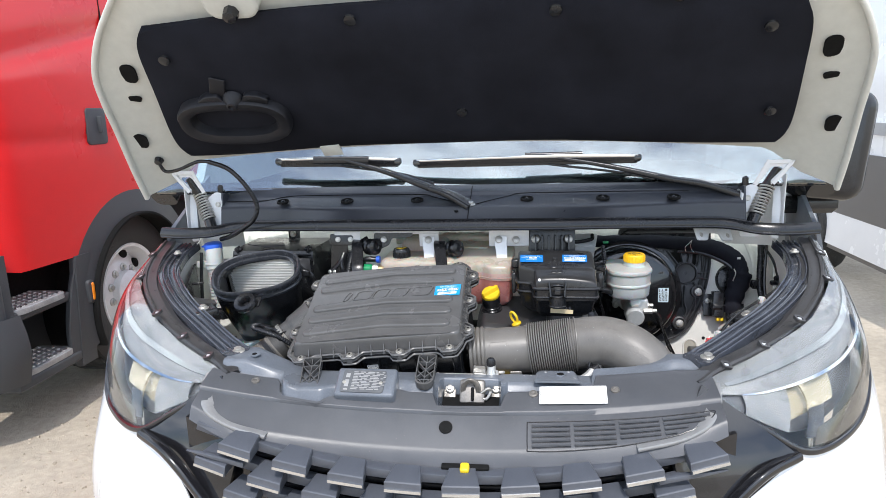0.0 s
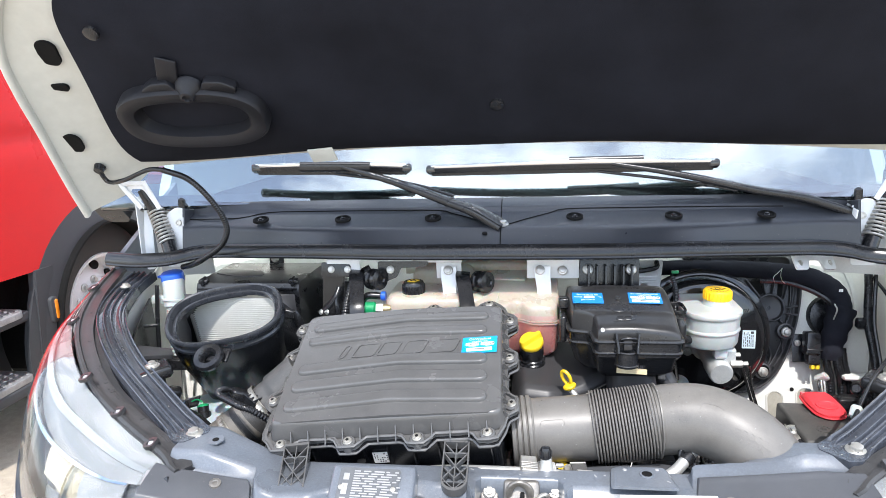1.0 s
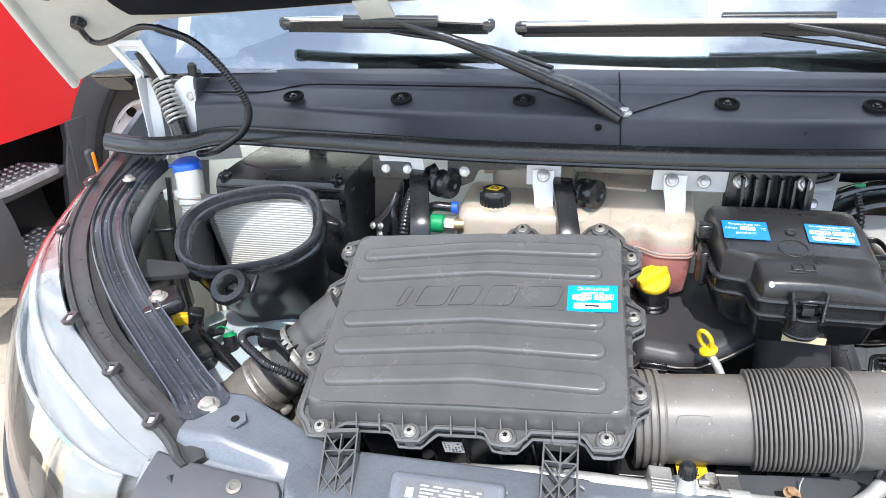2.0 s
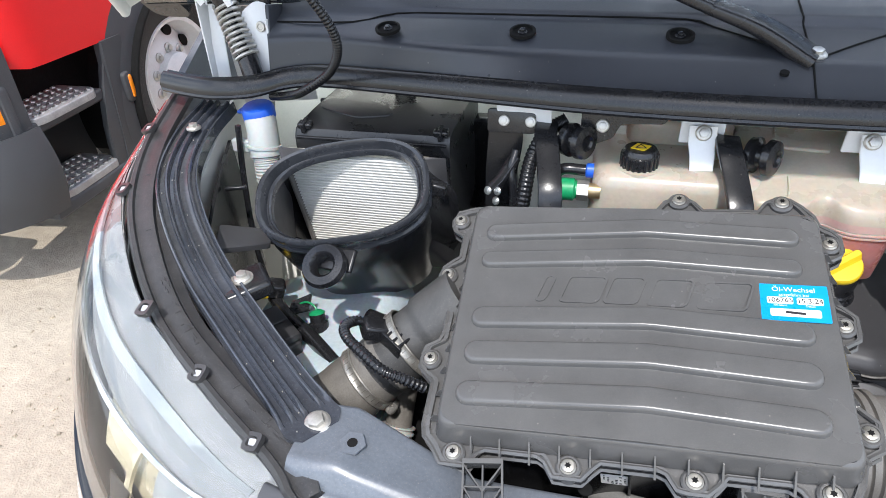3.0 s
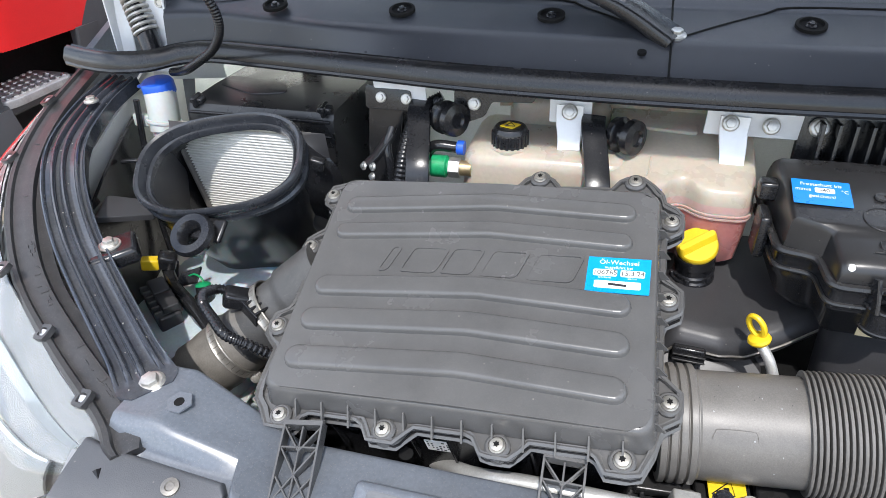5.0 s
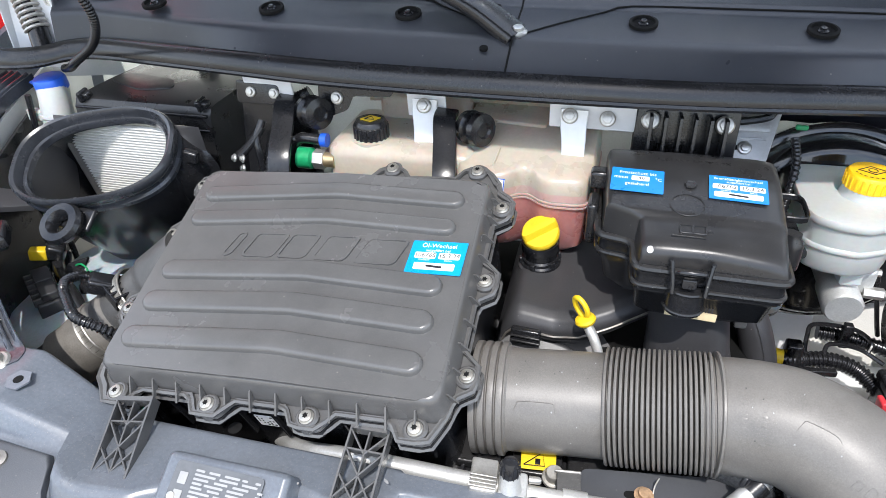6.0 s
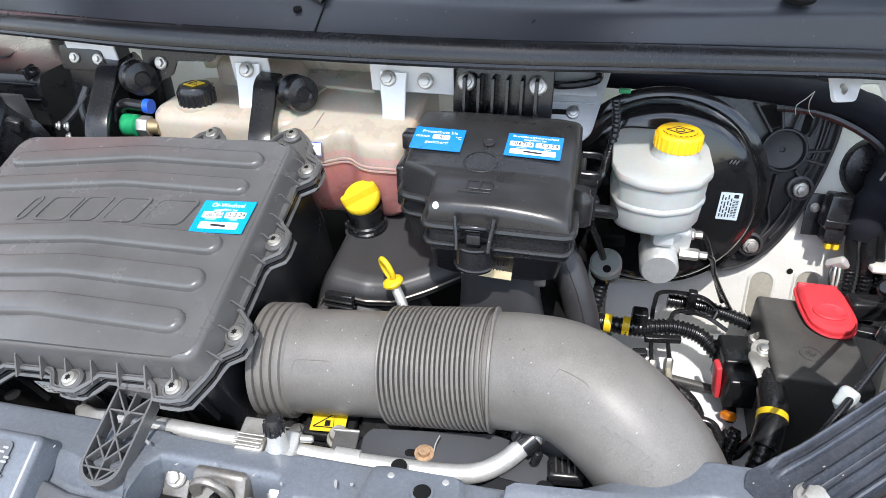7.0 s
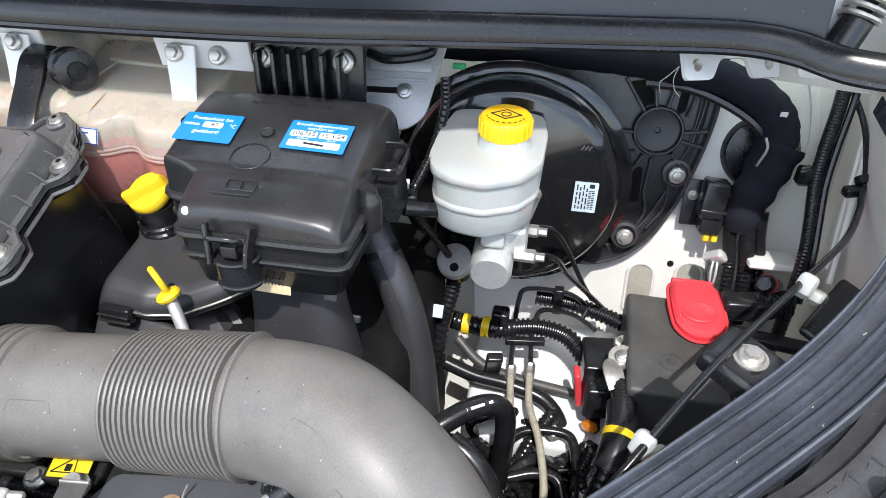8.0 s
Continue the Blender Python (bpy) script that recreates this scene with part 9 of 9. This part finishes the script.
dark_plug = part("connector", lathe([(0, -0.04), (0.011, -0.04), (0.0115, -0.026), (0.0135, -0.024), (0.0135, -0.012), (0.0105, -0.01), (0.0105, 0.0), (0.006, 0.003), (0, 0.003)], facing((-0.566, 1.648, 0.982), (-0.2, 0.35, 0.9)), 14), black_plastic, left, "black round plug with a green seal")
part("green_seal", lathe([(0.006, -0.001), (0.0108, -0.001), (0.0108, 0.0012), (0.006, 0.0042)], facing((-0.566, 1.6485, 0.983), (-0.2, 0.35, 0.9)), 14), green, dark_plug)
for pts, r in (([(-0.655, 1.705, 0.97), (-0.64, 1.68, 0.95), (-0.6, 1.65, 0.935), (-0.55, 1.62, 0.92)], 0.008), ([(-0.5, 1.67, 0.97), (-0.465, 1.655, 0.975), (-0.43, 1.65, 0.99), (-0.395, 1.665, 1.01)], 0.011), ([(-0.72, 1.8, 1.18), (-0.726, 1.795, 1.1), (-0.722, 1.78, 1.0), (-0.7, 1.76, 0.9)], 0.0045)):
    part("cable", tube(pts, r, 10), rubber, left)
# Filler added behind the headlamp, its colour standing for the shaded depth.
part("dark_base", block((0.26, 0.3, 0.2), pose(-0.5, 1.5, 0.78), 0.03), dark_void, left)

# linkage and cables beside the coolant tank
link = rig("linkage", "black bracket with steel linkage beside the tank", "bracket", (-0.33, 1.77, 1.1))
part("link_plate", slab(smooth_outline([(-0.02, 0.06), (0.021, 0.06), (0.021, 0.035), (0.012, -0.02), (0.005, -0.06), (-0.024, -0.06), (-0.024, 0.0)], 0.008, 3), -0.003, 0.003, None, facing((-0.335, 1.789, 1.148), (0, -1, 0.08)), 0.001), black_plastic, link)
part("link_rod", sweep([(-0.318, 1.766, 1.185), (-0.322, 1.752, 1.165), (-0.318, 1.748, 1.14), (-0.318, 1.75, 1.09)], circle(0.0055, 10), steps=5), rubber, link, "ribbed rubber cable boot")
part("link_fork", sweep([(-0.318, 1.762, 1.178), (-0.334, 1.745, 1.155), (-0.345, 1.738, 1.145)], rounded(0.016, 0.007, 0.002, 2), steps=3), black_plastic, link)
for x, z in ((-0.348, 1.142), (-0.336, 1.142), (-0.338, 1.128)):
    bolt(link, (x, 1.732, z + 0.003), (-0.5, -0.7, 0.3), 0.0044, steel)
part("braided_sleeve", tube([(-0.26, 1.8, 1.215), (-0.285, 1.79, 1.2), (-0.3, 1.77, 1.17), (-0.305, 1.75, 1.13), (-0.31, 1.74, 1.08)], 0.01, 10, ribs=0.001, pitch=0.005), rubber, link)
part("blue_fitting", lathe([(0.0, 0), (0.009, 0), (0.009, 0.008), (0.006, 0.01), (0.006, 0.02), (0, 0.02)], facing((-0.222, 1.752, 1.172), (-1, 0, 0)), 14), blue_cap, link, "blue hose connector")
part("black_tee", tube([(-0.232, 1.752, 1.172), (-0.26, 1.75, 1.172), (-0.275, 1.755, 1.15)], 0.007, 10), rubber, link)
part("beam_plate", slab(smooth_outline([(-0.026, 0.016), (0.075, 0.016), (0.07, 0.006), (0.02, 0.004), (0.012, -0.014), (-0.012, -0.024), (-0.026, -0.024)], 0.004, 3), -0.002, 0.002, None, facing((-0.216, 1.787, 1.216), (0, -1, 0.14)), 0.0006), black_plastic, link)
part("beam_strip", block((0.17, 0.004, 0.014), pose(-0.16, 1.79, 1.236, 8, 0, 0), 0.002), white_paint, link)
bolt(link, (-0.217, 1.783, 1.217), (0, -0.9, 0.3), 0.0066)

# ---- the red lorry beside the van ----
truck = rig("lorry", "red lorry cab with grey steps, parked alongside", "lorry", (-2.3, 3.9, 0))
TX = -2.24


def cab_side(u, v):
    y = 2.82 + 2.6 * u
    low = lerp_list([(2.8, 0.96), (2.89, 0.835), (3.55, 0.82), (3.66, 0.9), (3.8, 1.02), (4.02, 1.12), (4.36, 1.17), (4.9, 1.1), (5.4, 0.9)], y)[0]
    z = low + (3.2 - low) * v
    lean = 0.05 * max(0.0, (z - 1.75)) + 0.012 * math.exp(-((z - 1.44) / 0.03) ** 2) + 0.02 * math.exp(-((z - 1.83 - 0.25 * (y - 3.0)) / 0.06) ** 2)
    return TX - lean - 0.35 * max(0.0, (2.98 - y) / 0.16) ** 2 * 0.3, y, z


part("cab_side", sheet(cab_side, 44, 60, 0.02), truck_red, truck, "glossy red cab side")
part("cab_front", sheet(lambda u, v: (TX - 0.06 - 2.3 * u, 2.83 - 0.12 * math.sin(math.pi * u), 0.62 + 2.5 * v), 12, 12, 0.02), truck_red, truck)
part("cab_roof", block((2.4, 2.5, 0.06), pose(TX - 1.2, 4.1, 3.2), 0.03), truck_red, truck)
part("cab_back", block((2.4, 0.06, 2.2), pose(TX - 1.2, 5.38, 2.1), 0.02), truck_red, truck)
part("chassis", block((2.2, 5.0, 0.35), pose(TX - 1.3, 5.3, 0.75), 0.03), dark_void, truck)
part("door_gap", tube([cab_side(0.39, v / 10) for v in range(2, 11)], 0.006, 6), dark_void, truck)
hd = part("door_handle", slab(rounded(0.17, 0.2, 0.025, 4), -0.03, 0.012, None, facing((TX - 0.005, 3.64, 1.5), (1, 0, 0)), 0.006), truck_grey, truck, "dark recessed door handle")
part("handle_bar", block((0.02, 0.09, 0.03), facing((TX + 0.012, 3.655, 1.51), (1, 0, 0)), 0.006), truck_grey, hd)
# wheel arch
arc = [(3.88 + 0.5 * math.cos(radians(a)), 0.47 + 0.5 * math.sin(radians(a))) for a in range(200, 19, -10)]
part("arch_liner", sweep([(TX - 0.2, y, z) for y, z in arc], rounded(0.02, 0.5, 0.005, 1), steps=2, up=(1, 0, 0)), dark_void, truck)
def arch_skin(u, v):
    a = radians(196 - 170 * u)
    r = 0.515 + (0.14 if u > 0.2 else 0.14 + 0.05 * (0.2 - u) / 0.2) * v
    return TX + 0.02 - 0.02 * v, 3.88 + r * math.cos(a), max(0.2, 0.46 + r * math.sin(a))
part("wheel_arch", sheet(arch_skin, 26, 6, 0.03), truck_grey, truck, "dark grey plastic wheel arch")
part("arch_panel", sheet(lambda u, v: (TX + 0.012, 3.24 + 0.12 * u + 0.06 * v, 0.24 + 0.59 * v), 6, 8, 0.04), truck_grey, truck)
mk = part("marker_lamp", slab(rounded(0.05, 0.13, 0.02, 4), -0.01, 0.015, None, facing((TX + 0.015, 3.37, 0.62), (1, 0, 0)), 0.008), truck_grey, truck, "side marker lamp with an amber lens")
part("marker_lens", slab(rounded(0.022, 0.1, 0.01, 4), 0.0, 0.02, None, facing((TX + 0.015, 3.38, 0.62), (1, 0, 0)), 0.006), amber, mk)
wheel = part("wheel", lathe([(0.28, -0.14), (0.4, -0.15), (0.47, -0.13), (0.488, -0.08), (0.488, 0.08), (0.47, 0.13), (0.4, 0.148), (0.3, 0.135), (0.28, 0.12)], facing((TX - 0.2, 3.88, 0.488), (1, 0, 0)), 56, cap=(False, False)), tyre_rubber, truck, "lorry tyre on a silver steel rim")
for i in range(46):
    a = 2 * math.pi * i / 46
    part("tread_block", block((0.24, 0.045, 0.012), Matrix.Translation((TX - 0.2, 3.88, 0.488)) @ Matrix.Rotation(a, 4, "X") @ pose(0, 0, 0.488), 0.003), tyre_rubber, wheel, smooth=0)
rimw = part("rim", lathe([(0.285, 0.12), (0.295, 0.13), (0.29, 0.138), (0.272, 0.13), (0.262, 0.09), (0.25, 0.03), (0.19, 0.055), (0.17, 0.075), (0.15, 0.08), (0.125, 0.08), (0.12, 0.12), (0.09, 0.14), (0.0, 0.142)], facing((TX - 0.2, 3.88, 0.488), (1, 0, 0)), 48, cap=(False, True)), rim_paint, wheel, "silver steel rim")
F0 = facing((TX - 0.2, 3.88, 0.488), (1, 0, 0))
for i in range(10):
    a = 2 * math.pi * i / 10
    part("rim_hole", slab(oval(0.034, 0.026, 16), -0.01, 0.008, None, F0 @ pose(0.225 * math.cos(a), 0.225 * math.sin(a), 0.047, 0, 0, math.degrees(a) + 90)), dark_void, rimw)
    bolt(rimw, F0 @ Vector((0.145 * math.cos(a + 0.3), 0.145 * math.sin(a + 0.3), 0.085)), (1, 0, 0), 0.02, steel)
# step well
part("well_back", block((0.02, 0.7, 0.65), pose(TX - 0.3, 3.05, 0.55), 0.004), truck_grey, truck)
part("well_sill", block((0.3, 0.46, 0.06), pose(TX - 0.14, 3.03, 0.3), 0.015), truck_grey, truck)
part("well_front", block((0.3, 0.05, 0.5), pose(TX - 0.16, 2.8, 0.57), 0.02), truck_grey, truck)
part("well_shelf", block((0.28, 0.42, 0.05), pose(TX - 0.15, 3.04, 0.63), 0.01), truck_grey, truck)
for z, w in ((0.668, 0.1), (0.36, 0.12)):
    def tread(z=z):
        return smooth_outline([(TX - 0.22, 2.83), (TX - 0.01, 2.87), (TX + 0.005, 2.92), (TX + 0.005, 3.19), (TX - 0.03, 3.225), (TX - 0.22, 3.225)], 0.03, 3)
    st = part("step", slab(tread(), z - 0.03, z, None, None, 0.006), step_metal, truck, "perforated aluminium step")
    for i in range(5):
        for j in range(9):
            x, y = TX - 0.195 + 0.042 * i, 2.9 + 0.036 * j + (0.018 if i % 2 else 0)
            if y < 3.2 and x < TX - 0.01:
                part("tread_tooth", lathe([(0.013, 0), (0.011, 0.005), (0.006, 0.005), (0.005, 0.001), (0, 0.001)], pose(x, y, z - 0.0005), 6), steel, st, smooth=0)
# bumper corner and lamp
part("bumper", sheet(lambda u, v: (TX - 0.01 - 0.34 * (1 - math.cos(1.5708 * u)) + 0.03 * math.sin(math.pi * v), 2.86 - 0.3 * math.sin(1.5708 * u), 0.32 + 0.32 * v), 16, 10, 0.03), truck_grey, truck, "grey plastic bumper corner")
part("bumper_wide", block((1.9, 0.1, 0.32), pose(TX - 1.3, 2.6, 0.48), 0.04), truck_grey, truck)
part("lamp_housing", sheet(lambda u, v: (TX - 0.04 - 0.3 * (1 - math.cos(1.4 * u)), 2.86 - 0.27 * math.sin(1.4 * u), 0.635 + 0.3 * v), 10, 6, 0.03), truck_grey, truck)
hl = part("headlamp", sheet(lambda u, v: (TX - 0.03 - 0.3 * (1 - math.cos(0.1 + 1.1 * u)), 2.855 - 0.27 * math.sin(0.1 + 1.1 * u), 0.66 + 0.24 * v), 8, 6, 0.012), gloss_black, truck, "lorry headlamp with an amber indicator")
part("indicator", sheet(lambda u, v: (TX - 0.022 - 0.3 * (1 - math.cos(0.2 + 0.22 * u)), 2.852 - 0.27 * math.sin(0.2 + 0.22 * u), 0.69 + 0.17 * v), 4, 4, 0.01), amber, hl)
part("lamp_lens", sheet(lambda u, v: (TX - 0.022 - 0.3 * (1 - math.cos(0.5 + 0.5 * u)), 2.852 - 0.27 * math.sin(0.5 + 0.5 * u), 0.69 + 0.17 * v), 6, 4, 0.01), white_plastic, hl)

# ---- the white van on the other side ----
pv = rig("parked_van", "white panel van parked beside, dark sill cladding", "van", (3.4, 7.0, 0))
VX = 2.75
def van_side(u, v):
    y, z = 3.4 + 6.5 * u, 0.32 + 2.3 * v
    bulge = 0.05 * math.sin(math.pi * min(1.0, v * 1.1)) - 0.012 * math.exp(-((z - 1.3) / 0.05) ** 2) + 0.1 * max(0.0, v - 0.6)
    return VX - 0.05 + bulge, y, z
part("side_panel", sheet(van_side, 30, 46, 0.02), white_paint, pv)
part("roof", block((1.9, 6.5, 0.06), pose(VX + 1.0, 6.65, 2.6), 0.03), white_paint, pv)
part("front_panel", block((1.9, 0.06, 1.9), pose(VX + 1.0, 3.42, 1.5), 0.03), white_paint, pv)
part("rub_strip", sheet(lambda u, v: (VX - 0.018, 3.4 + 6.5 * u, 1.25 + 0.09 * v), 8, 3, 0.02), surface("strip_grey", (0.35, 0.35, 0.35), 0.5), pv, "grey rubbing strip")
# Cladding carried up the side: its brown-grey also paints the lower body's reflection.
part("sill_cladding", sheet(lambda u, v: (VX - 0.03, 3.4 + 6.5 * u, 0.28 + 0.82 * v), 8, 4, 0.02), surface("cladding", (0.13, 0.12, 0.11), 0.6, vary=0.15, scale=4), pv, "brown-grey sill cladding with the lower body's reflection painted in")
w = part("wheel", lathe([(0.2, -0.1), (0.33, -0.11), (0.36, -0.06), (0.36, 0.06), (0.33, 0.11), (0.22, 0.1)], facing((VX + 0.03, 6.4, 0.36), (-1, 0, 0)), 40, cap=(False, False)), tyre_rubber, pv)
part("rim", lathe([(0.21, 0.1), (0.22, 0.112), (0.2, 0.112), (0.18, 0.06), (0.1, 0.09), (0.0, 0.09)], facing((VX + 0.03, 6.4, 0.36), (-1, 0, 0)), 30), rim_paint, w)
part("panel_gap", tube([van_side(0.32, v / 10) for v in range(11)], 0.008, 6), dark_void, pv)
